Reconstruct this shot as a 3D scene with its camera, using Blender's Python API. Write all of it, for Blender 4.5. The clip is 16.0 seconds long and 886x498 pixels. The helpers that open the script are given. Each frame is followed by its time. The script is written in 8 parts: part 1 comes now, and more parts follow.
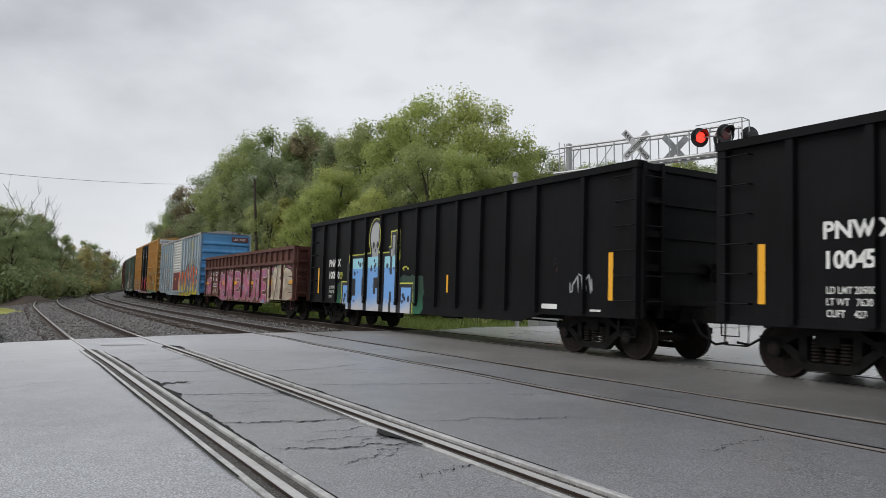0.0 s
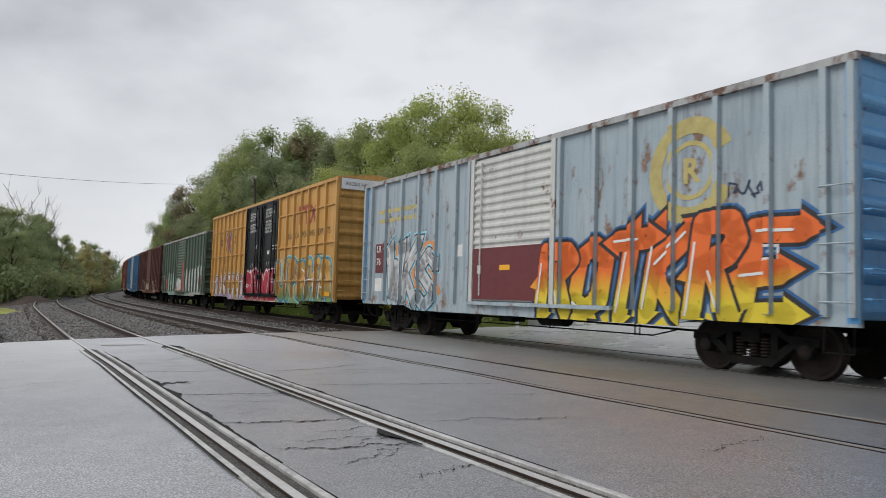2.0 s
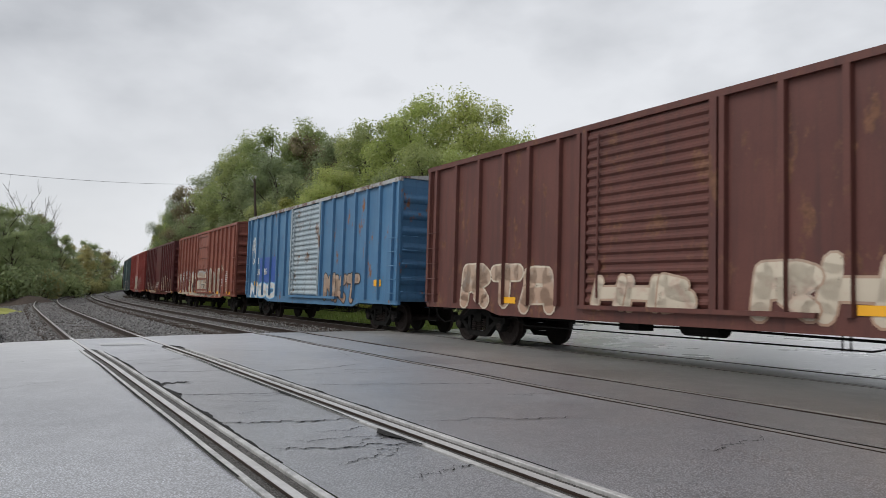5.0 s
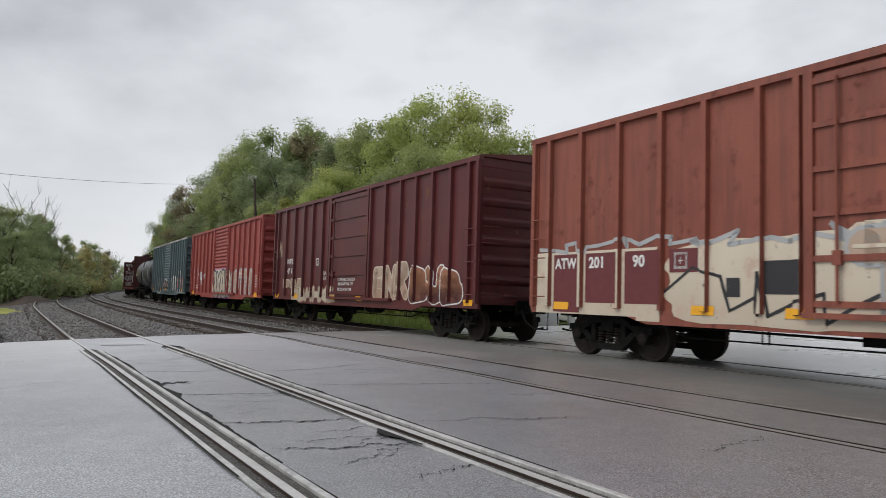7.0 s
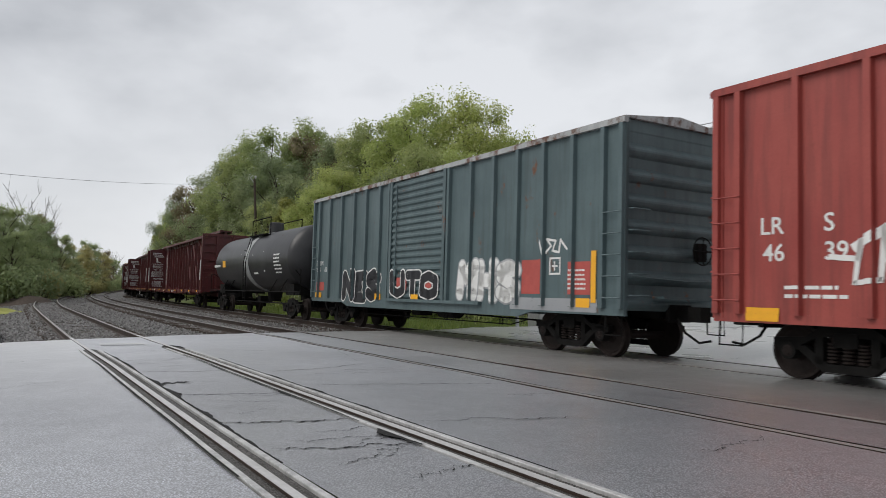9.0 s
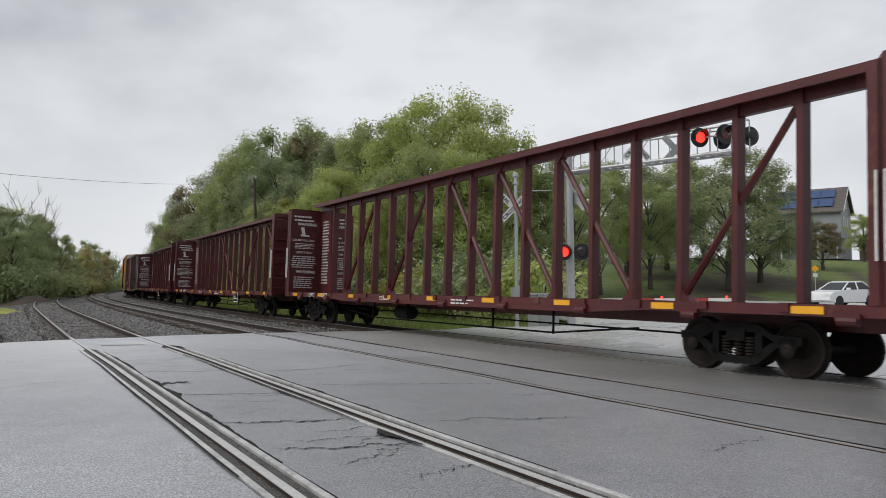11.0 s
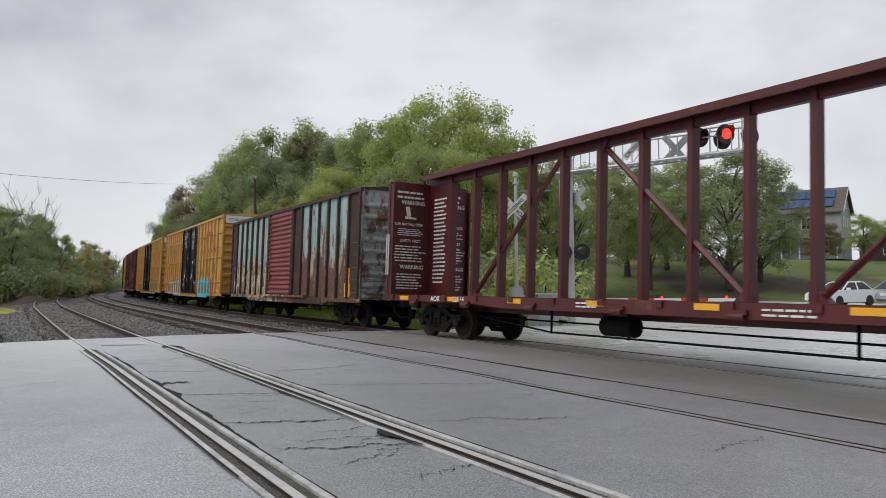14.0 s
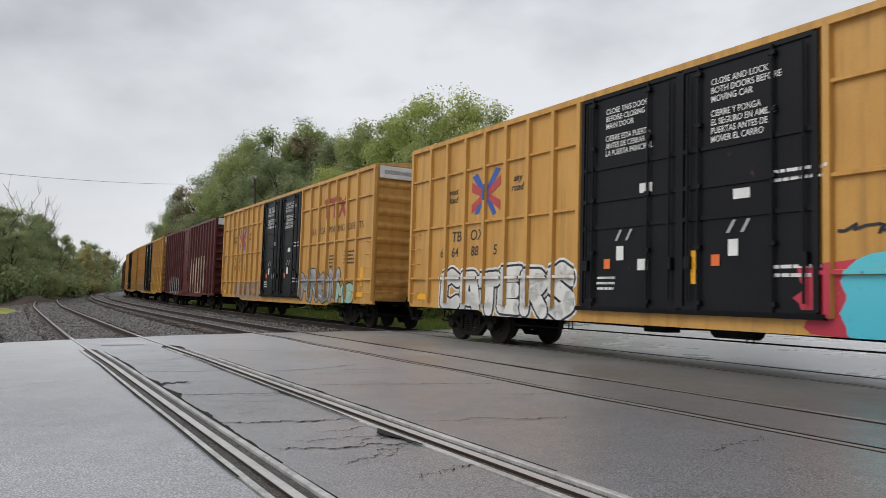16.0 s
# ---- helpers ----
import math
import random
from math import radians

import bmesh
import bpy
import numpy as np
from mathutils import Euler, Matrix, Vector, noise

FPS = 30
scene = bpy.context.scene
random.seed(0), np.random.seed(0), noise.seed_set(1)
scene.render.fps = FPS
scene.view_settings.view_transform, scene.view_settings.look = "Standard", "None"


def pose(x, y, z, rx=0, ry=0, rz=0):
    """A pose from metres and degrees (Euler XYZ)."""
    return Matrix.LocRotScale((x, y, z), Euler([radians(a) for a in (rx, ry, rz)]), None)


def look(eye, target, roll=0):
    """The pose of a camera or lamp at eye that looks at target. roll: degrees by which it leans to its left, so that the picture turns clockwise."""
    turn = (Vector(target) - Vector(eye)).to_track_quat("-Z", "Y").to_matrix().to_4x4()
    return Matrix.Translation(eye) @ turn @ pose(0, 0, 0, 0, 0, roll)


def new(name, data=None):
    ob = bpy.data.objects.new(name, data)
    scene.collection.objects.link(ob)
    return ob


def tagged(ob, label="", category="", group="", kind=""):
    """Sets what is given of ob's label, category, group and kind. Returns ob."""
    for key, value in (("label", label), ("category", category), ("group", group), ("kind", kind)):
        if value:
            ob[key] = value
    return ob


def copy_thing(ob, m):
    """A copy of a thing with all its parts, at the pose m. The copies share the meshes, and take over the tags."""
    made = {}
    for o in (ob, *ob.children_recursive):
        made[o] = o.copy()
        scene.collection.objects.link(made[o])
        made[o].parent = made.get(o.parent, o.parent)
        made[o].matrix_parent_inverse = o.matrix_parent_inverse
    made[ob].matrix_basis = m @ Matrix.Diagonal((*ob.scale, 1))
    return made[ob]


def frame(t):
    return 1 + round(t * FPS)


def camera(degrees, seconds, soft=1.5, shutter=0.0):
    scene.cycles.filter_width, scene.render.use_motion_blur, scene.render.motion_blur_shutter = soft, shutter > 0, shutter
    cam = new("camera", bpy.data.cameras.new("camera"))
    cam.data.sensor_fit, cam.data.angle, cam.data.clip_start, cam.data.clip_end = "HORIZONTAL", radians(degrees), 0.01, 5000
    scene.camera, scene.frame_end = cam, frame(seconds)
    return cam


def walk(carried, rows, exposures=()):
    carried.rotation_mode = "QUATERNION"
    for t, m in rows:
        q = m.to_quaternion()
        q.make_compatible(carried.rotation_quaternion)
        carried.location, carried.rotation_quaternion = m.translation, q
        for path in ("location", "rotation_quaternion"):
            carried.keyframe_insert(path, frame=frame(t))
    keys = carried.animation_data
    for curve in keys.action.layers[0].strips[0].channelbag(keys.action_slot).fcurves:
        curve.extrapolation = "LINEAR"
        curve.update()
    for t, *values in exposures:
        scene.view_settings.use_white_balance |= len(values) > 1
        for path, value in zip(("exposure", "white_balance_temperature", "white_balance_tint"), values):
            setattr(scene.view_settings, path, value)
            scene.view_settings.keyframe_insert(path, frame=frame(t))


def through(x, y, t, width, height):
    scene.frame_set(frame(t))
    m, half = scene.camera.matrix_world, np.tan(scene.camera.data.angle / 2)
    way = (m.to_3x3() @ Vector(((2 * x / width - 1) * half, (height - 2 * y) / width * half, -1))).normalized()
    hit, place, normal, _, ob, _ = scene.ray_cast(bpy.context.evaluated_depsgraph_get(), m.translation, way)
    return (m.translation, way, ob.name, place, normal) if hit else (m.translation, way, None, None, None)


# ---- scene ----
# ---- camera ----
cam = camera(62.04, 16.0, soft=0.6, shutter=0.06)
EYE = (0.0, 0.0, 1.509)
AIM = (0.0, math.cos(radians(2.548)), 1.509 + math.sin(radians(2.548)))
walk(cam, [(0.0, look(EYE, AIM, -0.45)), (16.0, look(EYE, AIM, -0.45))])


# ---- sky and light ----
def make_sky():
    w = bpy.data.worlds.new("overcast_sky")
    scene.world = w
    w.use_nodes = True
    nt = w.node_tree
    nt.nodes.clear()
    N, Lk = nt.nodes.new, nt.links.new
    out, bg = N("ShaderNodeOutputWorld"), N("ShaderNodeBackground")
    sky = N("ShaderNodeTexSky")
    sky.sky_type, sky.sun_disc = "NISHITA", False
    sky.sun_elevation, sky.sun_rotation = radians(49), radians(-102)
    sky.air_density, sky.dust_density = 1.0, 3.0
    tc, mp = N("ShaderNodeTexCoord"), N("ShaderNodeMapping")
    mp.inputs["Scale"].default_value = (1.0, 1.0, 1.9)
    big, fine = N("ShaderNodeTexNoise"), N("ShaderNodeTexNoise")
    big.inputs["Scale"].default_value, big.inputs["Detail"].default_value = 1.5, 5.0
    big.inputs["Roughness"].default_value = 0.5
    fine.inputs["Scale"].default_value, fine.inputs["Detail"].default_value = 5.0, 6.0
    sep = N("ShaderNodeSeparateXYZ")
    ramp = N("ShaderNodeValToRGB")
    ramp.color_ramp.elements[0].position, ramp.color_ramp.elements[0].color = 0.38, (0.31, 0.325, 0.352, 1)
    ramp.color_ramp.elements[1].position, ramp.color_ramp.elements[1].color = 0.62, (0.70, 0.715, 0.745, 1)
    add = N("ShaderNodeMix")
    add.data_type = "FLOAT"
    add.inputs[0].default_value = 0.3
    low = N("ShaderNodeMapRange")
    low.inputs["From Min"].default_value, low.inputs["From Max"].default_value = 0.0, 0.30
    low.inputs["To Min"].default_value, low.inputs["To Max"].default_value = 0.75, 0.0
    low.clamp = True
    glow = N("ShaderNodeMix")
    glow.data_type = "RGBA"
    glow.inputs["B"].default_value = (0.80, 0.815, 0.84, 1)
    veil = N("ShaderNodeMix")
    veil.data_type = "RGBA"
    veil.inputs[0].default_value = 0.94
    dim = N("ShaderNodeMix")
    dim.data_type, dim.blend_type = "RGBA", "MULTIPLY"
    dim.inputs[0].default_value = 1.0
    dim.inputs["B"].default_value = (0.12, 0.12, 0.12, 1)
    Lk(tc.outputs["Generated"], mp.inputs["Vector"])
    Lk(mp.outputs["Vector"], big.inputs["Vector"])
    Lk(mp.outputs["Vector"], fine.inputs["Vector"])
    Lk(big.outputs["Fac"], add.inputs["A"])
    Lk(fine.outputs["Fac"], add.inputs["B"])
    Lk(add.outputs[0], ramp.inputs["Fac"])
    Lk(tc.outputs["Generated"], sep.inputs["Vector"])
    Lk(sep.outputs["Z"], low.inputs["Value"])
    Lk(low.outputs["Result"], glow.inputs[0])
    Lk(ramp.outputs["Color"], glow.inputs["A"])
    Lk(sky.outputs["Color"], dim.inputs["A"])
    Lk(dim.outputs["Result"], veil.inputs["A"])
    Lk(glow.outputs["Result"], veil.inputs["B"])
    Lk(veil.outputs["Result"], bg.inputs["Color"])
    bg.inputs["Strength"].default_value = 1.0
    Lk(bg.outputs["Background"], out.inputs["Surface"])


make_sky()
sun = new("sun", bpy.data.lights.new("sun", "SUN"))
sun.data.energy, sun.data.angle, sun.data.color = 1.5, radians(40), (1.0, 0.97, 0.93)
sun.matrix_world = look((-36, 6, 42), (0, 14, 0))
scene.view_settings.exposure = 0.17


# ---- materials ----
def nodes_for(name):
    m = bpy.data.materials.new(name)
    m.use_nodes = True
    nt = m.node_tree
    return m, nt, nt.nodes["Principled BSDF"]


def noise_node(nt, vec, scale, detail=4.0, rough=0.55, stretch=None):
    if stretch:
        mp = nt.nodes.new("ShaderNodeMapping")
        mp.inputs["Scale"].default_value = stretch
        nt.links.new(vec, mp.inputs["Vector"])
        vec = mp.outputs["Vector"]
    n = nt.nodes.new("ShaderNodeTexNoise")
    n.inputs["Scale"].default_value, n.inputs["Detail"].default_value = scale, detail
    n.inputs["Roughness"].default_value = rough
    nt.links.new(vec, n.inputs["Vector"])
    return n.outputs["Fac"]


def span(nt, val, a, b, lo=0.0, hi=1.0):
    n = nt.nodes.new("ShaderNodeMapRange")
    for k, v in (("From Min", a), ("From Max", b), ("To Min", lo), ("To Max", hi)):
        n.inputs[k].default_value = v
    nt.links.new(val, n.inputs["Value"])
    return n.outputs["Result"]


def blend(nt, fac, a, b, mode="MIX"):
    n = nt.nodes.new("ShaderNodeMix")
    n.data_type, n.blend_type = "RGBA", mode
    for key, v in ((0, fac), ("A", a), ("B", b)):
        if isinstance(v, (int, float)):
            n.inputs[key].default_value = v
        elif isinstance(v, tuple):
            n.inputs[key].default_value = (*v, 1.0)
        else:
            nt.links.new(v, n.inputs[key])
    return n.outputs["Result"]


def maths(nt, op, a, b):
    n = nt.nodes.new("ShaderNodeMath")
    n.operation = op
    for i, v in enumerate((a, b)):
        if isinstance(v, (int, float)):
            n.inputs[i].default_value = v
        else:
            nt.links.new(v, n.inputs[i])
    return n.outputs[0]


def bumped(nt, bs, height, strength, dist):
    b = nt.nodes.new("ShaderNodeBump")
    b.inputs["Strength"].default_value, b.inputs["Distance"].default_value = strength, dist
    nt.links.new(height, b.inputs["Height"])
    nt.links.new(b.outputs["Normal"], bs.inputs["Normal"])


def coords(nt, kind="Object"):
    return nt.nodes.new("ShaderNodeTexCoord").outputs[kind]


def paint(name, col, worn=None, rust=0.15, rough=0.45, dirt=0.5, rust_col=(0.10, 0.045, 0.025), scale=1.0, gloss=0.4):
    """Weathered paint on steel: fading, vertical streaks, dirt and rust patches."""
    m, nt, bs = nodes_for(name)
    v = coords(nt)
    worn = worn or tuple(min(1.0, c * 1.25 + 0.02) for c in col)
    c = blend(nt, span(nt, noise_node(nt, v, 0.7 * scale, 5), 0.35, 0.7), col, worn)
    streak = noise_node(nt, v, 1.0, 6, 0.65, (5.0, 5.0, 0.35))
    c = blend(nt, span(nt, streak, 0.45, 0.75, 0.0, dirt), c, tuple(x * 0.45 + 0.01 for x in col))
    grain = noise_node(nt, v, 30.0, 4)
    c = blend(nt, span(nt, grain, 0.45, 0.8, 0.0, 0.25), c, tuple(x * 0.55 for x in col))
    spots = noise_node(nt, v, 2.4 * scale, 8, 0.68, (1.0, 1.0, 0.55))
    mask = span(nt, spots, 0.70 - rust * 0.55, 0.76 - rust * 0.5)
    rc = blend(nt, span(nt, noise_node(nt, v, 9.0, 5), 0.3, 0.7), rust_col, tuple(x * 1.9 + 0.01 for x in rust_col))
    c = blend(nt, mask, c, rc)
    nt.links.new(c, bs.inputs["Base Color"])
    r = span(nt, mask, 0.0, 1.0, rough, 0.8)
    nt.links.new(r, bs.inputs["Roughness"])
    h = maths(nt, "ADD", noise_node(nt, v, 3.0, 3), maths(nt, "MULTIPLY", mask, 0.25))
    bumped(nt, bs, h, 0.25, 0.02)
    bs.inputs["Specular IOR Level"].default_value = gloss
    return m


def scabbed(name):
    """Aqua paint over old cream and oxide coats, flaked off in sheets to bare rust."""
    m, nt, bs = nodes_for(name)
    v = coords(nt)
    sep = nt.nodes.new("ShaderNodeSeparateXYZ")
    nt.links.new(v, sep.inputs["Vector"])
    x, z = sep.outputs["X"], sep.outputs["Z"]
    c = blend(nt, span(nt, noise_node(nt, v, 1.2, 5), 0.35, 0.7), (0.25, 0.40, 0.40), (0.36, 0.48, 0.46))
    flake = noise_node(nt, v, 2.2, 9, 0.68, (1.0, 1.0, 0.6))
    low = span(nt, z, 1.6, 3.6, 0.16, -0.12)
    # cream undercoat, then oxide, then bare brown steel
    c = blend(nt, span(nt, maths(nt, "ADD", flake, low), 0.52, 0.57), c, (0.42, 0.36, 0.26))
    front = span(nt, x, -1.0, 3.0, 0.01, 0.075)
    low2 = span(nt, z, 1.2, 3.4, 0.08, -0.09)
    deep = maths(nt, "ADD", maths(nt, "ADD", noise_node(nt, v, 2.0, 9, 0.75, (1.3, 1.0, 0.4)), front), low2)
    rc = blend(nt, span(nt, noise_node(nt, v, 7.0, 6, 0.65), 0.35, 0.65), (0.06, 0.026, 0.019), (0.19, 0.075, 0.042))
    mask = span(nt, deep, 0.53, 0.58)
    c = blend(nt, mask, c, rc)
    streak = noise_node(nt, v, 1.0, 6, 0.65, (6.0, 6.0, 0.35))
    c = blend(nt, span(nt, streak, 0.48, 0.72, 0.0, 0.6), c, (0.08, 0.04, 0.028))
    c = blend(nt, span(nt, noise_node(nt, v, 26.0, 5, 0.7), 0.58, 0.66, 0.0, 0.7), c, (0.05, 0.03, 0.024))
    nt.links.new(c, bs.inputs["Base Color"])
    bs.inputs["Roughness"].default_value = 0.65
    bumped(nt, bs, maths(nt, "ADD", flake, maths(nt, "MULTIPLY", mask, -0.4)), 0.4, 0.02)
    return m


def plain(name, col, rough=0.6, metal=0.0, var=0.3, scale=8.0, bump=0.2, gloss=0.5):
    m, nt, bs = nodes_for(name)
    bs.inputs["Specular IOR Level"].default_value = gloss
    v = coords(nt)
    a = noise_node(nt, v, scale, 6, 0.6)
    b = noise_node(nt, v, scale * 0.12, 3)
    c = blend(nt, span(nt, a, 0.3, 0.75), col, tuple(x * (1 - var) for x in col))
    c = blend(nt, span(nt, b, 0.4, 0.7, 0, 0.6), c, tuple(min(1, x * (1 + var * 0.6)) for x in col))
    nt.links.new(c, bs.inputs["Base Color"])
    bs.inputs["Metallic"].default_value = metal
    nt.links.new(span(nt, a, 0.2, 0.8, rough * 0.85, min(1, rough * 1.15)), bs.inputs["Roughness"])
    bumped(nt, bs, a, bump, 0.01)
    return m


def asphalt(name, base, wet, brown=0.0):
    """Worn wet asphalt: stone grain, damp film, drier patches; distant sheen is put into the colour."""
    m, nt, bs = nodes_for(name)
    v = coords(nt)
    vor = nt.nodes.new("ShaderNodeTexVoronoi")
    vor.inputs["Scale"].default_value = 70.0
    nt.links.new(v, vor.inputs["Vector"])
    grain = noise_node(nt, v, 80.0, 4, 0.7)
    mid = noise_node(nt, v, 3.2, 6, 0.6)
    big = noise_node(nt, v, 0.33, 6, 0.6)
    c = blend(nt, span(nt, vor.outputs["Distance"], 0.15, 0.62), tuple(x * 1.8 for x in base), tuple(x * 0.2 for x in base))
    c = blend(nt, span(nt, mid, 0.38, 0.68, 0, 0.55), c, tuple(x * 0.62 for x in base))
    c = blend(nt, span(nt, big, 0.42, 0.62, 0, 0.3), c, tuple(x * 0.5 for x in base))
    pits = noise_node(nt, v, 48.0, 3, 0.6)
    c = blend(nt, span(nt, pits, 0.60, 0.66), c, tuple(x * 0.10 for x in base))
    if brown:
        c = blend(nt, span(nt, noise_node(nt, v, 1.1, 6), 0.35, 0.65, 0, brown), c, (0.055, 0.04, 0.026))
    c = blend(nt, span(nt, grain, 0.60, 0.70, 0, 0.6), c, tuple(x * 1.9 for x in base))
    # paler with Y: sheen of wet ground at grazing view, put into the colour
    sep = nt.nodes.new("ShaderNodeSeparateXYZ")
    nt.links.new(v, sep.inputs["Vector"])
    # worn is only this distance ramp with a noisy edge
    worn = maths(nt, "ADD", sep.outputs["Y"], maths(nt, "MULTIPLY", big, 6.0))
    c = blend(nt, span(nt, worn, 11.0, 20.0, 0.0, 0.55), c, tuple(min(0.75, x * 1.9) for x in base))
    nt.links.new(c, bs.inputs["Base Color"])
    film = maths(nt, "ADD", maths(nt, "MULTIPLY", big, 0.75), maths(nt, "MULTIPLY", mid, 0.25))
    r = span(nt, film, 0.40, 0.62, wet + 0.08, wet + 0.22)
    nt.links.new(r, bs.inputs["Roughness"])
    bs.inputs["Specular IOR Level"].default_value = 0.95
    nt.links.new(span(nt, film, 0.42, 0.60, 1.0, 0.75), bs.inputs["Coat Weight"])
    nt.links.new(span(nt, film, 0.40, 0.62, wet, wet * 1.25), bs.inputs["Coat Roughness"])
    bs.inputs["Coat IOR"].default_value = 1.75
    h = maths(nt, "ADD", maths(nt, "MULTIPLY", vor.outputs["Distance"], -0.7), maths(nt, "MULTIPLY", mid, 0.8))
    rise = nt.nodes.new("ShaderNodeBump")
    rise.inputs["Strength"].default_value, rise.inputs["Distance"].default_value = 0.12, 0.012
    nt.links.new(h, rise.inputs["Height"])
    nt.links.new(rise.outputs["Normal"], bs.inputs["Coat Normal"])
    st = nt.nodes.new("ShaderNodeBump")
    st.inputs["Distance"].default_value = 0.012
    nt.links.new(span(nt, film, 0.40, 0.62, 0.14, 0.36), st.inputs["Strength"])
    nt.links.new(h, st.inputs["Height"])
    nt.links.new(st.outputs["Normal"], bs.inputs["Normal"])
    return m


def gravel(name, a, b, scale):
    m, nt, bs = nodes_for(name)
    v = coords(nt)
    vor = nt.nodes.new("ShaderNodeTexVoronoi")
    vor.inputs["Scale"].default_value = scale
    nt.links.new(v, vor.inputs["Vector"])
    sep = nt.nodes.new("ShaderNodeSeparateColor")
    nt.links.new(vor.outputs["Color"], sep.inputs["Color"])
    c = blend(nt, sep.outputs["Red"], a, b)
    c = blend(nt, span(nt, vor.outputs["Distance"], 0.35, 0.8), c, tuple(x * 0.25 for x in a))
    c = blend(nt, span(nt, noise_node(nt, v, 0.6, 5), 0.4, 0.7, 0, 0.55), c, (0.055, 0.045, 0.035))
    nt.links.new(c, bs.inputs["Base Color"])
    bs.inputs["Roughness"].default_value = 0.55
    bumped(nt, bs, maths(nt, "MULTIPLY", vor.outputs["Distance"], -1.0), 0.9, 0.04)
    return m


def leafy(name, a, b, gloss=0.45, through=0.5):
    """Leaves: colour varies leaf by leaf and clump by clump, some light passes."""
    m, nt, bs = nodes_for(name)
    geo = nt.nodes.new("ShaderNodeNewGeometry")
    v = coords(nt)
    c = blend(nt, geo.outputs["Random Per Island"], a, b)
    c = blend(nt, span(nt, noise_node(nt, v, 0.28, 3), 0.38, 0.62, 0, 0.5), c, tuple(x * 0.6 for x in a))
    info = nt.nodes.new("ShaderNodeObjectInfo")
    c = blend(nt, span(nt, info.outputs["Random"], 0, 1, 0.0, 0.4), c, (a[0] * 0.6, a[1] * 0.75, a[2] * 0.8))
    nt.links.new(c, bs.inputs["Base Color"])
    bs.inputs["Roughness"].default_value = gloss
    tr = nt.nodes.new("ShaderNodeBsdfTranslucent")
    nt.links.new(c, tr.inputs["Color"])
    mx = nt.nodes.new("ShaderNodeMixShader")
    mx.inputs[0].default_value = through
    nt.links.new(bs.outputs[0], mx.inputs[1])
    nt.links.new(tr.outputs[0], mx.inputs[2])
    nt.links.new(mx.outputs[0], nt.nodes["Material Output"].inputs["Surface"])
    return m


def glow_mat(name, col, power):
    m, nt, bs = nodes_for(name)
    bs.inputs["Base Color"].default_value = (*col, 1)
    bs.inputs["Emission Color"].default_value = (*col, 1)
    bs.inputs["Emission Strength"].default_value = power
    return m


def spray(name, low_col, high_col, z0, z1, patch=None):
    """Spray paint fading from one colour at z0 to another at z1, with overspray patches."""
    m, nt, bs = nodes_for(name)
    v = coords(nt)
    sep = nt.nodes.new("ShaderNodeSeparateXYZ")
    nt.links.new(v, sep.inputs["Vector"])
    wob = maths(nt, "ADD", sep.outputs["Z"], maths(nt, "MULTIPLY", noise_node(nt, v, 1.4, 4), 0.9))
    c = blend(nt, span(nt, wob, z0 + 0.35, z1 + 0.35), low_col, high_col)
    if patch:
        c = blend(nt, span(nt, noise_node(nt, v, 2.6, 5, 0.6), 0.54, 0.64), c, patch)
    c = blend(nt, span(nt, noise_node(nt, v, 24, 6, 0.7), 0.62, 0.75, 0, 0.5), c, tuple(x * 0.5 for x in low_col))
    nt.links.new(c, bs.inputs["Base Color"])
    bs.inputs["Roughness"].default_value = 0.5
    # flaked and rubbed-through paint
    clear, mx = nt.nodes.new("ShaderNodeBsdfTransparent"), nt.nodes.new("ShaderNodeMixShader")
    worn = maths(nt, "MULTIPLY", span(nt, noise_node(nt, v, 7.0, 8, 0.7, (1.0, 1.0, 0.6)), 0.62, 0.70), 0.8)
    nt.links.new(worn, mx.inputs[0])
    nt.links.new(bs.outputs[0], mx.inputs[1])
    nt.links.new(clear.outputs[0], mx.inputs[2])
    nt.links.new(mx.outputs[0], nt.nodes["Material Output"].inputs["Surface"])
    return m


M = {}
M["black"] = paint("black_car_paint", (0.0035, 0.0035, 0.0042), (0.0075, 0.0075, 0.009), 0.03, 0.5, 0.35, gloss=0.1)
M["rustgon"] = paint("oxide_red_worn", (0.085, 0.025, 0.018), (0.125, 0.038, 0.026), 0.4, 0.55, 0.75, (0.06, 0.023, 0.015))
M["paleblue"] = paint("pale_blue_worn", (0.31, 0.385, 0.435), (0.39, 0.45, 0.485), 0.25, 0.5, 0.9, (0.13, 0.085, 0.06))
M["blueend"] = paint("sky_blue_paint", (0.09, 0.30, 0.58), (0.14, 0.38, 0.66), 0.1, 0.45, 0.35)
M["yellow"] = paint("golden_yellow_paint", (0.52, 0.27, 0.062), (0.58, 0.32, 0.085), 0.08, 0.45, 0.75, (0.16, 0.07, 0.03))
M["green"] = paint("dull_green_paint", (0.075, 0.112, 0.08), (0.115, 0.155, 0.118), 0.18, 0.5, 0.7)
M["brown"] = paint("brown_red_paint", (0.095, 0.031, 0.025), (0.13, 0.045, 0.034), 0.25, 0.55, 0.8)
M["blue"] = paint("mid_blue_paint", (0.055, 0.155, 0.29), (0.085, 0.21, 0.36), 0.2, 0.5, 0.4, (0.16, 0.07, 0.03))
M["orange"] = paint("orange_red_oxide", (0.21, 0.058, 0.037), (0.27, 0.08, 0.05), 0.26, 0.5, 0.85, (0.11, 0.03, 0.02))
M["darkred"] = paint("dark_maroon_paint", (0.080, 0.011, 0.012), (0.120, 0.020, 0.019), 0.15, 0.45, 0.8)
M["red"] = paint("bright_oxide_red", (0.28, 0.046, 0.038), (0.34, 0.072, 0.056), 0.15, 0.5, 0.9, (0.17, 0.04, 0.03))
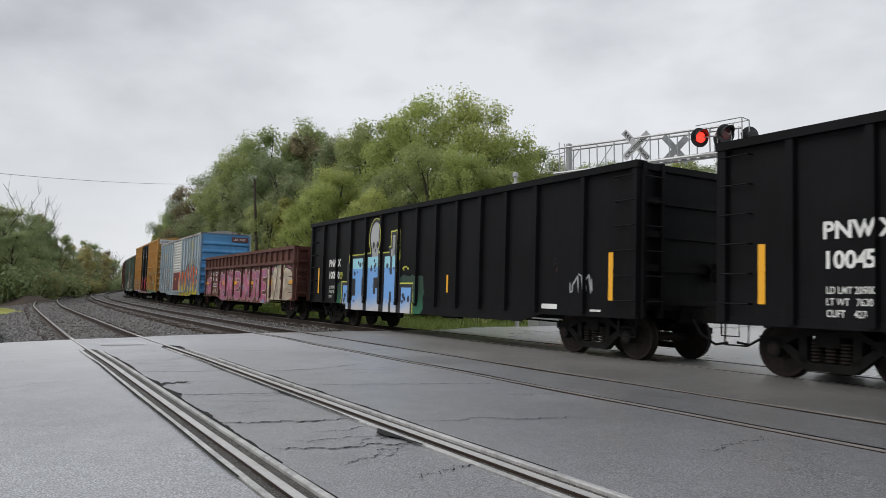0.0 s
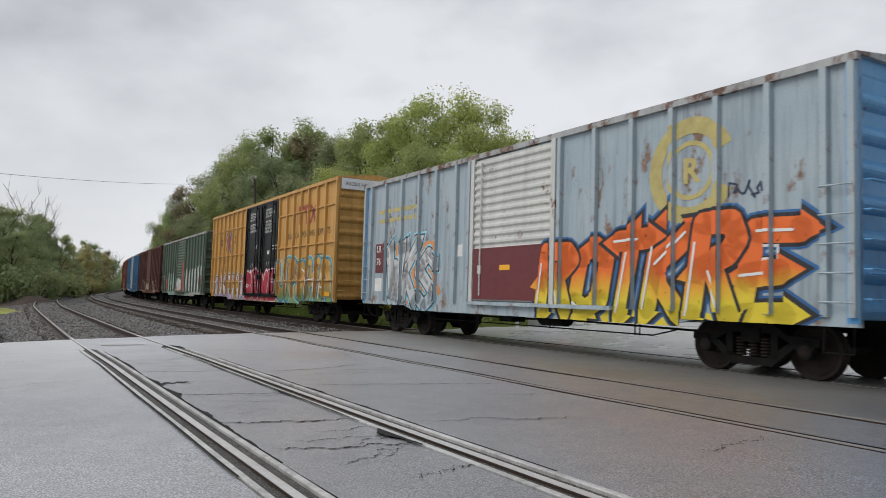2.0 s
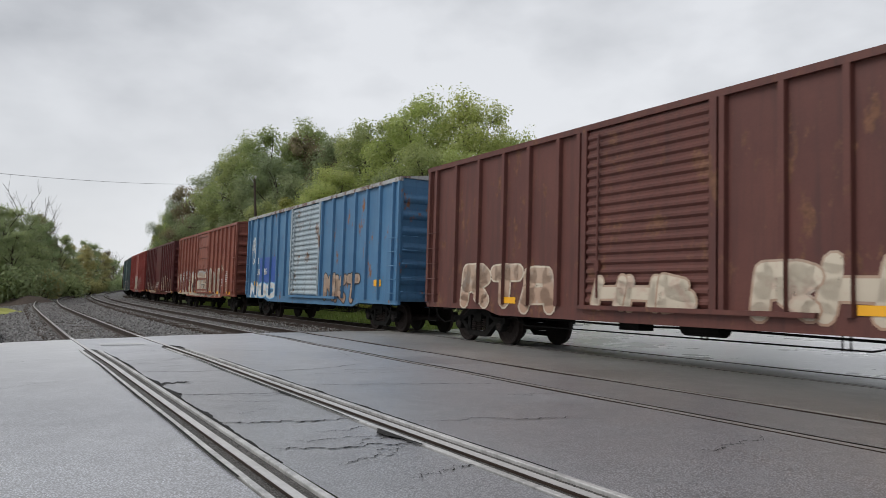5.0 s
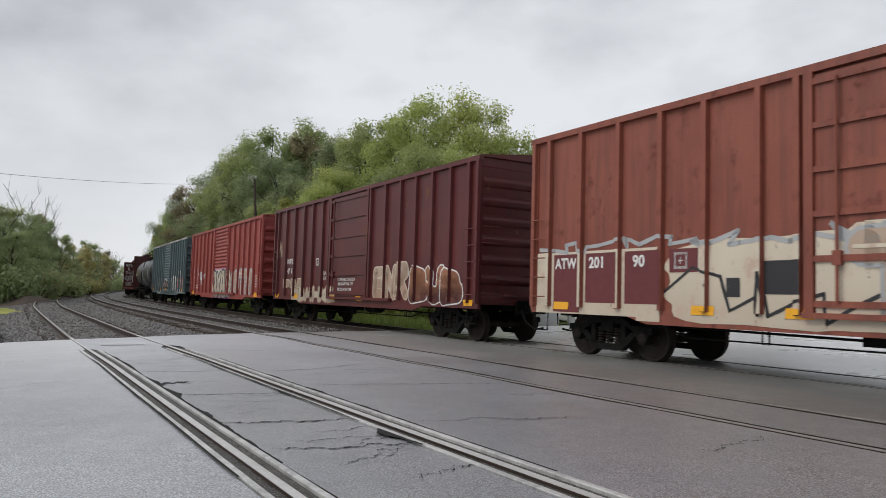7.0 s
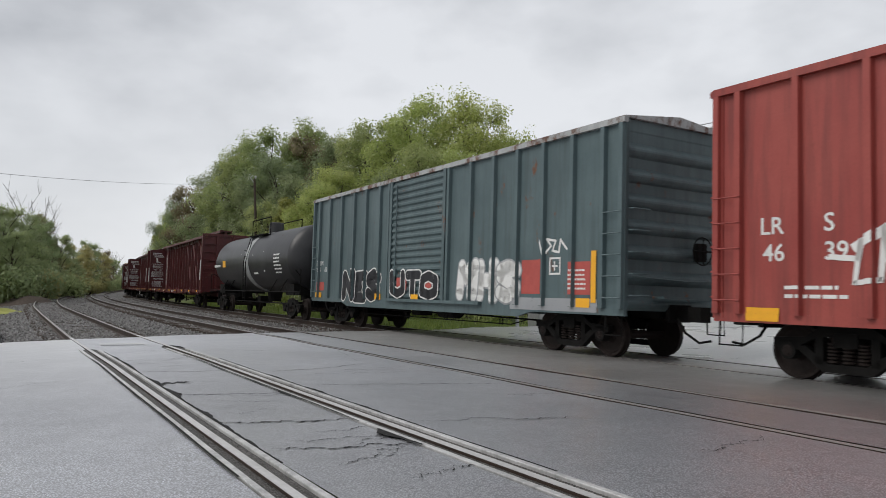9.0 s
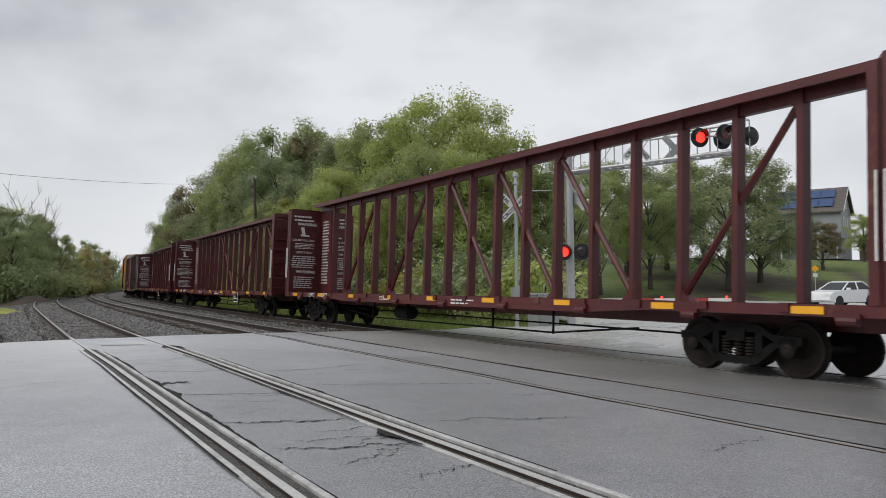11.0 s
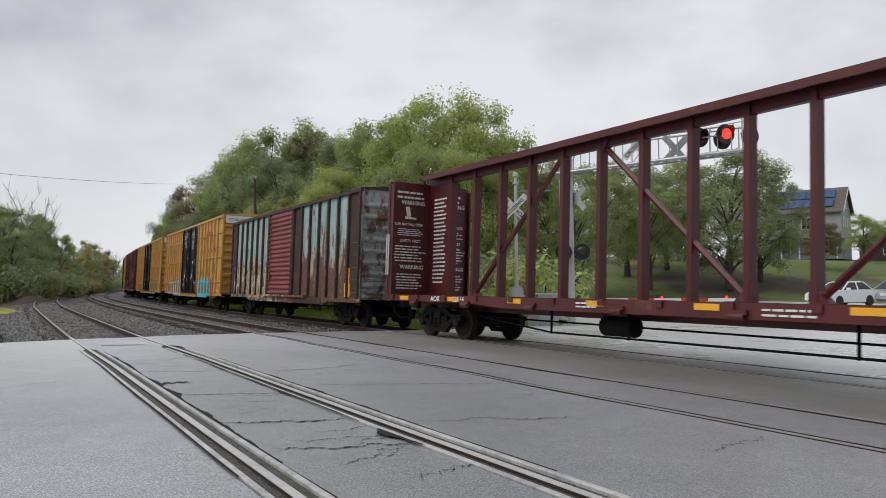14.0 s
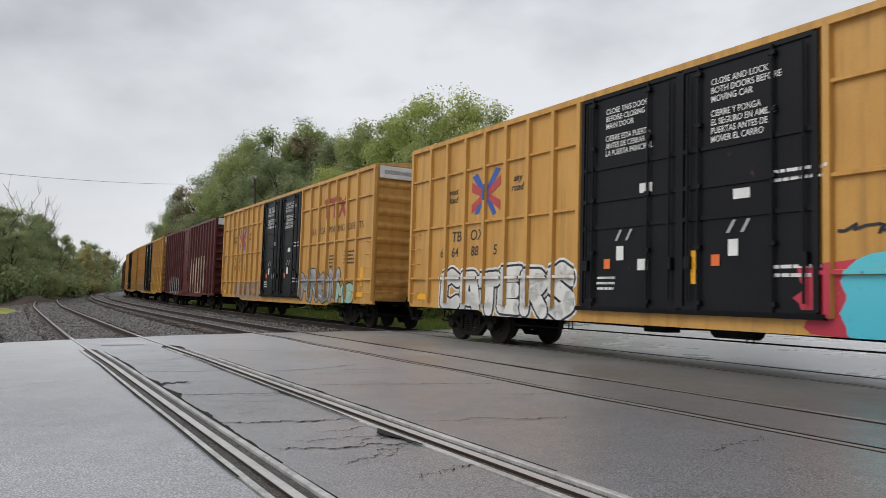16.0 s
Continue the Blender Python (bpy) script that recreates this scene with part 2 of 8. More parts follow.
M["slate"] = paint("slate_green_paint", (0.07, 0.105, 0.112), (0.105, 0.148, 0.155), 0.14, 0.5, 0.7)
M["tank"] = paint("black_tank_paint", (0.018, 0.018, 0.02), (0.04, 0.04, 0.042), 0.05, 0.38, 0.4)
M["beam"] = paint("centre_beam_maroon", (0.070, 0.010, 0.011), (0.105, 0.018, 0.018), 0.2, 0.45, 0.6, (0.08, 0.03, 0.02))
M["rusty"] = scabbed("rusted_aqua_paint")
M["rustdoor"] = paint("red_door_paint", (0.20, 0.042, 0.04), (0.25, 0.06, 0.052), 0.16, 0.55, 0.7)
M["whitedoor"] = paint("off_white_door_paint", (0.52, 0.53, 0.51), (0.6, 0.6, 0.57), 0.15, 0.5, 0.5)
M["blackdoor"] = paint("black_door_paint", (0.0045, 0.005, 0.0065), (0.009, 0.0095, 0.012), 0.04, 0.45, 0.3, gloss=0.2)
M["rustpost"] = paint("dark_rust_steel", (0.035, 0.021, 0.018), (0.055, 0.03, 0.024), 0.35, 0.7, 0.6, (0.055, 0.026, 0.018))
M["under"] = plain("grimy_underframe", (0.008, 0.0075, 0.007), 0.85, 0.0, 0.4, 6.0, gloss=0.15)
M["wheel"] = plain("brown_wheel_steel", (0.022, 0.016, 0.014), 0.7, 0.1, 0.4, 12.0, gloss=0.2)
M["roofgrey"] = paint("galvanised_roof", (0.33, 0.34, 0.34), (0.42, 0.43, 0.43), 0.38, 0.5, 0.6, (0.09, 0.05, 0.035))
M["white"] = plain("white_stencil_paint", (0.72, 0.72, 0.70), 0.55, 0.0, 0.25, 20.0, 0.05)
M["ink"] = plain("black_stencil_paint", (0.03, 0.025, 0.02), 0.5, 0.0, 0.3, 20.0, 0.05)
M["reflector"] = plain("amber_reflector_strip", (0.82, 0.40, 0.015), 0.35, 0.0, 0.12, 8.0, 0.05)
M["orange_sticker"] = plain("orange_sticker_film", (0.75, 0.16, 0.03), 0.45, 0.0, 0.15, 9.0, 0.05)
M["faded_yellow"] = plain("faded_yellow_stencil", (0.50, 0.42, 0.16), 0.6, 0.0, 0.3, 5.0, 0.05)
M["logo_red"] = plain("red_logo_paint", (0.42, 0.05, 0.05), 0.45, 0.0, 0.15, 9.0, 0.05)
M["logo_blue"] = plain("blue_logo_paint", (0.03, 0.09, 0.35), 0.45, 0.0, 0.15, 9.0, 0.05)
M["logo_rust"] = plain("oxide_logo_paint", (0.30, 0.05, 0.035), 0.5, 0.0, 0.2, 9.0, 0.05)
M["redpanel"] = plain("red_stencil_panel", (0.42, 0.075, 0.06), 0.5, 0.0, 0.2, 6.0, 0.05)
M["marpanel"] = plain("maroon_stencil_panel", (0.13, 0.022, 0.026), 0.5, 0.0, 0.2, 6.0, 0.05)
M["rail"] = plain("rusted_rail_steel", (0.055, 0.038, 0.03), 0.6, 0.5, 0.4, 10.0)
M["railtop"] = plain("worn_rail_head", (0.6, 0.59, 0.58), 0.38, 0.35, 0.25, 14.0, 0.05)
M["mainhead"] = plain("dull_rail_head", (0.30, 0.285, 0.27), 0.45, 0.35, 0.3, 14.0, 0.05)
M["railwet"] = plain("grey_guard_steel", (0.60, 0.595, 0.585), 0.36, 0.35, 0.55, 16.0, 0.3)
M["tie"] = plain("weathered_tie_wood", (0.075, 0.055, 0.042), 0.85, 0.0, 0.45, 7.0, 0.6)
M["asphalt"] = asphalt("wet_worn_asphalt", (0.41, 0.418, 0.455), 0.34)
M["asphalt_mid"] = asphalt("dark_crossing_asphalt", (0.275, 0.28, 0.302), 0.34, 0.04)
# next two are darker bases: the train's shade is put into their colour
M["asphalt_dark"] = asphalt("shaded_damp_asphalt", (0.235, 0.238, 0.25), 0.34, 0.05)
M["asphalt_brown"] = asphalt("shaded_brown_asphalt", (0.19, 0.186, 0.18), 0.36, 0.10)
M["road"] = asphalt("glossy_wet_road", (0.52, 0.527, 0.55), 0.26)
M["crack"] = plain("crack_dirt", (0.006, 0.0055, 0.005), 1.0, 0.0, 0.4, 20.0, 0.5)
M["groove"] = gravel("gritty_flangeway_dirt", (0.07, 0.066, 0.058), (0.27, 0.26, 0.24), 70.0)
M["ballast"] = gravel("grey_ballast", (0.10, 0.095, 0.09), (0.27, 0.26, 0.25), 22.0)
M["fines"] = asphalt("crumbling_lot_asphalt", (0.34, 0.34, 0.35), 0.42)
M["turf"] = plain("yellow_green_turf", (0.30, 0.31, 0.07), 0.9, 0.0, 0.4, 9.0, 0.9)
M["earth"] = plain("bare_brown_earth", (0.105, 0.08, 0.065), 0.9, 0.0, 0.4, 5.0, 0.8)
M["lime"] = plain("white_road_paint", (0.6, 0.6, 0.58), 0.6, 0.0, 0.4, 9.0, 0.2)
M["yellowline"] = plain("yellow_road_paint", (0.55, 0.36, 0.04), 0.55, 0.0, 0.3, 9.0, 0.2)
M["galv"] = plain("galvanised_mast_steel", (0.42, 0.43, 0.43), 0.45, 0.4, 0.2, 6.0, 0.1)
M["signwhite"] = plain("white_sign_sheet", (0.70, 0.70, 0.68), 0.45, 0.0, 0.12, 7.0, 0.05)
M["signblack"] = plain("black_sign_letters", (0.015, 0.015, 0.015), 0.5, 0.0, 0.2, 9.0, 0.05)
M["lampblack"] = plain("black_signal_housing", (0.016, 0.016, 0.017), 0.45, 0.0, 0.3, 9.0, 0.05)
M["lens_off"] = plain("unlit_red_lens", (0.10, 0.006, 0.006), 0.2, 0.0, 0.2, 30.0, 0.1)
M["lens_on"] = glow_mat("lit_red_lens", (1.0, 0.025, 0.015), 2.6)
M["bark"] = plain("grey_brown_bark", (0.085, 0.07, 0.056), 0.9, 0.0, 0.45, 5.0, 0.9)
M["leaf_a"] = leafy("fresh_green_leaves", (0.40, 0.47, 0.13), (0.62, 0.64, 0.24))
M["leaf_b"] = leafy("mid_green_leaves", (0.33, 0.39, 0.14), (0.52, 0.55, 0.23))
M["leaf_c"] = leafy("dark_green_leaves", (0.26, 0.31, 0.15), (0.40, 0.45, 0.22))
# left-bank leaves: distant haze is put into a paler, greyer green
M["leaf_f"] = leafy("hazed_green_leaves", (0.34, 0.41, 0.19), (0.50, 0.55, 0.28))
M["leaf_g"] = leafy("dull_gold_leaves", (0.46, 0.42, 0.17), (0.60, 0.55, 0.26))
M["leaf_d"] = leafy("yellowing_leaves", (0.34, 0.34, 0.09), (0.48, 0.44, 0.13))
M["leaf_e"] = leafy("reddish_brown_leaves", (0.27, 0.21, 0.12), (0.33, 0.29, 0.15))
M["grass"] = leafy("grass_blades", (0.17, 0.25, 0.05), (0.30, 0.34, 0.09))


# ---- mesh helpers ----
class Shape:
    """Vertices and faces of one mesh, gathered piece by piece."""

    def __init__(self):
        self.v, self.f = [], []

    def add(self, verts, faces):
        n = len(self.v)
        self.v.extend(tuple(p) for p in verts)
        self.f.extend(tuple(i + n for i in f) for f in faces)
        return self

    def box(self, x0, x1, y0, y1, z0, z1):
        vs = [(x, y, z) for x in (x0, x1) for y in (y0, y1) for z in (z0, z1)]
        return self.add(vs, [(0, 1, 3, 2), (4, 6, 7, 5), (0, 4, 5, 1), (2, 3, 7, 6), (0, 2, 6, 4), (1, 5, 7, 3)])

    def prism(self, profile, axis, a, b):
        """A closed 2D profile swept from a to b along axis 0, 1 or 2."""
        n = len(profile)
        put = {0: lambda t, p: (t, p[0], p[1]), 1: lambda t, p: (p[0], t, p[1]), 2: lambda t, p: (p[0], p[1], t)}[axis]
        vs = [put(a, p) for p in profile] + [put(b, p) for p in profile]
        fs = [(i, (i + 1) % n, n + (i + 1) % n, n + i) for i in range(n)]
        return self.add(vs, fs + [tuple(range(n - 1, -1, -1)), tuple(range(n, 2 * n))])

    def tube(self, pts, r, sides=6, taper=None):
        """A round bar along the points."""
        pts = [Vector(p) for p in pts]
        rings = []
        for i, p in enumerate(pts):
            d = (pts[min(i + 1, len(pts) - 1)] - pts[max(i - 1, 0)]).normalized()
            u = d.cross(Vector((0, 0, 1)) if abs(d.z) < 0.9 else Vector((1, 0, 0))).normalized()
            w = d.cross(u)
            rr = taper[i] if taper else r
            rings.append([p + (u * math.cos(k * math.tau / sides) + w * math.sin(k * math.tau / sides)) * rr for k in range(sides)])
        fs = [(i * sides + k, i * sides + (k + 1) % sides, (i + 1) * sides + (k + 1) % sides, (i + 1) * sides + k)
              for i in range(len(pts) - 1) for k in range(sides)]
        n = len(pts) * sides
        return self.add([q for r_ in rings for q in r_], fs + [tuple(range(sides - 1, -1, -1)), tuple(range(n - sides, n))])

    def lathe(self, prof, axis, centre, sides=20):
        """Rings of (along, radius) round an axis through the centre."""
        cx, cy, cz = centre
        vs = []
        for t, r in prof:
            for k in range(sides):
                c, s = r * math.cos(k * math.tau / sides), r * math.sin(k * math.tau / sides)
                vs.append({0: (cx + t, cy + c, cz + s), 1: (cx + c, cy + t, cz + s), 2: (cx + c, cy + s, cz + t)}[axis])
        n = len(prof)
        fs = [(i * sides + k, i * sides + (k + 1) % sides, (i + 1) * sides + (k + 1) % sides, (i + 1) * sides + k) for i in range(n - 1) for k in range(sides)]
        return self.add(vs, fs + [tuple(range(sides - 1, -1, -1)), tuple(range((n - 1) * sides, n * sides))])

    def mesh(self, name, material, smooth=False):
        me = bpy.data.meshes.new(name)
        me.from_pydata(self.v, [], self.f)
        me.update()
        bm = bmesh.new()
        bm.from_mesh(me)
        bmesh.ops.recalc_face_normals(bm, faces=bm.faces)
        bm.to_mesh(me)
        bm.free()
        if smooth:
            me.polygons.foreach_set("use_smooth", [True] * len(me.polygons))
        me.materials.append(material)
        return me


def part(name, shape, material, parent=None, label="", smooth=False):
    me = shape if isinstance(shape, bpy.types.Mesh) else shape.mesh(name, material, smooth)
    ob = new(name, me)
    ob.parent = parent
    if label:
        tagged(ob, label)
    return ob


def thing(name, label, category, group="", kind="", m=None):
    ob = new(name)
    ob.empty_display_size = 0.3
    if m is not None:
        ob.matrix_basis = m
    return tagged(ob, label, category, group, kind)


# ---- the line of the tracks ----
S_STEP = 1.0
S_ALL = np.arange(-460.0, 640.0, S_STEP)
BEND = np.interp(S_ALL, [-20, 10, 40, 70, 100, 140, 200], [0.000283, 0.000375, 0.001124, 0.001206, 0.001669, 0.001693, 0.001693])
TURN = radians(31.03) - np.cumsum(BEND) * S_STEP
I0 = int(460 / S_STEP)
TURN = TURN - TURN[I0] + radians(31.03)
PX, PY = np.cumsum(-np.sin(TURN)) * S_STEP, np.cumsum(np.cos(TURN)) * S_STEP
PX, PY = PX - PX[I0] + 7.0, PY - PY[I0] + 9.958
CANT = radians(2.45)
B_OFF = -4.466
LEVEL_O = (-80, -10, -8, -5.22, -3.72, -0.75, 0.75, 6, 20, 60)
LEVEL_Z = (0.22, 0.22, 0.215, 0.163, 0.10, 0.0, -0.064, -0.15, -0.2, -0.2)


def level(off):
    """Height of the rail heads and of the pavement across the tracks."""
    return np.interp(off, LEVEL_O, LEVEL_Z)


def plan(s, off):
    x, y, t = np.interp(s, S_ALL, PX), np.interp(s, S_ALL, PY), np.interp(s, S_ALL, TURN)
    return x + off * np.cos(t), y + off * np.sin(t)


def spot(s, off, dz=0.0):
    x, y = plan(s, off)
    return (float(x), float(y), float(level(off)) + dz)


def a_off(s):
    """The siding's centre line, as an offset from the main track."""
    return np.interp(s, [-60, 8, 15, 25, 36, 46, 70, 86, 114, 140], [-8.81, -8.82, -8.93, -8.96, -9.05, -9.2, -9.15, -8.6, -7.4, -6.2])


def offset_of(x, y):
    d = (PX[None, :] - np.asarray(x)[:, None]) ** 2 + (PY[None, :] - np.asarray(y)[:, None]) ** 2
    i = d.argmin(1)
    return (x - PX[i]) * np.cos(TURN[i]) + (y - PY[i]) * np.sin(TURN[i]), S_ALL[i]


# ---- ground ----
def edge_s(off):
    """Where the pavement ends and the ballast begins, along the tracks."""
    return float(np.interp(off, [-40, -11.5, -8, -3.8, 0.8, 4, 7.6, 12, 16, 22, 40], [13.0, 14.3, 14.5, 15.2, 16.0, 17.0, 15.8, 22.0, 30.0, 60.0, 60.0]))


def terrain(x, y):
    off, s = offset_of(x, y)
    z = level(off) - 0.38
    z = np.where((off > -12.5) & (off < 3.0), level(off) - 0.42, z)
    left = np.clip((-off - 15) / 14, 0, 1) * np.clip((s - 26) / 25, 0, 1)
    z = z + left * 2.4
    right = np.clip((off - 14) / 25, 0, 1) * np.clip((s - 30) / 30, 0, 1)
    z = z + right * 1.6
    hill = np.clip((np.asarray(y) - 62) / 22, 0, 1) * np.clip((np.asarray(x) - 4) / 10, 0, 1)
    return z + hill * 3.2


def make_ground():
    xs = np.concatenate([[-3000, -1200, -500, -300], np.arange(-200, -60, 10), np.arange(-60, 60, 2.0), np.arange(60, 201, 10), [300, 500, 1200, 3000]])
    ys = np.concatenate([[-3000, -1000, -400, -150, -60], np.arange(-40, 130, 2.0), np.arange(130, 301, 10), [400, 600, 1200, 3000]])
    gx, gy = np.meshgrid(xs, ys)
    fx, fy = gx.ravel(), gy.ravel()
    z = terrain(fx, fy)
    rough = np.array([noise.noise((a * 0.3, b * 0.3, 0)) for a, b in zip(fx, fy)]) * 0.06
    off, s = offset_of(fx, fy)
    z = z + rough * ((off < -14) | (off > 8))
    n, k = len(ys), len(xs)
    sh = Shape()
    sh.add(np.stack([fx, fy, z], 1).tolist(), [(j * k + i, j * k + i + 1, (j + 1) * k + i + 1, (j + 1) * k + i) for j in range(n - 1) for i in range(k - 1)])
    m, nt, bs = nodes_for("grass_and_earth")
    v = coords(nt)
    c = blend(nt, span(nt, noise_node(nt, v, 2.0, 6), 0.3, 0.7), (0.11, 0.155, 0.045), (0.19, 0.23, 0.07))
    c = blend(nt, span(nt, noise_node(nt, v, 0.11, 5), 0.47, 0.56), c, (0.085, 0.065, 0.045))
    c = blend(nt, span(nt, noise_node(nt, v, 18.0, 4), 0.4, 0.75, 0, 0.6), c, (0.03, 0.045, 0.014))
    nt.links.new(c, bs.inputs["Base Color"])
    bs.inputs["Roughness"].default_value = 0.85
    bumped(nt, bs, noise_node(nt, v, 9.0, 6), 0.8, 0.08)
    tagged(part("ground", sh, m, smooth=True), "grassy earth beside and beyond the tracks", "ground", kind="structure")


def strip(name, offs, s0, s1, step, dz, material, label, category, wave=0.0, parent=None, kind="structure"):
    """A sheet along the tracks between offsets that may be functions of s, with a short skirt down."""
    sh = Shape()
    cols = []
    n = len(offs)
    for j, o in enumerate(offs):
        e = s1(o if not callable(o) else o(10.0)) if callable(s1) else s1
        k = max(2, int((e - s0) / step))
        col = []
        for i in range(k + 1):
            s = s0 + (e - s0) * i / k
            oo = o(s) if callable(o) else o
            z = dz + wave * noise.noise((s * 0.45, oo * 0.45, 3.0))
            jig = 0.0
            if i == k and callable(s1):
                jig = 0.35 * noise.noise((oo * 0.9, 1.0, 0)) + 0.12 * noise.noise((oo * 4.1, 1.0, 5))
            col.append(spot(s + jig, oo, z))
        col.append((col[-1][0], col[-1][1], col[-1][2] - 0.3))
        cols.append(col)
    k = min(len(c) for c in cols)
    for a, b in zip(cols[:-1], cols[1:]):
        m_ = max(len(a), len(b))
        ra = [a[min(len(a) - 1, round(i * (len(a) - 1) / (m_ - 1)))] for i in range(m_)]
        rb = [b[min(len(b) - 1, round(i * (len(b) - 1) / (m_ - 1)))] for i in range(m_)]
        sh.add(ra + rb, [(i, i + 1, m_ + i + 1, m_ + i) for i in range(m_ - 1)])
    bm = bmesh.new()
    me = sh.mesh(name, material, True)
    bm.from_mesh(me)
    bmesh.ops.remove_doubles(bm, verts=bm.verts, dist=0.001)
    bmesh.ops.recalc_face_normals(bm, faces=bm.faces)
    if sum(f.normal.z for f in bm.faces) < 0:
        bmesh.ops.reverse_faces(bm, faces=bm.faces)
    bm.to_mesh(me)
    bm.free()
    return tagged(part(name, me, material, parent), label, category, kind=kind)


G = 0.75      # half the distance between rail centres
HEAD = 0.036  # half a rail head
GAP = 0.10   # flangeway


def lip(s):
    """The asphalt keeps clear of the guard strips, then closes up to the rail."""
    return float(np.interp(s, [11.0, 11.4], [0.195, 0.045]))


def make_pavement():
    A = a_off
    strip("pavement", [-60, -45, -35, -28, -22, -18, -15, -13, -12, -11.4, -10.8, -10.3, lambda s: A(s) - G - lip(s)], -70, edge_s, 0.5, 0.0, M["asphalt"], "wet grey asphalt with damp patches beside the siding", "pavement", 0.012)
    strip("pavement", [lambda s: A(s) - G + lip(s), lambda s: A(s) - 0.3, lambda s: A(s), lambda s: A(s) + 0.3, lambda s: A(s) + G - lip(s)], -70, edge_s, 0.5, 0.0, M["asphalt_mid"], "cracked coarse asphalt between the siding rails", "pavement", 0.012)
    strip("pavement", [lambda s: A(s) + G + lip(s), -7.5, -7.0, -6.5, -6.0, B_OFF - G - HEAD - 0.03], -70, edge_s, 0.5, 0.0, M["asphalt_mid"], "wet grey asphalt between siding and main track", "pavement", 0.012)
    # strips nearest the train carry its shade in their base colour
    strip("pavement", [B_OFF - G + HEAD + GAP, B_OFF, B_OFF + G - HEAD - GAP], -70, edge_s, 0.5, 0.0, M["asphalt_dark"], "damp asphalt between main track rails, darkened for the train's shade", "pavement", 0.012)
    strip("pavement", [B_OFF + G + HEAD + 0.03, -3.2, -2.6, -2.0, -1.4, -G - HEAD - 0.03], -70, edge_s, 0.5, 0.0, M["asphalt_brown"], "gritty brown-grey asphalt between the main tracks, train shade in its colour", "pavement", 0.012)
    strip("pavement", [-G + HEAD + GAP, 0.0, G - HEAD - GAP], -70, edge_s, 0.5, 0.0, M["asphalt_brown"], "gritty asphalt under the train, its shade put into the colour", "pavement", 0.012)
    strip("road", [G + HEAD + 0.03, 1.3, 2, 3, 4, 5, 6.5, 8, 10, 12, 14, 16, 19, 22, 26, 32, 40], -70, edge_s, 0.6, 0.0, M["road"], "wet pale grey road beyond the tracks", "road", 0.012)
    strip("gravel_lot", [-60, -45, -35, -28, -22, -18, -15, -13, -12, -11.2], 13.0, lambda o: 24.5 - 0.9 * max(0.0, o + 14), 0.6, -0.05, M["fines"], "worn pale gravel lot beside the siding", "gravel", 0.03)
    # mud in the flangeways
    for c, lo, hi in ((A, -G - 0.21, -G + 0.21), (A, G - 0.17, G + 0.21)):
        strip("flangeway", [lambda s: A(s) + lo, lambda s: A(s) + hi], -70, 11.6, 1.0, -0.016, M["groove"], "muddy groove beside the siding rail", "flangeway")
    for c in (B_OFF, 0.0):
        for lo, hi in ((-G - 0.09, -G + 0.14), (G - 0.14, G + 0.09)):
            strip("flangeway", [c + lo, c + hi], -70, edge_s, 1.0, -0.05, M["groove"], "wet dark groove beside the rail", "flangeway")


RAIL = [(-0.036, 0.0), (0.036, 0.0), (0.036, -0.035), (0.01, -0.05), (0.01, -0.13), (0.068, -0.15), (0.068, -0.165), (-0.068, -0.165), (-0.068, -0.15), (-0.01, -0.13), (-0.01, -0.05), (-0.036, -0.035)]


def rail_bar(name, centre, s0, s1, step, profile, dz, material, parent=None, label=""):
    sh = Shape()
    k, n = int((s1 - s0) / step), len(profile)
    for i in range(k + 1):
        s = s0 + (s1 - s0) * i / k
        o = centre(s) if callable(centre) else centre
        x, y = plan(s, 0.0)
        t = float(np.interp(s, S_ALL, TURN))
        base = spot(s, o, dz)
        sh.v += [(base[0] + a * math.cos(t), base[1] + a * math.sin(t), base[2] + b) for a, b in profile]
    sh.f += [(i * n + j, i * n + (j + 1) % n, (i + 1) * n + (j + 1) % n, (i + 1) * n + j) for i in range(k) for j in range(n)]
    sh.f += [tuple(range(n)), tuple(range(k * n, k * n + n))]
    return part(name, sh, material, parent, label)


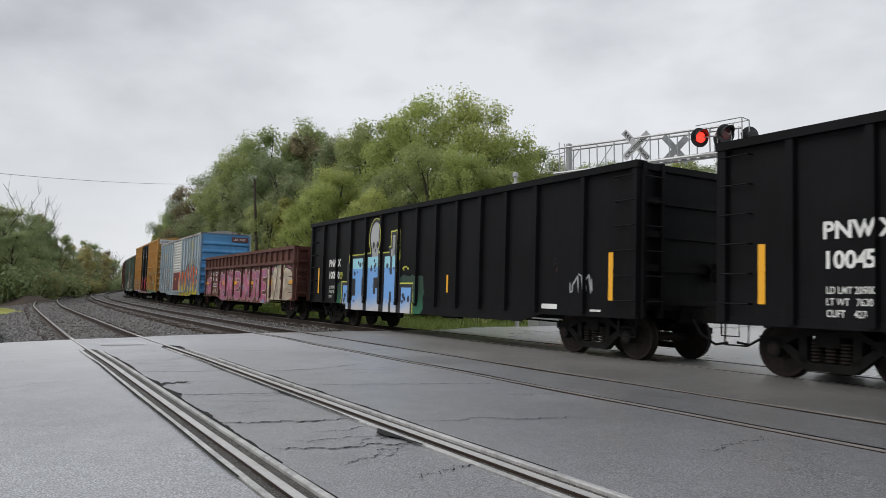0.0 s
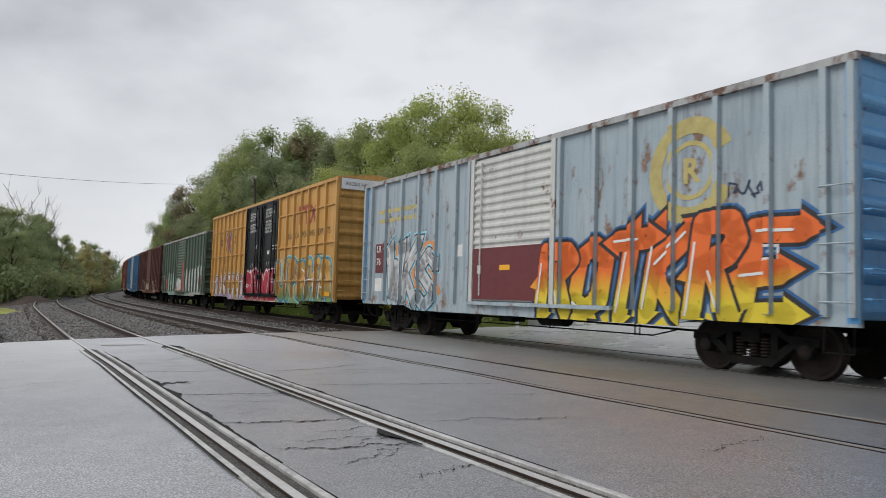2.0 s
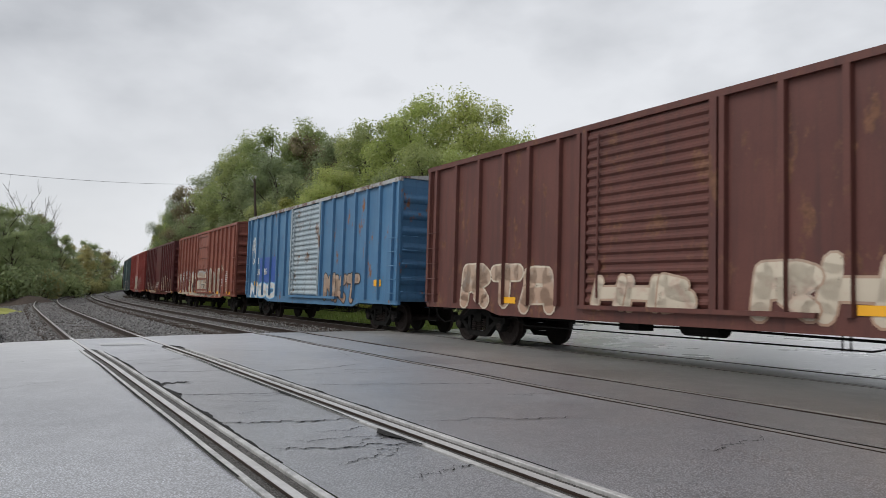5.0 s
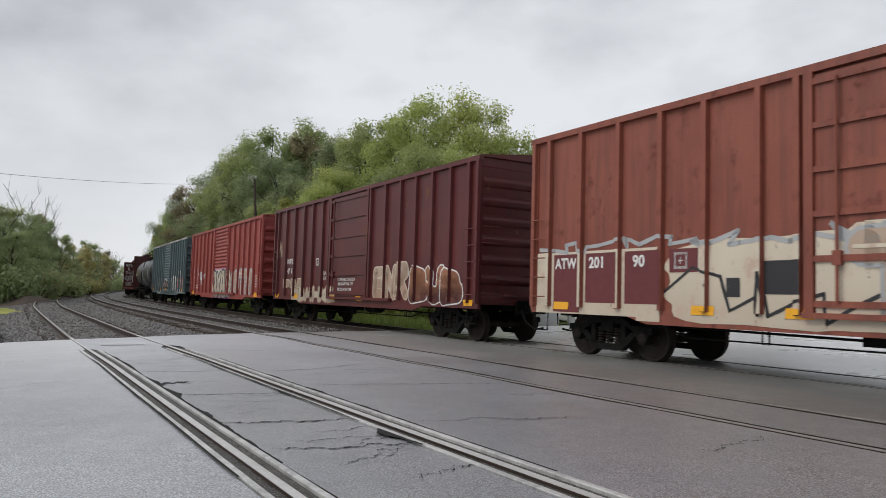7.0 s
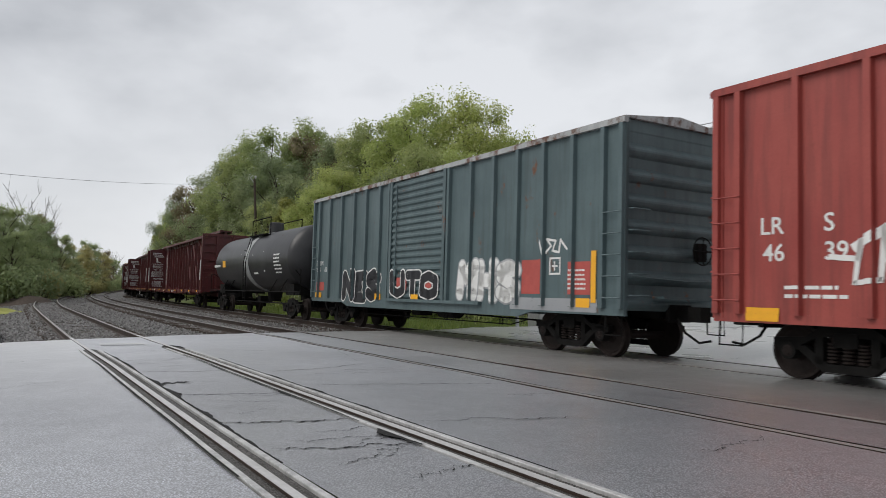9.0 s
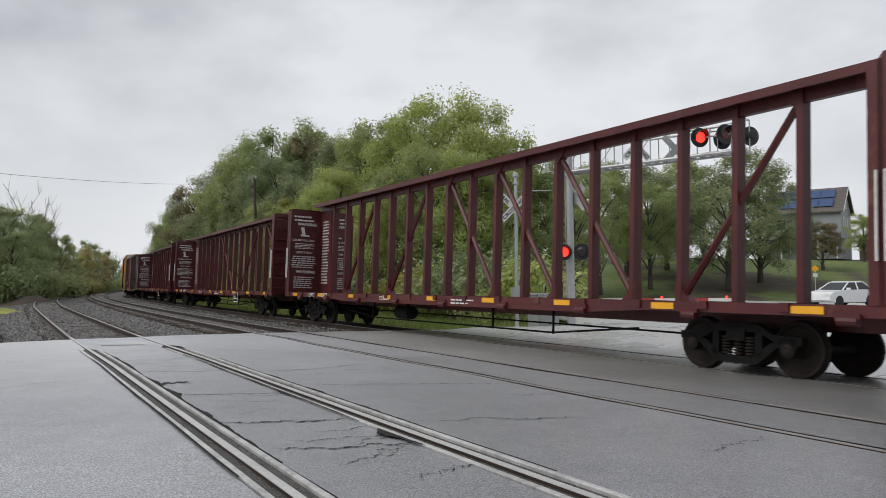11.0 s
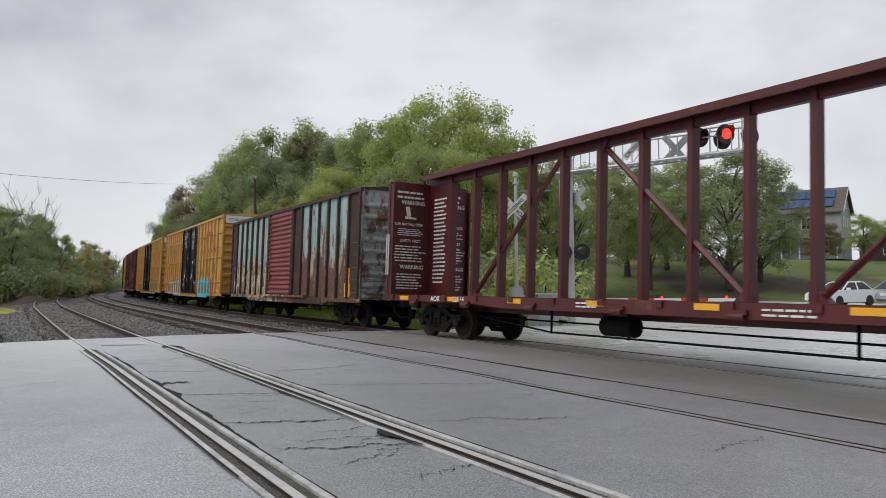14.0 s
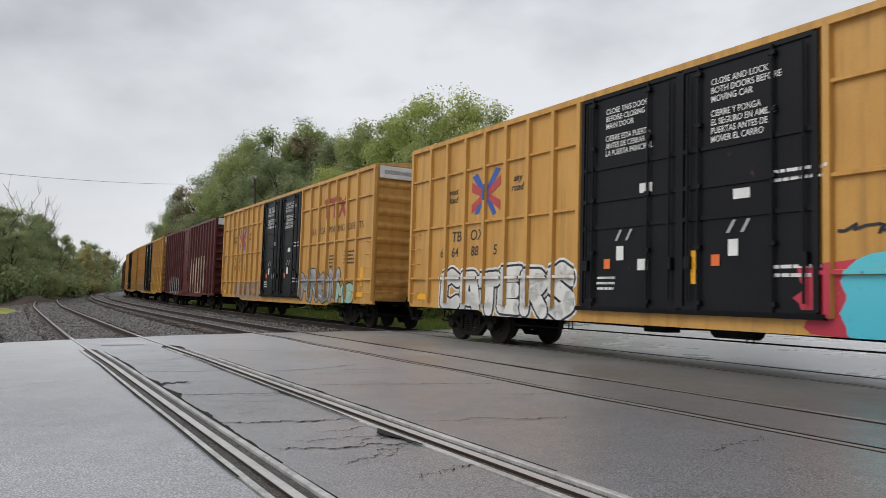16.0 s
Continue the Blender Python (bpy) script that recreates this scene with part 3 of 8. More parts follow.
def make_tracks():
    cap = [(-0.033, 0.003), (0.033, 0.003), (0.033, -0.004), (-0.033, -0.004)]
    slab = [(-0.021, 0.0), (0.021, 0.0), (0.024, -0.006), (0.024, -0.12), (-0.024, -0.12), (-0.024, -0.006)]
    tie = Shape().box(-0.11, 0.11, -1.3, 1.3, -0.32, -0.16).mesh("tie", M["tie"])
    for cname, centre, far, label in (("siding_track", a_off, 135.0, "disused siding track with rusty rails flush in asphalt"),
                                      ("main_track", lambda s: B_OFF, 330.0, "main track with worn rails curving away on grey ballast"),
                                      ("train_track", lambda s: 0.0, 480.0, "main track under the train on grey ballast")):
        tr = thing(cname, label, "railway track", kind="structure")
        for side in (-G, G):
            r = rail_bar("rail", lambda s: centre(s) + side, -70.0, far, 1.0, RAIL, 0.004, M["rail"], tr)
            near = 15.0 if centre is a_off else far
            rail_bar("rail_head", lambda s: centre(s) + side, -70.0, near, 1.0, cap, 0.005, M["railtop" if centre is a_off else "mainhead"], r, "worn rail head")
            if centre is a_off:
                rail_bar("rail_head", lambda s: centre(s) + side, near, far, 1.0, cap, 0.005, M["mainhead"], r, "dull rusty rail head")
            if centre is a_off:
                for d, s_end in ((-0.155, 11.3), (0.15, 11.0)):
                    rail_bar("guard_rail", lambda s: centre(s) + side + d, -70.0, s_end if side < 0 else s_end - 0.7, 1.0, slab, 0.012, M["railwet"], tr, "flat grey steel guard strip")
        s = 14.0
        n = 0
        while s < min(far, 110.0) and n < 200:
            o = float(centre(s))
            if s > edge_s(o) + 0.2:
                t = float(np.interp(s, S_ALL, TURN))
                ob = part("tie", tie, M["tie"], tr)
                ob.matrix_basis = Matrix.Translation(spot(s, o, 0.0)) @ Euler((0, CANT if centre is not a_off else 0, t)).to_matrix().to_4x4() @ pose(0, 0, random.uniform(-0.01, 0.01), 0, 0, 90 + random.uniform(-1.5, 1.5))
                n += 1
            s += 0.56


def make_ballast():
    offs = [-13.2, -12.0, -11.0, -10.4, lambda s: a_off(s) - G, lambda s: a_off(s) + G, -7.2, -6.6, -6.0, B_OFF - G, B_OFF + G, -3.1, -2.3, -1.6, -G, G, 1.6, 2.4, 3.4]
    sh = Shape()
    ss = [11.0 + i * 0.7 for i in range(60)] + [53 + i * 4.0 for i in range(110)]
    drop = {0: -0.52, 1: -0.36, 2: -0.27, 3: -0.2, 6: -0.26, 7: -0.28, 8: -0.24, 11: -0.22, 12: -0.26, 13: -0.22, 16: -0.2, 17: -0.36, 18: -0.6}
    k = len(offs)
    for s in ss:
        for j, o in enumerate(offs):
            oo = float(o(s)) if callable(o) else o
            sh.v.append(spot(s, oo, drop.get(j, -0.135) + 0.05 * noise.noise((s * 1.3, oo * 1.3, 0)) - 0.02))
    sh.f = [(i * k + j, i * k + j + 1, (i + 1) * k + j + 1, (i + 1) * k + j) for i in range(len(ss) - 1) for j in range(k - 1)]
    tagged(part("ballast", sh, M["ballast"], smooth=True), "bed of coarse grey crushed stone under the tracks", "ballast", kind="structure")
    # loose stones on the bed
    st, rnd = Shape(), random.Random(4)
    octa = [(1, 0, 0), (-1, 0, 0), (0, 1, 0), (0, -1, 0), (0, 0, 1), (0, 0, -1)]
    fac = [(0, 2, 4), (2, 1, 4), (1, 3, 4), (3, 0, 4), (2, 0, 5), (1, 2, 5), (3, 1, 5), (0, 3, 5)]
    n = 0
    while n < 22000:
        s = 14.6 + 75 * rnd.random() ** 1.9
        o = rnd.uniform(-12.6, 2.6)
        if s < edge_s(o) + 0.12 + 0.25 * rnd.random() or min(abs(o - c) for c in (a_off(s) - G, a_off(s) + G, B_OFF - G, B_OFF + G, -G, G)) < 0.09:
            continue
        n += 1
        r = rnd.uniform(0.018, 0.036) * (1 + s / 90)
        base = Vector(spot(s, o, np.interp(o, [-12.6, -11, -10, -9, -8, -7, -6.3, -5.3, -3.7, -2.3, -0.8, 0.8, 1.6, 2.6], [-0.44, -0.25, -0.14, -0.14, -0.14, -0.26, -0.26, -0.14, -0.14, -0.25, -0.14, -0.14, -0.2, -0.4])))
        e = Euler((rnd.random() * 6, rnd.random() * 6, rnd.random() * 6)).to_matrix()
        k3 = (rnd.uniform(0.7, 1.4), rnd.uniform(0.7, 1.3), rnd.uniform(0.6, 1.0))
        st.add([base + e @ Vector((a * k3[0] * r, b * k3[1] * r, c * k3[2] * r)) for a, b, c in octa], fac)
    me = bpy.data.meshes.new("ballast_stones")
    me.from_pydata(st.v, [], st.f)
    m, nt, bs = nodes_for("loose_ballast_stone")
    geo = nt.nodes.new("ShaderNodeNewGeometry")
    c = blend(nt, geo.outputs["Random Per Island"], (0.09, 0.085, 0.08), (0.32, 0.31, 0.30))
    nt.links.new(c, bs.inputs["Base Color"])
    bs.inputs["Roughness"].default_value = 0.55
    me.materials.append(m)
    tagged(new("ballast_stones", me), "loose grey crushed ballast stones", "stones", kind="stuff")


def make_cracks():
    """Open cracks and broken edges in the asphalt, filled with wet dirt."""
    rnd = random.Random(9)
    lines = [((-9.45, 5.25), (-8.95, 5.1), 0.05), ((-9.4, 4.05), (-8.1, 3.42), 0.012), ((-9.42, 2.0), (-8.25, 1.55), 0.014), ((-9.4, 6.6), (-8.2, 6.2), 0.01),
             ((-9.3, 0.75), (-8.2, 0.3), 0.012), ((-7.8, 5.6), (-6.0, 6.1), 0.009), ((-7.7, 4.0), (-5.4, 3.0), 0.009),
             ((-6.0, 6.3), (-5.3, 9.0), 0.008), ((-7.8, 1.2), (-6.2, 0.6), 0.007), ((-10.2, 9.6), (-11.6, 9.0), 0.006), ((-10.2, 6.2), (-12.0, 5.4), 0.005), ((-9.4, 8.6), (-8.3, 8.4), 0.01)]
    for _ in range(26):
        o0, s0 = rnd.choice((rnd.uniform(-9.4, -8.6), rnd.uniform(-7.8, -6.0))), rnd.uniform(-1.5, 11.5)
        lines.append(((o0, s0), (o0 + rnd.uniform(0.3, 1.1), s0 + rnd.uniform(-0.5, 0.4)), rnd.uniform(0.003, 0.007)))
    for (o0, s0), (o1, s1), w in lines:
        n = 70
        sh, up, dn = Shape(), [], []
        for i in range(n + 1):
            f = i / n
            bend = 0.16 * noise.noise((o0 * 3 + f * 4, s0, 0)) + 0.07 * noise.noise((f * 15, s0, o0)) + 0.03 * noise.noise((f * 41, s0, o0)) + 0.012 * rnd.uniform(-1, 1)
            o, s = o0 + (o1 - o0) * f + 0.02 * noise.noise((f * 23, o0, s0)), s0 + (s1 - s0) * f + bend
            ww = w * (0.3 + 1.0 * max(0.0, 0.5 + noise.noise((f * 9, s0, 4.0))) + 0.9 * rnd.random() ** 3) * min(1, 6 * f + 0.1, 6 * (1 - f) + 0.1)
            lift = 0.006 + 0.012 * noise.noise((s * 0.45, o * 0.45, 3.0))
            up.append(spot(s + ww, o, lift))
            dn.append(spot(s - ww, o, lift))
        sh.add(up + dn, [(i, i + 1, n + 2 + i, n + 1 + i) for i in range(n)])
        tagged(part("pavement_crack", sh, M["crack"]), "dark wet crack across the asphalt", "crack", "cracks in the asphalt", "structure")
    # broken, sunken spots beside the siding rails
    for side, sa, sb, wide in ((-G + 0.19, 3.4, 6.0, 0.075), (-G + 0.19, 0.2, 3.4, 0.045), (-G + 0.19, 6.2, 10.5, 0.025), (G - 0.19, 0.2, 1.0, 0.09), (G - 0.19, 1.4, 9.0, 0.018), (G + 0.19, -1.0, 8.0, 0.03), (-G - 0.2, 0.0, 9.0, 0.012)):
        sh, n = Shape(), int((sb - sa) / 0.045)
        inner, outer = [], []
        way = -1.0 if side == G - 0.19 or side < -G else 1.0
        for i in range(n + 1):
            s = sa + (sb - sa) * i / n
            k = 1.3 * max(0.0, noise.noise((s * 1.3, side, 2.0)) + 0.08) + 0.8 * max(0.0, noise.noise((s * 8.0, side, 5.0))) + 0.5 * max(0.0, noise.noise((s * 21.0, side, 7.0))) + 0.12 * rnd.random()
            k *= min(1.0, 4 * i / n, 4 * (1 - i / n))
            o = float(a_off(s)) + side
            lift = 0.016 + 0.012 * noise.noise((s * 0.45, o * 0.45, 3.0))
            inner.append(spot(s, o - way * 0.02, lift))
            outer.append(spot(s, o + way * wide * k, lift))
        sh.add(inner + outer, [(i, i + 1, n + 2 + i, n + 1 + i) for i in range(n)])
        tagged(part("pavement_break", sh, M["crack"]), "dark crumbled asphalt edge beside the siding rail", "crack", "cracks in the asphalt", "structure")
    sh = Shape()
    for i in range(9):
        o = -9.3 + 0.09 * i
        sh.add([spot(12.2 - 0.05 * i, o, 0.02), spot(12.2 - 0.05 * i, o + 0.085, 0.02), spot(12.45 - 0.05 * i, o + 0.085, 0.02), spot(12.45 - 0.05 * i, o, 0.02)], [(0, 1, 2, 3)])
    tagged(part("road_paint", sh, M["lime"]), "faded white paint patch on the asphalt", "road marking", kind="structure")
    sh = Shape()
    for d in (0.0, 0.28):
        pts = [spot(-1.0 + 1.2 * i, 9.5 + 1.15 * i + d, 0.02) for i in range(14)]
        pt2 = [spot(-1.0 + 1.2 * i, 9.62 + 1.15 * i + d, 0.02) for i in range(14)]
        sh.add(pts + pt2, [(i, i + 1, 15 + i, 14 + i) for i in range(13)])
    tagged(part("road_line", sh, M["yellowline"]), "double yellow centre line on the wet road", "road marking", kind="structure")


def make_bank():
    """A low heap of bare earth and a patch of yellow-green grass where the siding leaves the bank."""
    for name, px, Z, rx, ry, h, mat, label, cat in (("earth_mound", 46, 60, 2.6, 3.0, 1.15, "earth", "heap of bare brown earth at the foot of the wooded bank", "earth"),
                                                    ("grass_patch", 2, 42, 4.2, 2.6, 0.5, "turf", "low patch of yellow-green grass beside the gravel lot", "grass")):
        x0, y0 = (px - 784) / 1304 * Z, Z
        g = float(terrain(np.array([x0]), np.array([y0]))[0]) - 0.1
        sh, n, k = Shape(), 14, 28
        for i in range(n + 1):
            for j in range(k):
                a, r = j * math.tau / k, i / n
                x, y = x0 + math.cos(a) * rx * r, y0 + math.sin(a) * ry * r
                sh.v.append((x, y, g + h * (1 - r * r) ** 1.5 * (0.85 + 0.5 * noise.noise((x * 0.6, y * 0.6, 1))) + 0.12 * noise.noise((x * 2, y * 2, 4)) * (1 - r)))
        sh.f = [(i * k + j, i * k + (j + 1) % k, (i + 1) * k + (j + 1) % k, (i + 1) * k + j) for i in range(n) for j in range(k)]
        tagged(part(name, sh, M[mat], smooth=True), label, cat, kind="structure")


make_ground()
make_bank()
make_pavement()
make_tracks()
make_ballast()
make_cracks()


# ---- the train ----
V0, ACC = 19.70, 0.0185
MOVERS = []   # (car, distance of its middle behind the mark, half truck spacing, wheelsets)


def along(t):
    return V0 * t + 0.5 * ACC * t * t


WHEEL_R = 0.43
WHEEL = Shape()
for sy in (-1, 1):
    WHEEL.lathe([(sy * 0.68, 0.12), (sy * 0.685, 0.38), (sy * 0.68, WHEEL_R + 0.025), (sy * 0.71, WHEEL_R + 0.02), (sy * 0.72, WHEEL_R), (sy * 0.81, WHEEL_R - 0.005), (sy * 0.815, WHEEL_R - 0.05),
                 (sy * 0.775, 0.33), (sy * 0.775, 0.16), (sy * 0.83, 0.13), (sy * 0.83, 0.1)], 1, (0, 0, 0), 28)
    for k in range(3):
        a = k * math.tau / 3
        WHEEL.box(math.cos(a) * 0.05 - 0.015, math.cos(a) * 0.05 + 0.015, min(sy * 1.085, sy * 1.1), max(sy * 1.085, sy * 1.1), math.sin(a) * 0.05 - 0.015, math.sin(a) * 0.05 + 0.015)
WHEEL.lathe([(-1.09, 0.05), (-1.08, 0.085), (-0.8, 0.075), (0.8, 0.075), (1.08, 0.085), (1.09, 0.05)], 1, (0, 0, 0), 12)
WHEEL_MESH = WHEEL.mesh("wheelset", M["wheel"])

FRAME_MESH = []
for sy in (-1, 1):
    sh = Shape()
    y0, y1 = sorted((sy * 0.93, sy * 1.07))
    top = [(-1.12, 0.50), (-1.12, 0.62), (-0.62, 0.64), (-0.38, 0.80), (0.38, 0.80), (0.62, 0.64), (1.12, 0.62), (1.12, 0.50), (0.72, 0.50), (0.42, 0.66), (-0.42, 0.66), (-0.72, 0.50)]
    sh.prism(top, 1, y0, y1)
    bottom = [(-0.78, 0.50), (-0.36, 0.16), (0.36, 0.16), (0.78, 0.50), (0.62, 0.52), (0.28, 0.28), (-0.28, 0.28), (-0.62, 0.52)]
    sh.prism(bottom, 1, y0, y1)
    for x in (-0.40, 0.40):
        sh.box(x - 0.06, x + 0.06, y0, y1, 0.27, 0.68)
    for x in (-0.89, 0.89):
        sh.lathe([(y0 - 0.01, 0.13), (y1 + 0.02, 0.13)], 1, (x, 0, WHEEL_R), 12)
        sh.box(x - 0.16, x + 0.16, y0, y1, WHEEL_R + 0.02, WHEEL_R + 0.17)
    FRAME_MESH.append(sh.mesh("sideframe", M["under"]))
SPRING = []
for sy in (-1, 1):
    sh = Shape()
    for x in (-0.22, 0.0, 0.22):
        for k in range(6):
            sh.lathe([(0.29 + k * 0.05, 0.06), (0.305 + k * 0.05, 0.085), (0.325 + k * 0.05, 0.085), (0.335 + k * 0.05, 0.06)], 2, (x, sy * 1.0, 0), 10)
    SPRING.append(sh.mesh("spring_group", M["wheel"]))
BOLSTER = Shape().box(-0.17, 0.17, -1.1, 1.1, 0.52, 0.72).box(-0.3, 0.3, -0.3, 0.3, 0.7, 0.80).box(-0.55, -0.47, -0.7, 0.7, 0.36, 0.48).box(0.47, 0.55, -0.7, 0.7, 0.36, 0.48).mesh("bolster", M["under"])
COUPLER = Shape().box(-0.5, 0.35, -0.08, 0.08, 0.80, 0.96).prism([(0.3, -0.14), (0.62, -0.17), (0.72, -0.02), (0.60, 0.02), (0.56, 0.14), (0.3, 0.14)], 2, 0.74, 1.02).box(-0.1, 0.0, -0.3, 0.3, 0.72, 1.05)
COUPLER.tube([(0.25, -0.35, 0.8), (0.45, -0.38, 0.55), (0.7, -0.3, 0.38), (0.85, -0.15, 0.42)], 0.025, 6)
COUPLER_MESH = COUPLER.mesh("coupler", M["under"])
BRAKE = Shape()
for k in range(16):
    a, b = k * math.tau / 16, (k + 1) * math.tau / 16
    BRAKE.tube([(0, 0.27 * math.cos(a), 0.27 * math.sin(a)), (0, 0.27 * math.cos(b), 0.27 * math.sin(b))], 0.014, 4)
for k in range(4):
    BRAKE.tube([(0, 0, 0), (0.02, 0.27 * math.cos(k * math.tau / 4), 0.27 * math.sin(k * math.tau / 4))], 0.012, 4)
BRAKE.box(-0.12, 0.0, -0.12, 0.12, -0.2, 0.15)
BRAKE_MESH = BRAKE.mesh("brake_wheel", M["under"])


def running_gear(car, L, inset, u_mid):
    """Trucks, couplers and centre sill under a car of length L."""
    half = L / 2 - inset
    wheels, trucks = [], []
    for sx in (-1, 1):
        tr = new("truck")
        tr.empty_display_size = 0.3
        tr.parent = car
        tr.location = (sx * half, 0, 0)
        for me, nm in ((FRAME_MESH[0], "sideframe"), (FRAME_MESH[1], "sideframe"), (SPRING[0], "spring_group"), (SPRING[1], "spring_group"), (BOLSTER, "bolster")):
            part(nm, me, M["under"], tr)
        for ax in (-0.89, 0.89):
            w = part("wheelset", WHEEL_MESH, M["wheel"], tr)
            w.location = (ax, 0, WHEEL_R)
            wheels.append(w)
        trucks.append(tr)
        c = part("coupler", COUPLER_MESH, M["under"], car)
        c.matrix_basis = pose(sx * L / 2, 0, 0, 0, 0, 0 if sx > 0 else 180)
    MOVERS.append((car, u_mid, half, wheels, trucks))


def hat(x, y_in, y_out, w, z0, z1, sh=None):
    """An upright hat-section post on a side wall."""
    sh = sh or Shape()
    return sh.prism([(x - w / 2, y_in), (x - w * 0.36, y_out), (x + w * 0.36, y_out), (x + w / 2, y_in)], 2, z0, z1)


def clip(poly, axis, lim, keep):
    """The part of a polygon on one side of a line."""
    out = []
    for i, p in enumerate(poly):
        r = poly[i - 1]
        ip, ir = keep * (p[axis] - lim) >= 0, keep * (r[axis] - lim) >= 0
        if ip != ir:
            f = (lim - r[axis]) / (p[axis] - r[axis])
            out.append(tuple(a + f * (b - a) for a, b in zip(r, p)))
        if ip:
            out.append(p)
    return out


def cut(poly, xa, xb, za, zb):
    for axis, lim, keep in ((0, xa, 1), (0, xb, -1), (1, za, 1), (1, zb, -1)):
        if len(poly) > 2:
            poly = clip(poly, axis, lim, keep)
    return poly if len(poly) > 2 else []


def drape(polys, ribs, y, step):
    """Flat polygons in (x, z) laid on the near side wall, stepping out over its posts, rails and sill. Returns a Shape."""
    bands, last = [], -99.0
    for a, b, d in sorted(r for r in ribs if len(r) == 3):
        bands += [(last, a, 0.0), (a, b, d)]
        last = max(last, b)
    bands.append((last, 99.0, 0.0))
    sill = [r for r in ribs if len(r) == 6]
    floor_z = sill[0][5] if sill else -99.0
    zones = [(a, b, floor_z, 99.0, d) for a, b, d in bands]
    for lo, hi, bottom, deep, proud, top in sill:
        zones += [(-99.0, 99.0, bottom, top, proud), (lo, hi, deep, bottom, proud)]
    zones += [(-99.0, 99.0, za, zb, d) for za, zb, d, _ in (r for r in ribs if len(r) == 4)]
    sh = Shape()
    for poly in polys:
        lo, hi = min(p[0] for p in poly), max(p[0] for p in poly)
        bot, top = min(p[1] for p in poly), max(p[1] for p in poly)
        for xa, xb, za, zb, d in zones:
            if xb <= lo or xa >= hi or zb <= bot or za >= top:
                continue
            q = cut(poly, xa, xb, za, zb)
            if q:
                sh.add([(x, y - d - step, z) for x, z in q], [tuple(range(len(q)))])
    return sh


def facing_mesh(sh, name, material):
    me = bpy.data.meshes.new(name)
    me.from_pydata(sh.v, [], sh.f)
    me.materials.append(material)
    return me


TEXTS = {}


def letters(text, bold=0.0, shear=0.0):
    """Triangles of a text in the built-in font, one unit high, starting at the origin."""
    key = (text, bold, shear)
    if key not in TEXTS:
        cu = bpy.data.curves.new("lettering", "FONT")
        cu.body, cu.offset, cu.shear, cu.resolution_u = text, bold, shear, 3
        ob = bpy.data.objects.new("lettering", cu)
        scene.collection.objects.link(ob)
        dg = bpy.context.evaluated_depsgraph_get()
        me = ob.evaluated_get(dg).to_mesh()
        TEXTS[key] = [[(me.vertices[i].co.x / 0.72, me.vertices[i].co.y / 0.72) for i in p.vertices] for p in me.polygons]
        ob.evaluated_get(dg).to_mesh_clear()
        bpy.data.objects.remove(ob)
        bpy.data.curves.remove(cu)
    return TEXTS[key]


def text_polys(text, x, z, h, bold=0.02, stretch=1.0, shear=0.0, spacing=None):
    if spacing:
        out, cx = [], x
        for ch in text:
            if ch != " ":
                out += text_polys(ch, cx, z, h, bold, stretch, shear)
            cx += spacing
        return out
    return [[(x + a * h * stretch, z + b * h) for a, b in p] for p in letters(text, bold, shear)]


def bars(x, z, w, h, rows, rnd, cols=1):
    """Small writing that cannot be read: broken bars."""
    out = []
    pitch = h / rows
    for r in range(rows):
        cx, end = x + rnd.uniform(0, 0.06) * w, x + w * rnd.uniform(0.75, 1.0)
        while cx < end:
            n = min(end, cx + rnd.uniform(0.08, 0.22) * w)
            zz = z + h - (r + 1) * pitch
            out.append([(cx, zz), (n, zz), (n, zz + pitch * 0.42), (cx, zz + pitch * 0.42)])
            cx = n + 0.03 * w
    return out


def rect(x0, x1, z0, z1):
    return [[(x0, z0), (x1, z0), (x1, z1), (x0, z1)]]


# stroke skeletons on a grid four wide and six high
SKELETON = {"A": "00 16 36 40|12 32", "B": "00 06 35 34 13|13 42 41 00", "C": "45 26 05 01 20 41", "D": "00 06 26 44 42 20 00", "E": "46 06 00 40|03 33", "F": "00 06 46|03 33",
            "G": "45 26 05 01 20 41 43 23", "H": "00 06|40 46|03 43", "I": "20 26", "K": "00 06|46 03 40", "L": "06 00 40", "M": "00 06 23 46 40", "N": "00 06 40 46",
            "O": "20 01 05 26 45 41 20", "P": "00 06 36 45 34 03", "R": "00 06 36 45 34 03|23 40", "S": "45 26 05 04 42 41 20 01", "T": "20 26|06 46", "U": "06 01 20 41 46",
            "V": "06 20 46", "W": "06 10 24 30 46", "X": "00 46|06 40", "Y": "06 23 46|23 20", "Z": "06 46 00 40"}


def skeleton(ch):
    return [[(int(p[0]) / 4.0, int(p[1]) / 6.0) for p in st.split()] for st in SKELETON[ch].split("|")]


def round_stroke(pts, w, point=0.0):
    """A thick stroke with round joints; its ends may run out into points."""
    out = []
    for (x0, z0), (x1, z1) in zip(pts[:-1], pts[1:]):
        n = math.hypot(x1 - x0, z1 - z0) or 1.0
        ux, uz = (x1 - x0) / n * w / 2, (z1 - z0) / n * w / 2
        out.append([(x0 - uz, z0 + ux), (x0 + uz, z0 - ux), (x1 + uz, z1 - ux), (x1 - uz, z1 + ux)])
    for x, z in pts:
        out.append([(x + w / 2 * math.cos(k * math.tau / 10), z + w / 2 * math.sin(k * math.tau / 10)) for k in range(10)])
    if point:
        for (x0, z0), (x1, z1) in ((pts[1], pts[0]), (pts[-2], pts[-1])):
            n = math.hypot(x1 - x0, z1 - z0) or 1.0
            ux, uz = (x1 - x0) / n * w, (z1 - z0) / n * w
            out.append([(x1 - uz * 0.75, z1 + ux * 0.75), (x1 + uz * 0.5, z1 - ux * 0.5), (x1 + ux * point + uz * 0.3, z1 + uz * point)])
    return out


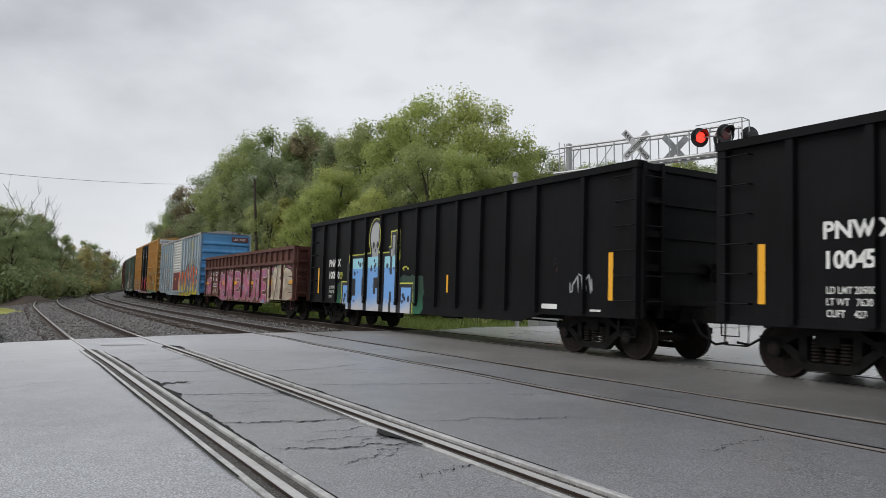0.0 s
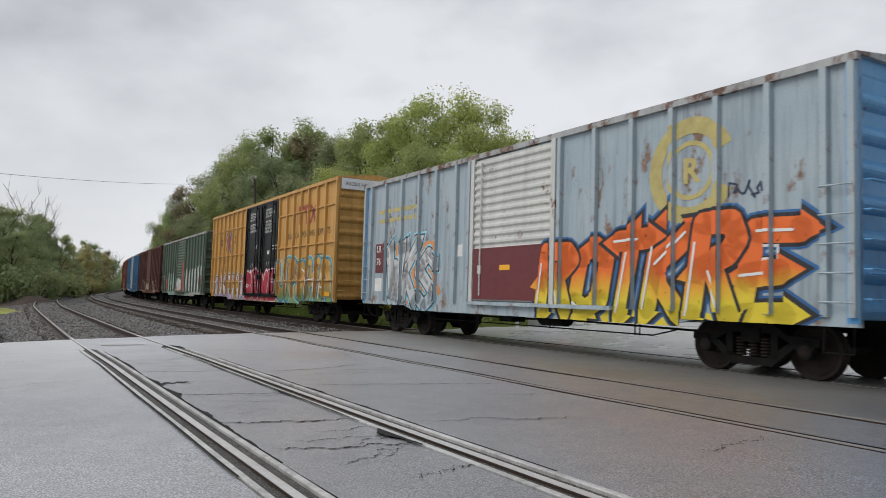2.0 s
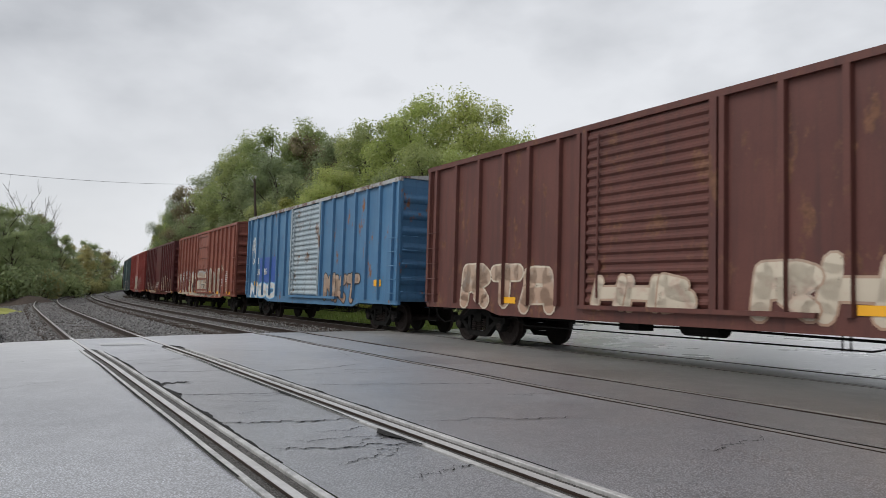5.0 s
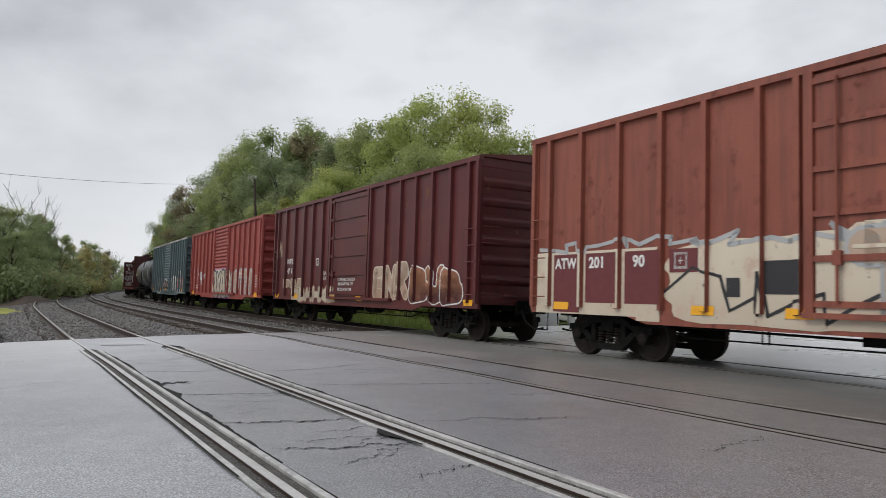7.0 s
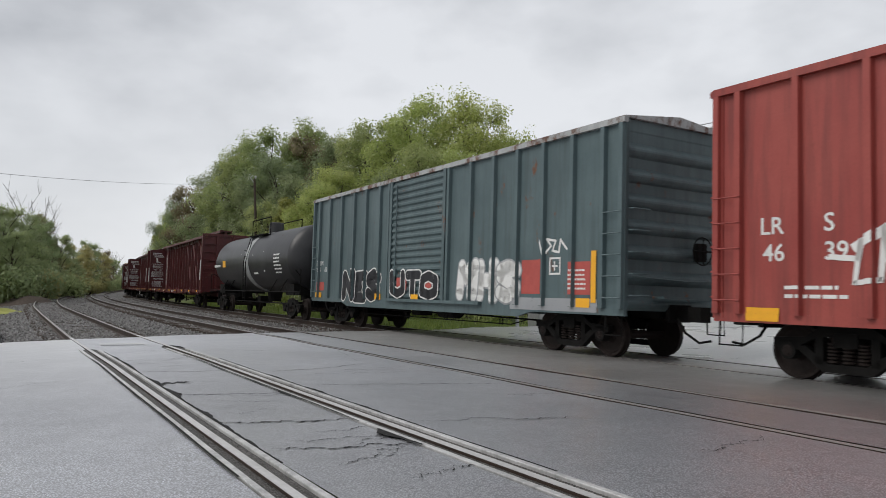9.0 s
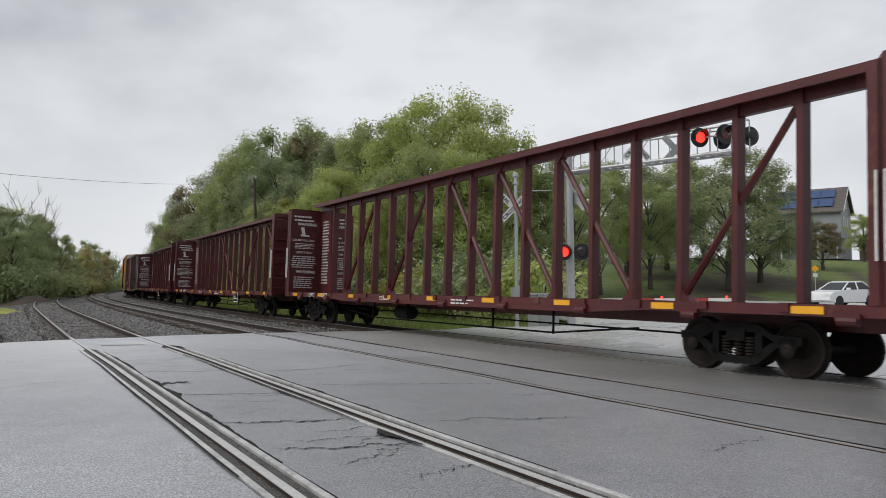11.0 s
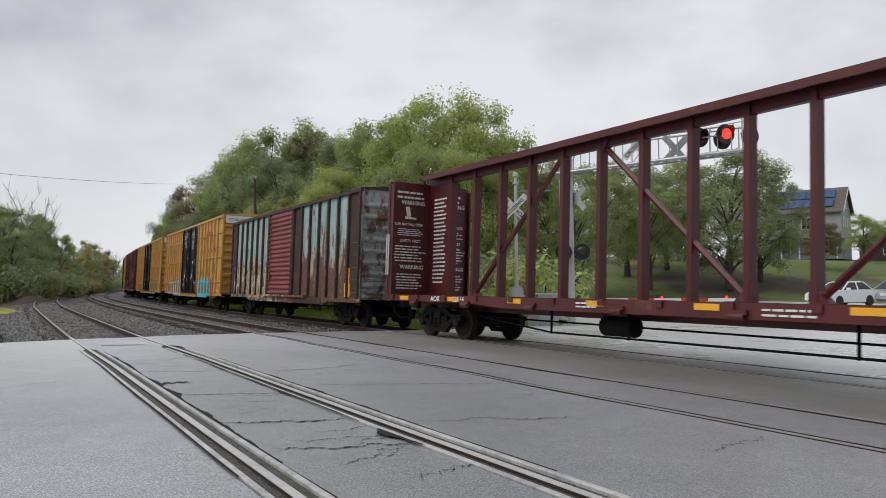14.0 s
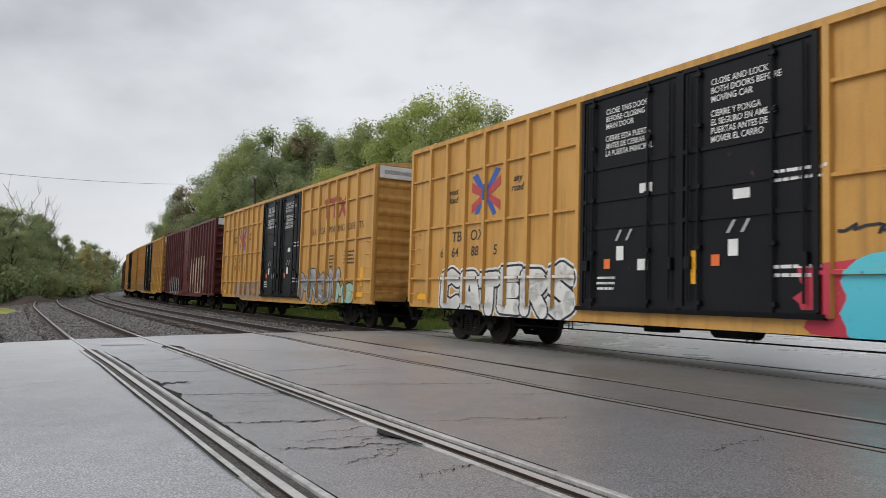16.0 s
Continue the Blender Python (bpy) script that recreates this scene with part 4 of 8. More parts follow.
def lettering_piece(car, ribs, y, x0, x1, z0, z1, word, fill, outline, back=None, shine=None, seed=1, weight=0.36, edge=0.055, halo=0.0, point=0.0, slant=0.06, inner=None, spots=None,
                    cloud=None, label="spray-painted graffiti lettering"):
    """Fat interlocking letters: cloud, halo, outline, fill and highlights as thin coats of paint."""
    rnd = random.Random(seed)
    n, h = len(word), z1 - z0
    cw = (x1 - x0) / n
    w = min(cw, h * 0.8) * weight
    under = {"cloud": [], "halo": []}
    over = {"inner": [], "spots": [], "highlight": []}
    faces = []
    if cloud:
        under["cloud"] += blob(x0 - 0.12 * cw, x1 + 0.12 * cw, z0 - 0.06 * h, z1 + 0.02 * h, rnd, 60, 0.10)
    for i, ch in enumerate(word):
        lean = slant + rnd.uniform(-0.06, 0.06)
        hh, base = h * rnd.uniform(0.84, 1.0), z0 + h * rnd.uniform(0.0, 0.06)
        edges, fills = [], []
        for st in skeleton(ch):
            pts = [(x0 + cw * (i + 0.14 + 0.74 * a + lean * (b - 0.5)) + rnd.uniform(-0.03, 0.03) * cw, base + w / 2 + (hh - w) * b + rnd.uniform(-0.02, 0.02) * h) for a, b in st]
            if back:
                under["halo"] += round_stroke(pts, w + 2 * (edge + halo), point)
            edges += round_stroke(pts, w + 2 * edge, point)
            fills += round_stroke(pts, w, point)
            if inner:
                for (ax, az), (bx, bz) in zip(pts[:-1], pts[1:]):
                    over["inner"] += round_stroke([(ax + 0.18 * w, az - 0.12 * w), ((ax + bx) / 2 + 0.18 * w, (az + bz) / 2 - 0.12 * w)], w * 0.3)
            if shine:
                (ax, az), (bx, bz) = pts[0], pts[1]
                over["highlight"] += round_stroke([(ax - w * 0.3, az), (ax - w * 0.3 + (bx - ax) * 0.8, az + (bz - az) * 0.8)], max(0.022, w * 0.12))
        faces.append((edges, fills, 0.0 if i % 2 else 0.0044))
    if spots:
        for _ in range(n * 5):
            r = rnd.uniform(0.02, 0.06)
            over["spots"] += disc(rnd.uniform(x0, x1), z0 + h * rnd.random(), r, r, 9)
    coats = [("graffiti_cloud", under["cloud"], cloud, 0.003), ("graffiti_halo", under["halo"], back, 0.0052)]
    for edges, fills, lift in faces:
        coats += [("letter_outline", edges, outline, 0.0074 + lift), ("letter_fill", fills, fill, 0.0096 + lift)]
    coats += [("graffiti_facets", over["inner"], inner, 0.0162), ("graffiti_spots", over["spots"], spots, 0.0184), ("graffiti_highlight", over["highlight"], shine, 0.0206)]
    gr = None
    for nm, polys, m, step in coats:
        if m is None or not polys:
            continue
        me = facing_mesh(drape(polys, ribs, y, step), nm, m)
        if gr is None:
            gr = part("graffiti", me, m, car, label)
        else:
            part(nm, me, m, gr)
    return gr


def disc(x, z, rx, rz, n=22):
    return [[(x + rx * math.cos(k * math.tau / n), z + rz * math.sin(k * math.tau / n)) for k in range(n)]]


def ring(x, z, r0, r1, a0=0.0, a1=360.0, n=28):
    out = []
    for k in range(n):
        a, b = radians(a0 + (a1 - a0) * k / n), radians(a0 + (a1 - a0) * (k + 1) / n)
        out.append([(x + r * math.cos(t), z + r * math.sin(t)) for r, t in ((r0, a), (r1, a), (r1, b), (r0, b))])
    return out


def ribbon(pts, w, rnd, wob=0.12):
    """A thick stroke with flared, uneven ends as quads."""
    out = []
    for (x0, z0), (x1, z1) in zip(pts[:-1], pts[1:]):
        dx, dz = x1 - x0, z1 - z0
        n = math.hypot(dx, dz) or 1
        ux, uz = dx / n, dz / n
        w0, w1 = w * rnd.uniform(1 - wob, 1 + wob), w * rnd.uniform(1 - wob, 1 + wob)
        e = w * 0.42
        x0, z0, x1, z1 = x0 - ux * e, z0 - uz * e, x1 + ux * e, z1 + uz * e
        out.append([(x0 - uz * w0 / 2, z0 + ux * w0 / 2), (x0 + uz * w0 / 2, z0 - ux * w0 / 2),
                    (x0 + ux * n * 0.5 + uz * w0 * 0.6, z0 + uz * n * 0.5 - ux * w0 * 0.6),
                    (x1 + uz * w1 / 2, z1 - ux * w1 / 2), (x1 - uz * w1 / 2, z1 + ux * w1 / 2),
                    (x0 + ux * n * 0.5 - uz * w0 * 0.5, z0 + uz * n * 0.5 + ux * w0 * 0.5)])
    return out


def blob(x0, x1, z0, z1, rnd, n=40, amp=0.13):
    """A cloud-edged patch of paint."""
    cx, cz, rx, rz = (x0 + x1) / 2, (z0 + z1) / 2, (x1 - x0) / 2, (z1 - z0) / 2
    ph = rnd.random() * 50
    pts = []
    for i in range(n):
        a = i * math.tau / n
        c, s = math.cos(a), math.sin(a)
        k = (abs(c) ** 6 + abs(s) ** 6) ** (-1 / 6) * (1 - amp * abs(math.sin(a * 5 + ph)) - amp * 0.5 * rnd.random())
        pts.append((cx + rx * c * k, cz + rz * s * k))
    return [[(cx, cz), pts[i], pts[(i + 1) % n]] for i in range(n)]


def tag_marks(car, ribs, y, x0, x1, z0, z1, m, seed, n=7, w=0.04, label="scrawled graffiti tag"):
    """A thin hand-drawn tag line."""
    rnd = random.Random(seed)
    polys = []
    pts = [(x0, (z0 + z1) / 2)]
    for i in range(n * 3):
        f = (i + 1) / (n * 3)
        pts.append((x0 + (x1 - x0) * f + rnd.uniform(-0.5, 0.5) * (x1 - x0) / n, z0 + (z1 - z0) * rnd.random()))
    polys = ribbon(pts, w, rnd)
    return part("graffiti_tag", facing_mesh(drape(polys, ribs, y, 0.01), "graffiti_tag", m), m, car, label)


def mark(car, ribs, y, polys, m, name="lettering", label="", step=0.006):
    return part(name, facing_mesh(drape(polys, ribs, y, step), name, m), m, car, label)


def corrugated_end(sx, L, W, z0, z1, m, car, rows, y_tip=None):
    """A pressed steel end wall with broad horizontal bulges."""
    prof = []
    zs = np.linspace(z0, z1 - 0.25, rows * 12 + 1)
    for i, z in enumerate(zs):
        q = (i % 12) / 12
        k = math.sin(math.pi * q / 0.55) ** 0.8 if 0 < q < 0.55 else 0.0
        prof.append((L / 2 - 0.11 + 0.10 * k, float(z)))
    prof += [(L / 2 - 0.10, z1 - 0.22), (L / 2 - 0.10, z1)]
    prof += [(L / 2 - 0.2, z1), (L / 2 - 0.2, z0)]
    sh = Shape().prism([(sx * a, b) for a, b in prof], 1, -W + 0.08, W - 0.08)
    for y in (-W, W):
        a, b = sorted((y, y - math.copysign(0.08, y)))
        x0, x1 = sorted((sx * (L / 2 - 0.2), sx * (L / 2 - 0.02)))
        sh.box(x0, x1, a, b, z0 - 0.05, z1)
    e = part("end_wall", sh, m, car)
    sh = Shape().prism([(-W, z1), (W, z1), (W, z1 + 0.02), (0, z1 + 0.2), (-W, z1 + 0.02)], 0, *sorted((sx * (L / 2 - 0.2), sx * (L / 2 - 0.11))))
    part("end_gable", sh, m, car)
    return e


def ladder(car, x0, x1, y, z0, z1, n, m, name="ladder", across=False):
    """Bent round rungs one above another."""
    lad = new(name)
    lad.empty_display_size = 0.2
    lad.parent = car
    out = y + math.copysign(0.09, y)
    bend = [(x0, y), (x0, out), (x1, out), (x1, y)]
    rung = Shape().tube([(b, a, 0.0) if across else (a, b, 0.0) for a, b in bend], 0.013, 5).mesh("rung", m)
    for i in range(n):
        part("rung", rung, m, lad).location = (0, 0, z0 + (z1 - z0) * i / (n - 1))
    return lad


def under_parts(car, L, inset, z0, m, rnd):
    sh = Shape().box(-L / 2 + 0.3, L / 2 - 0.3, -0.25, 0.25, 0.78, 1.05)
    for x in np.arange(-L / 2 + 1.2, L / 2 - 1, 2.2):
        sh.box(x - 0.06, x + 0.06, -1.35, 1.35, 0.86, 1.02)
    for sx in (-1, 1):
        sh.box(sx * (L / 2 - inset) - 0.25, sx * (L / 2 - inset) + 0.25, -1.35, 1.35, 0.8, 1.04)
    part("underframe", sh, M["under"], car)
    sh = Shape()
    sh.lathe([(-0.45, 0.1), (-0.4, 0.2), (0.4, 0.2), (0.45, 0.1)], 0, (0.8, -0.8, 0.72), 14)
    sh.box(-1.1, -0.6, -0.95, -0.55, 0.55, 0.85)
    sh.tube([(-L / 2 + inset + 1, -0.55, 0.66), (-0.8, -0.7, 0.62), (0.8, -0.6, 0.66), (L / 2 - inset - 1, -0.5, 0.6)], 0.022, 5)
    part("brake_gear", sh, M["under"], car)
    for sx in (-1, 1):
        for sy in (-1, 1):
            x = sx * (L / 2 - 0.12)
            s2 = Shape().tube([(x, sy * 1.4, 0.85), (x, sy * 1.42, 0.46), (x - sx * 0.42, sy * 1.42, 0.46), (x - sx * 0.42, sy * 1.4, 0.85)], 0.018, 5)
            part("stirrup_step", s2, m, car)


def boxcar(name, label, u0, u1, z1, body, end=None, door=None, posts=(6, 6), door_w=3.05, door_x=0.0, door_kind="corrugated", inset=1.95, ends=7, roof="roofgrey", sill_drop=0.12,
           rows=(), doors=1, post_mat=None, z0=0.82, at=None):
    """A box car on two trucks; returns the car, its posts and side wall plane."""
    L, W = u1 - u0, 1.43
    if at is None and posts == (6, 6) and not rows:
        at = (-L / 2 + 0.1, -7.3, -6.33, -5.3, -4.28, -3.35, -2.35, -1.72, 1.68, 2.72, 3.7, 4.63, 5.55, 6.48, 7.36, L / 2 - 0.1)
    car = thing("boxcar" if not rows else "high_cube_boxcar", label, "boxcar", "freight train")
    bm_, em, dm = M[body], M[end or body], M[door or body]
    pm = M[post_mat] if post_mat else bm_
    rnd = random.Random(int(u0))
    running_gear(car, L, inset, (u0 + u1) / 2)
    for sy in (-1, 1):
        a, b = sorted((sy * W, sy * (W - 0.06)))
        part("side_wall", Shape().box(-L / 2 + 0.02, L / 2 - 0.02, a, b, z0, z1 - 0.02), bm_, car)
    part("floor", Shape().box(-L / 2 + 0.1, L / 2 - 0.1, -W + 0.06, W - 0.06, 1.04, 1.12), M["under"], car)
    # deep side sill between the trucks
    for sy in (-1, 1):
        a, b = sorted((sy * (W + 0.012), sy * (W - 0.04)))
        lo, hi = -L / 2 + inset + 1.35, L / 2 - inset - 1.35
        part("side_sill", Shape().prism([(-L / 2 + 0.05, z0), (lo - 0.5, z0), (lo, z0 - sill_drop), (hi, z0 - sill_drop), (hi + 0.5, z0), (L / 2 - 0.05, z0), (L / 2 - 0.05, z0 + 0.14), (-L / 2 + 0.05, z0 + 0.14)], 1, a, b), bm_, car)
        part("top_chord", Shape().box(-L / 2, L / 2, *sorted((sy * (W - 0.02), sy * (W + 0.085))), z1 - 0.10, z1), M[roof] if roof != "same" else bm_, car)
    # roof panels
    sh = Shape().prism([(-W - 0.05, z1), (W + 0.05, z1), (W + 0.05, z1 + 0.03), (0, z1 + 0.2), (-W - 0.05, z1 + 0.03)], 0, -L / 2 + 0.02, L / 2 - 0.02)
    for x in np.arange(-L / 2 + 0.6, L / 2 - 0.3, 0.9):
        sh.prism([(-W + 0.12, z1 + 0.04), (0, z1 + 0.2), (W - 0.12, z1 + 0.04), (W - 0.12, z1 + 0.06), (0, z1 + 0.23), (-W + 0.12, z1 + 0.06)], 0, float(x) - 0.03, float(x) + 0.03)
    part("roof", sh, M[roof] if roof != "same" else bm_, car, "galvanised peaked roof")
    for sx in (-1, 1):
        corrugated_end(sx, L, W + 0.02, z0 + 0.1, z1, em, car, ends)
        ladder(car, *((-W + 0.06, -W + 0.5)), sx * (L / 2 + 0.0), 1.2, 2.8, 5, em, "end_ladder", True)
        part("end_platform", Shape().box(*sorted((sx * (L / 2), sx * (L / 2 + 0.28))), -0.75, 0.75, 1.16, 1.2).tube([(sx * (L / 2 + 0.05), -1.3, 1.55), (sx * (L / 2 + 0.1), 0, 1.5), (sx * (L / 2 + 0.05), 1.3, 1.55)], 0.018, 5), em, car)
        for sy in (-1, 1):
            xa, xb = sorted((sx * (L / 2 - 0.08), sx * (L / 2 - 0.55)))
            ladder(car, xa, xb, sy * W, 1.15, 2.75, 5, bm_)
    bw = part("brake_wheel", BRAKE_MESH, M["under"], car)
    bw.location = (L / 2 + 0.14, 0.45, 2.1)
    # brake rod hung under the sill
    lo, hi = -L / 2 + inset + 1.5, L / 2 - inset - 1.5
    rod = part("brake_rod", Shape().tube([(lo, -1.05, 0.62), (lo + 0.5, -1.1, 0.5), (hi - 0.5, -1.1, 0.5), (hi, -1.05, 0.62)], 0.014, 5), M["under"], car)
    for f in (0.22, 0.62, 0.9):
        hx = lo + (hi - lo) * f
        part("rod_hanger", Shape().tube([(hx - 0.06, -1.1, 1.05), (hx - 0.06, -1.1, 0.48), (hx + 0.06, -1.1, 0.48), (hx + 0.06, -1.1, 1.05)], 0.014, 5), M["under"], rod)
    # posts and doors, near side and far side alike
    dw = door_w * doors
    xs = (list(at) if at else [float(x) for x in np.linspace(-L / 2 + 0.10, door_x - dw / 2 - 0.12, posts[0] + 1)]) + ([] if at else [float(x) for x in np.linspace(door_x + dw / 2 + 0.12, L / 2 - 0.10, posts[1] + 1)])
    pw, ribs = 0.14, []
    post = hat(0, 0.0, -0.085, pw, z0 + 0.13, z1 - 0.1).mesh("side_post", pm)
    for x in xs:
        for sy in (-1, 1):
            ob = part("side_post", post, pm, car)
            ob.matrix_basis = pose(x, sy * W, 0, 0, 0, 0 if sy < 0 else 180)
        ribs.append((x - pw * 0.34, x + pw * 0.34, 0.085))
    for lo, hi, zs in rows:
        for z in zs:
            for a, b in zip(xs[:-1], xs[1:]):
                if door_x - dw / 2 - 0.2 < (a + b) / 2 < door_x + dw / 2 + 0.2:
                    continue
                for sy in (-1, 1):
                    q0, q1 = sorted((sy * (W - 0.01), sy * (W + 0.06)))
                    part("side_rail", Shape().prism([(q0, z - 0.045), (q1, z - 0.025), (q1, z + 0.025), (q0, z + 0.045)] if sy > 0 else [(q1, z - 0.045), (q0, z - 0.025), (q0, z + 0.025), (q1, z + 0.045)], 0, a + pw * 0.4, b - pw * 0.4), bm_, car)
    for d in range(doors):
        dx = door_x - dw / 2 + door_w * (d + 0.5)
        for sy in (-1, 1):
            sh, extra = Shape(), []
            y = lambda t: sy * (W + t)
            zb, zt = z0 + 0.2, z1 - 0.14
            if door_kind == "corrugated":
                n = 18
                prof = []
                for i in range(n * 4 + 1):
                    k = i % 4
                    prof.append((y(0.045 + (0.04 if k in (1, 2) else 0.0)), zb + (zt - zb) * i / (n * 4)))
                prof += [(y(-0.02), zt), (y(-0.02), zb)]
                sh.prism(prof, 0, dx - door_w / 2 + 0.09, dx + door_w / 2 - 0.09)
                depth = 0.095
            elif door_kind == "panel":
                sh.box(dx - door_w / 2 + 0.05, dx + door_w / 2 - 0.05, *sorted((y(-0.01), y(0.05))), zb, zt)
                for z in np.linspace(zb + 0.1, zt - 0.1, 6):
                    extra.append(Shape().box(dx - door_w / 2 + 0.05, dx + door_w / 2 - 0.05, *sorted((y(0.05), y(0.09))), float(z) - 0.045, float(z) + 0.045))
                depth = 0.055
            else:
                sh.box(dx - door_w / 2 + 0.03, dx + door_w / 2 - 0.03, *sorted((y(-0.01), y(0.05))), zb, zt)
                for fx in (-0.485, 0.485):
                    extra.append(Shape().box(dx + fx * door_w - 0.04, dx + fx * door_w + 0.04, *sorted((y(0.05), y(0.085))), zb, zt))
                for z in (zb, zb + 0.37 * (zt - zb), zb + 0.5 * (zt - zb), zb + 0.655 * (zt - zb), zt):
                    extra.append(Shape().box(dx - door_w / 2 + 0.04, dx + door_w / 2 - 0.04, *sorted((y(0.05), y(0.08))), float(z) - 0.035, float(z) + 0.035))
                depth = 0.055
            dr = part("door", sh, dm, car)
            for e in extra:
                part("door_rib", e, dm, dr)
            if door_kind != "plug":
                for e in (-1, 1):
                    jamb = Shape().box(dx + e * door_w / 2 - 0.07, dx + e * door_w / 2 + 0.07, *sorted((y(0.0), y(0.10))), zb - 0.05, zt + 0.05)
                    part("door_jamb", jamb, pm if post_mat else dm, dr)
            bars_ = Shape()
            for fx in ((-0.42, 0.42) if door_kind == "plug" else (-0.36,)):
                bars_.tube([(dx + fx * door_w, y(0.12), zb + 0.12), (dx + fx * door_w, y(0.12), zt - 0.1)], 0.022, 6)
                bars_.box(dx + fx * door_w - 0.06, dx + fx * door_w + 0.06, *sorted((y(0.06), y(0.14))), 1.65, 1.85)
            part("locking_bar", bars_, dm, dr)
            part("door_track", Shape().box(door_x - dw / 2 - 0.1, door_x + dw + 0.2 if door_kind != "plug" else door_x + dw / 2 + 0.1, *sorted((y(0.0), y(0.12))), zb - 0.1, zb - 0.02), dm if door_kind == "plug" else bm_, dr)
        ribs.append((dx - door_w / 2 + 0.09, dx + door_w / 2 - 0.09, depth))
    ribs.append((-L / 2 + inset + 1.1, L / 2 - inset - 1.1, z0, z0 - sill_drop, 0.014, z0 + 0.14))
    for lo, hi, zs in rows:
        ribs += [(z - 0.03, z + 0.03, 0.062, 0) for z in zs]
    under_parts(car, L, inset, z0, M["under"], rnd)
    return car, ribs, -W, L


def strips_on(car, ribs, y, L, xs, z=0.98, w=0.42, h=0.14, m="reflector"):
    for x in xs:
        mark(car, ribs, y, rect(x - w / 2, x + w / 2, z, z + h), M[m], "reflector", "amber reflector strip", 0.018)


def open_top_car(name, label, u0, u1, z1, body, nposts, inset, tall=True):
    """A gondola: walls, posts, top chord and ends, open above."""
    L, W, z0 = u1 - u0, 1.42, 0.80
    car = thing(name, label, "gondola", "freight train")
    m = M[body]
    running_gear(car, L, inset, (u0 + u1) / 2)
    for sy in (-1, 1):
        part("side_wall", Shape().box(-L / 2 + 0.05, L / 2 - 0.05, *sorted((sy * W, sy * (W - 0.06))), z0, z1 - 0.05), m, car)
    part("floor", Shape().box(-L / 2 + 0.1, L / 2 - 0.1, -W + 0.05, W - 0.05, 1.0, 1.1), M["under"], car)
    ribs = []
    xs = [-8.1, -6.95, -5.8, -4.6, -3.45, -2.35, -1.25, -0.1, 0.95, 2.0, 3.05, 4.1, 5.2, 6.7, 8.1] if tall else [float(x) for x in np.linspace(-L / 2 + 0.12, L / 2 - 0.12, nposts)]
    post = hat(0, 0.0, -0.085, 0.16, z0 + 0.02, z1 - 0.1).mesh("side_post", m)
    for x in xs:
        for sy in (-1, 1):
            ob = part("side_post", post, m, car)
            ob.matrix_basis = pose(x, sy * W, 0, 0, 0, 0 if sy < 0 else 180)
        ribs.append((x - 0.055, x + 0.055, 0.085))
    for sy in (-1, 1):
        part("top_chord", Shape().box(-L / 2, L / 2, *sorted((sy * (W - 0.07), sy * (W + 0.11))), z1 - 0.13, z1), m, car)
        part("side_sill", Shape().prism([(-L / 2 + 0.05, z0 - 0.02), (-L / 2 + inset + 1.2, z0 - 0.02), (-L / 2 + inset + 2.0, z0 - 0.2), (L / 2 - inset - 2.0, z0 - 0.2), (L / 2 - inset - 1.2, z0 - 0.02), (L / 2 - 0.05, z0 - 0.02), (L / 2 - 0.05, z0 + 0.1), (-L / 2 + 0.05, z0 + 0.1)], 1, *sorted((sy * (W + 0.015), sy * (W - 0.05)))), m, car)
        if not tall:
            for a_, b_ in zip(xs[:-1], xs[1:]):
                ob = part("upper_post", hat(0, 0.0, -0.08, 0.12, 2.36, z1 - 0.1), m, car)
                ob.matrix_basis = pose((a_ + b_) / 2, sy * W, 0, 0, 0, 0 if sy < 0 else 180)
            part("mid_chord", Shape().box(-L / 2 - 0.02, L / 2 + 0.02, *sorted((sy * (W - 0.02), sy * (W + 0.13))), 2.25, 2.36), m, car)
    for sx in (-1, 1):
        sh = Shape().box(*sorted((sx * (L / 2 - 0.05), sx * (L / 2 - 0.12))), -W, W, z0 + 0.15, z1 - 0.02)
        for z in np.linspace(z0 + 0.3, z1 - 0.1, 5):
            sh.box(*sorted((sx * (L / 2 - 0.06), sx * (L / 2 + 0.03))), -W + 0.05, W - 0.05, float(z) - 0.06, float(z) + 0.06)
        for y in (-W + 0.05, -W + 0.5, W - 0.5, W - 0.05):
            sh.box(*sorted((sx * (L / 2 - 0.06), sx * (L / 2 + 0.05))), y - 0.04, y + 0.04, z0, z1 - 0.02)
        part("end_wall", sh, m, car)
        ladder(car, -W + 0.08, -W + 0.48, sx * (L / 2 + 0.02), 1.1, z1 - 0.3, 6, m, "end_ladder", True)
        for sy in (-1, 1):
            xa, xb = sorted((sx * (L / 2 - 0.1), sx * (L / 2 - 0.6)))
            ladder(car, xa, xb, sy * W, 1.1, z1 - 0.25, 6, m)
    bw = part("brake_wheel", BRAKE_MESH, M["under"], car)
    bw.location = (L / 2 + 0.16, 0.5, 1.7)
    ribs.append((-L / 2 + inset + 1.7, L / 2 - inset - 1.7, z0 - 0.02, z0 - 0.2, 0.017, z0 + 0.1))
    under_parts(car, L, inset, z0, m, random.Random(1))
    return car, ribs, -W, L


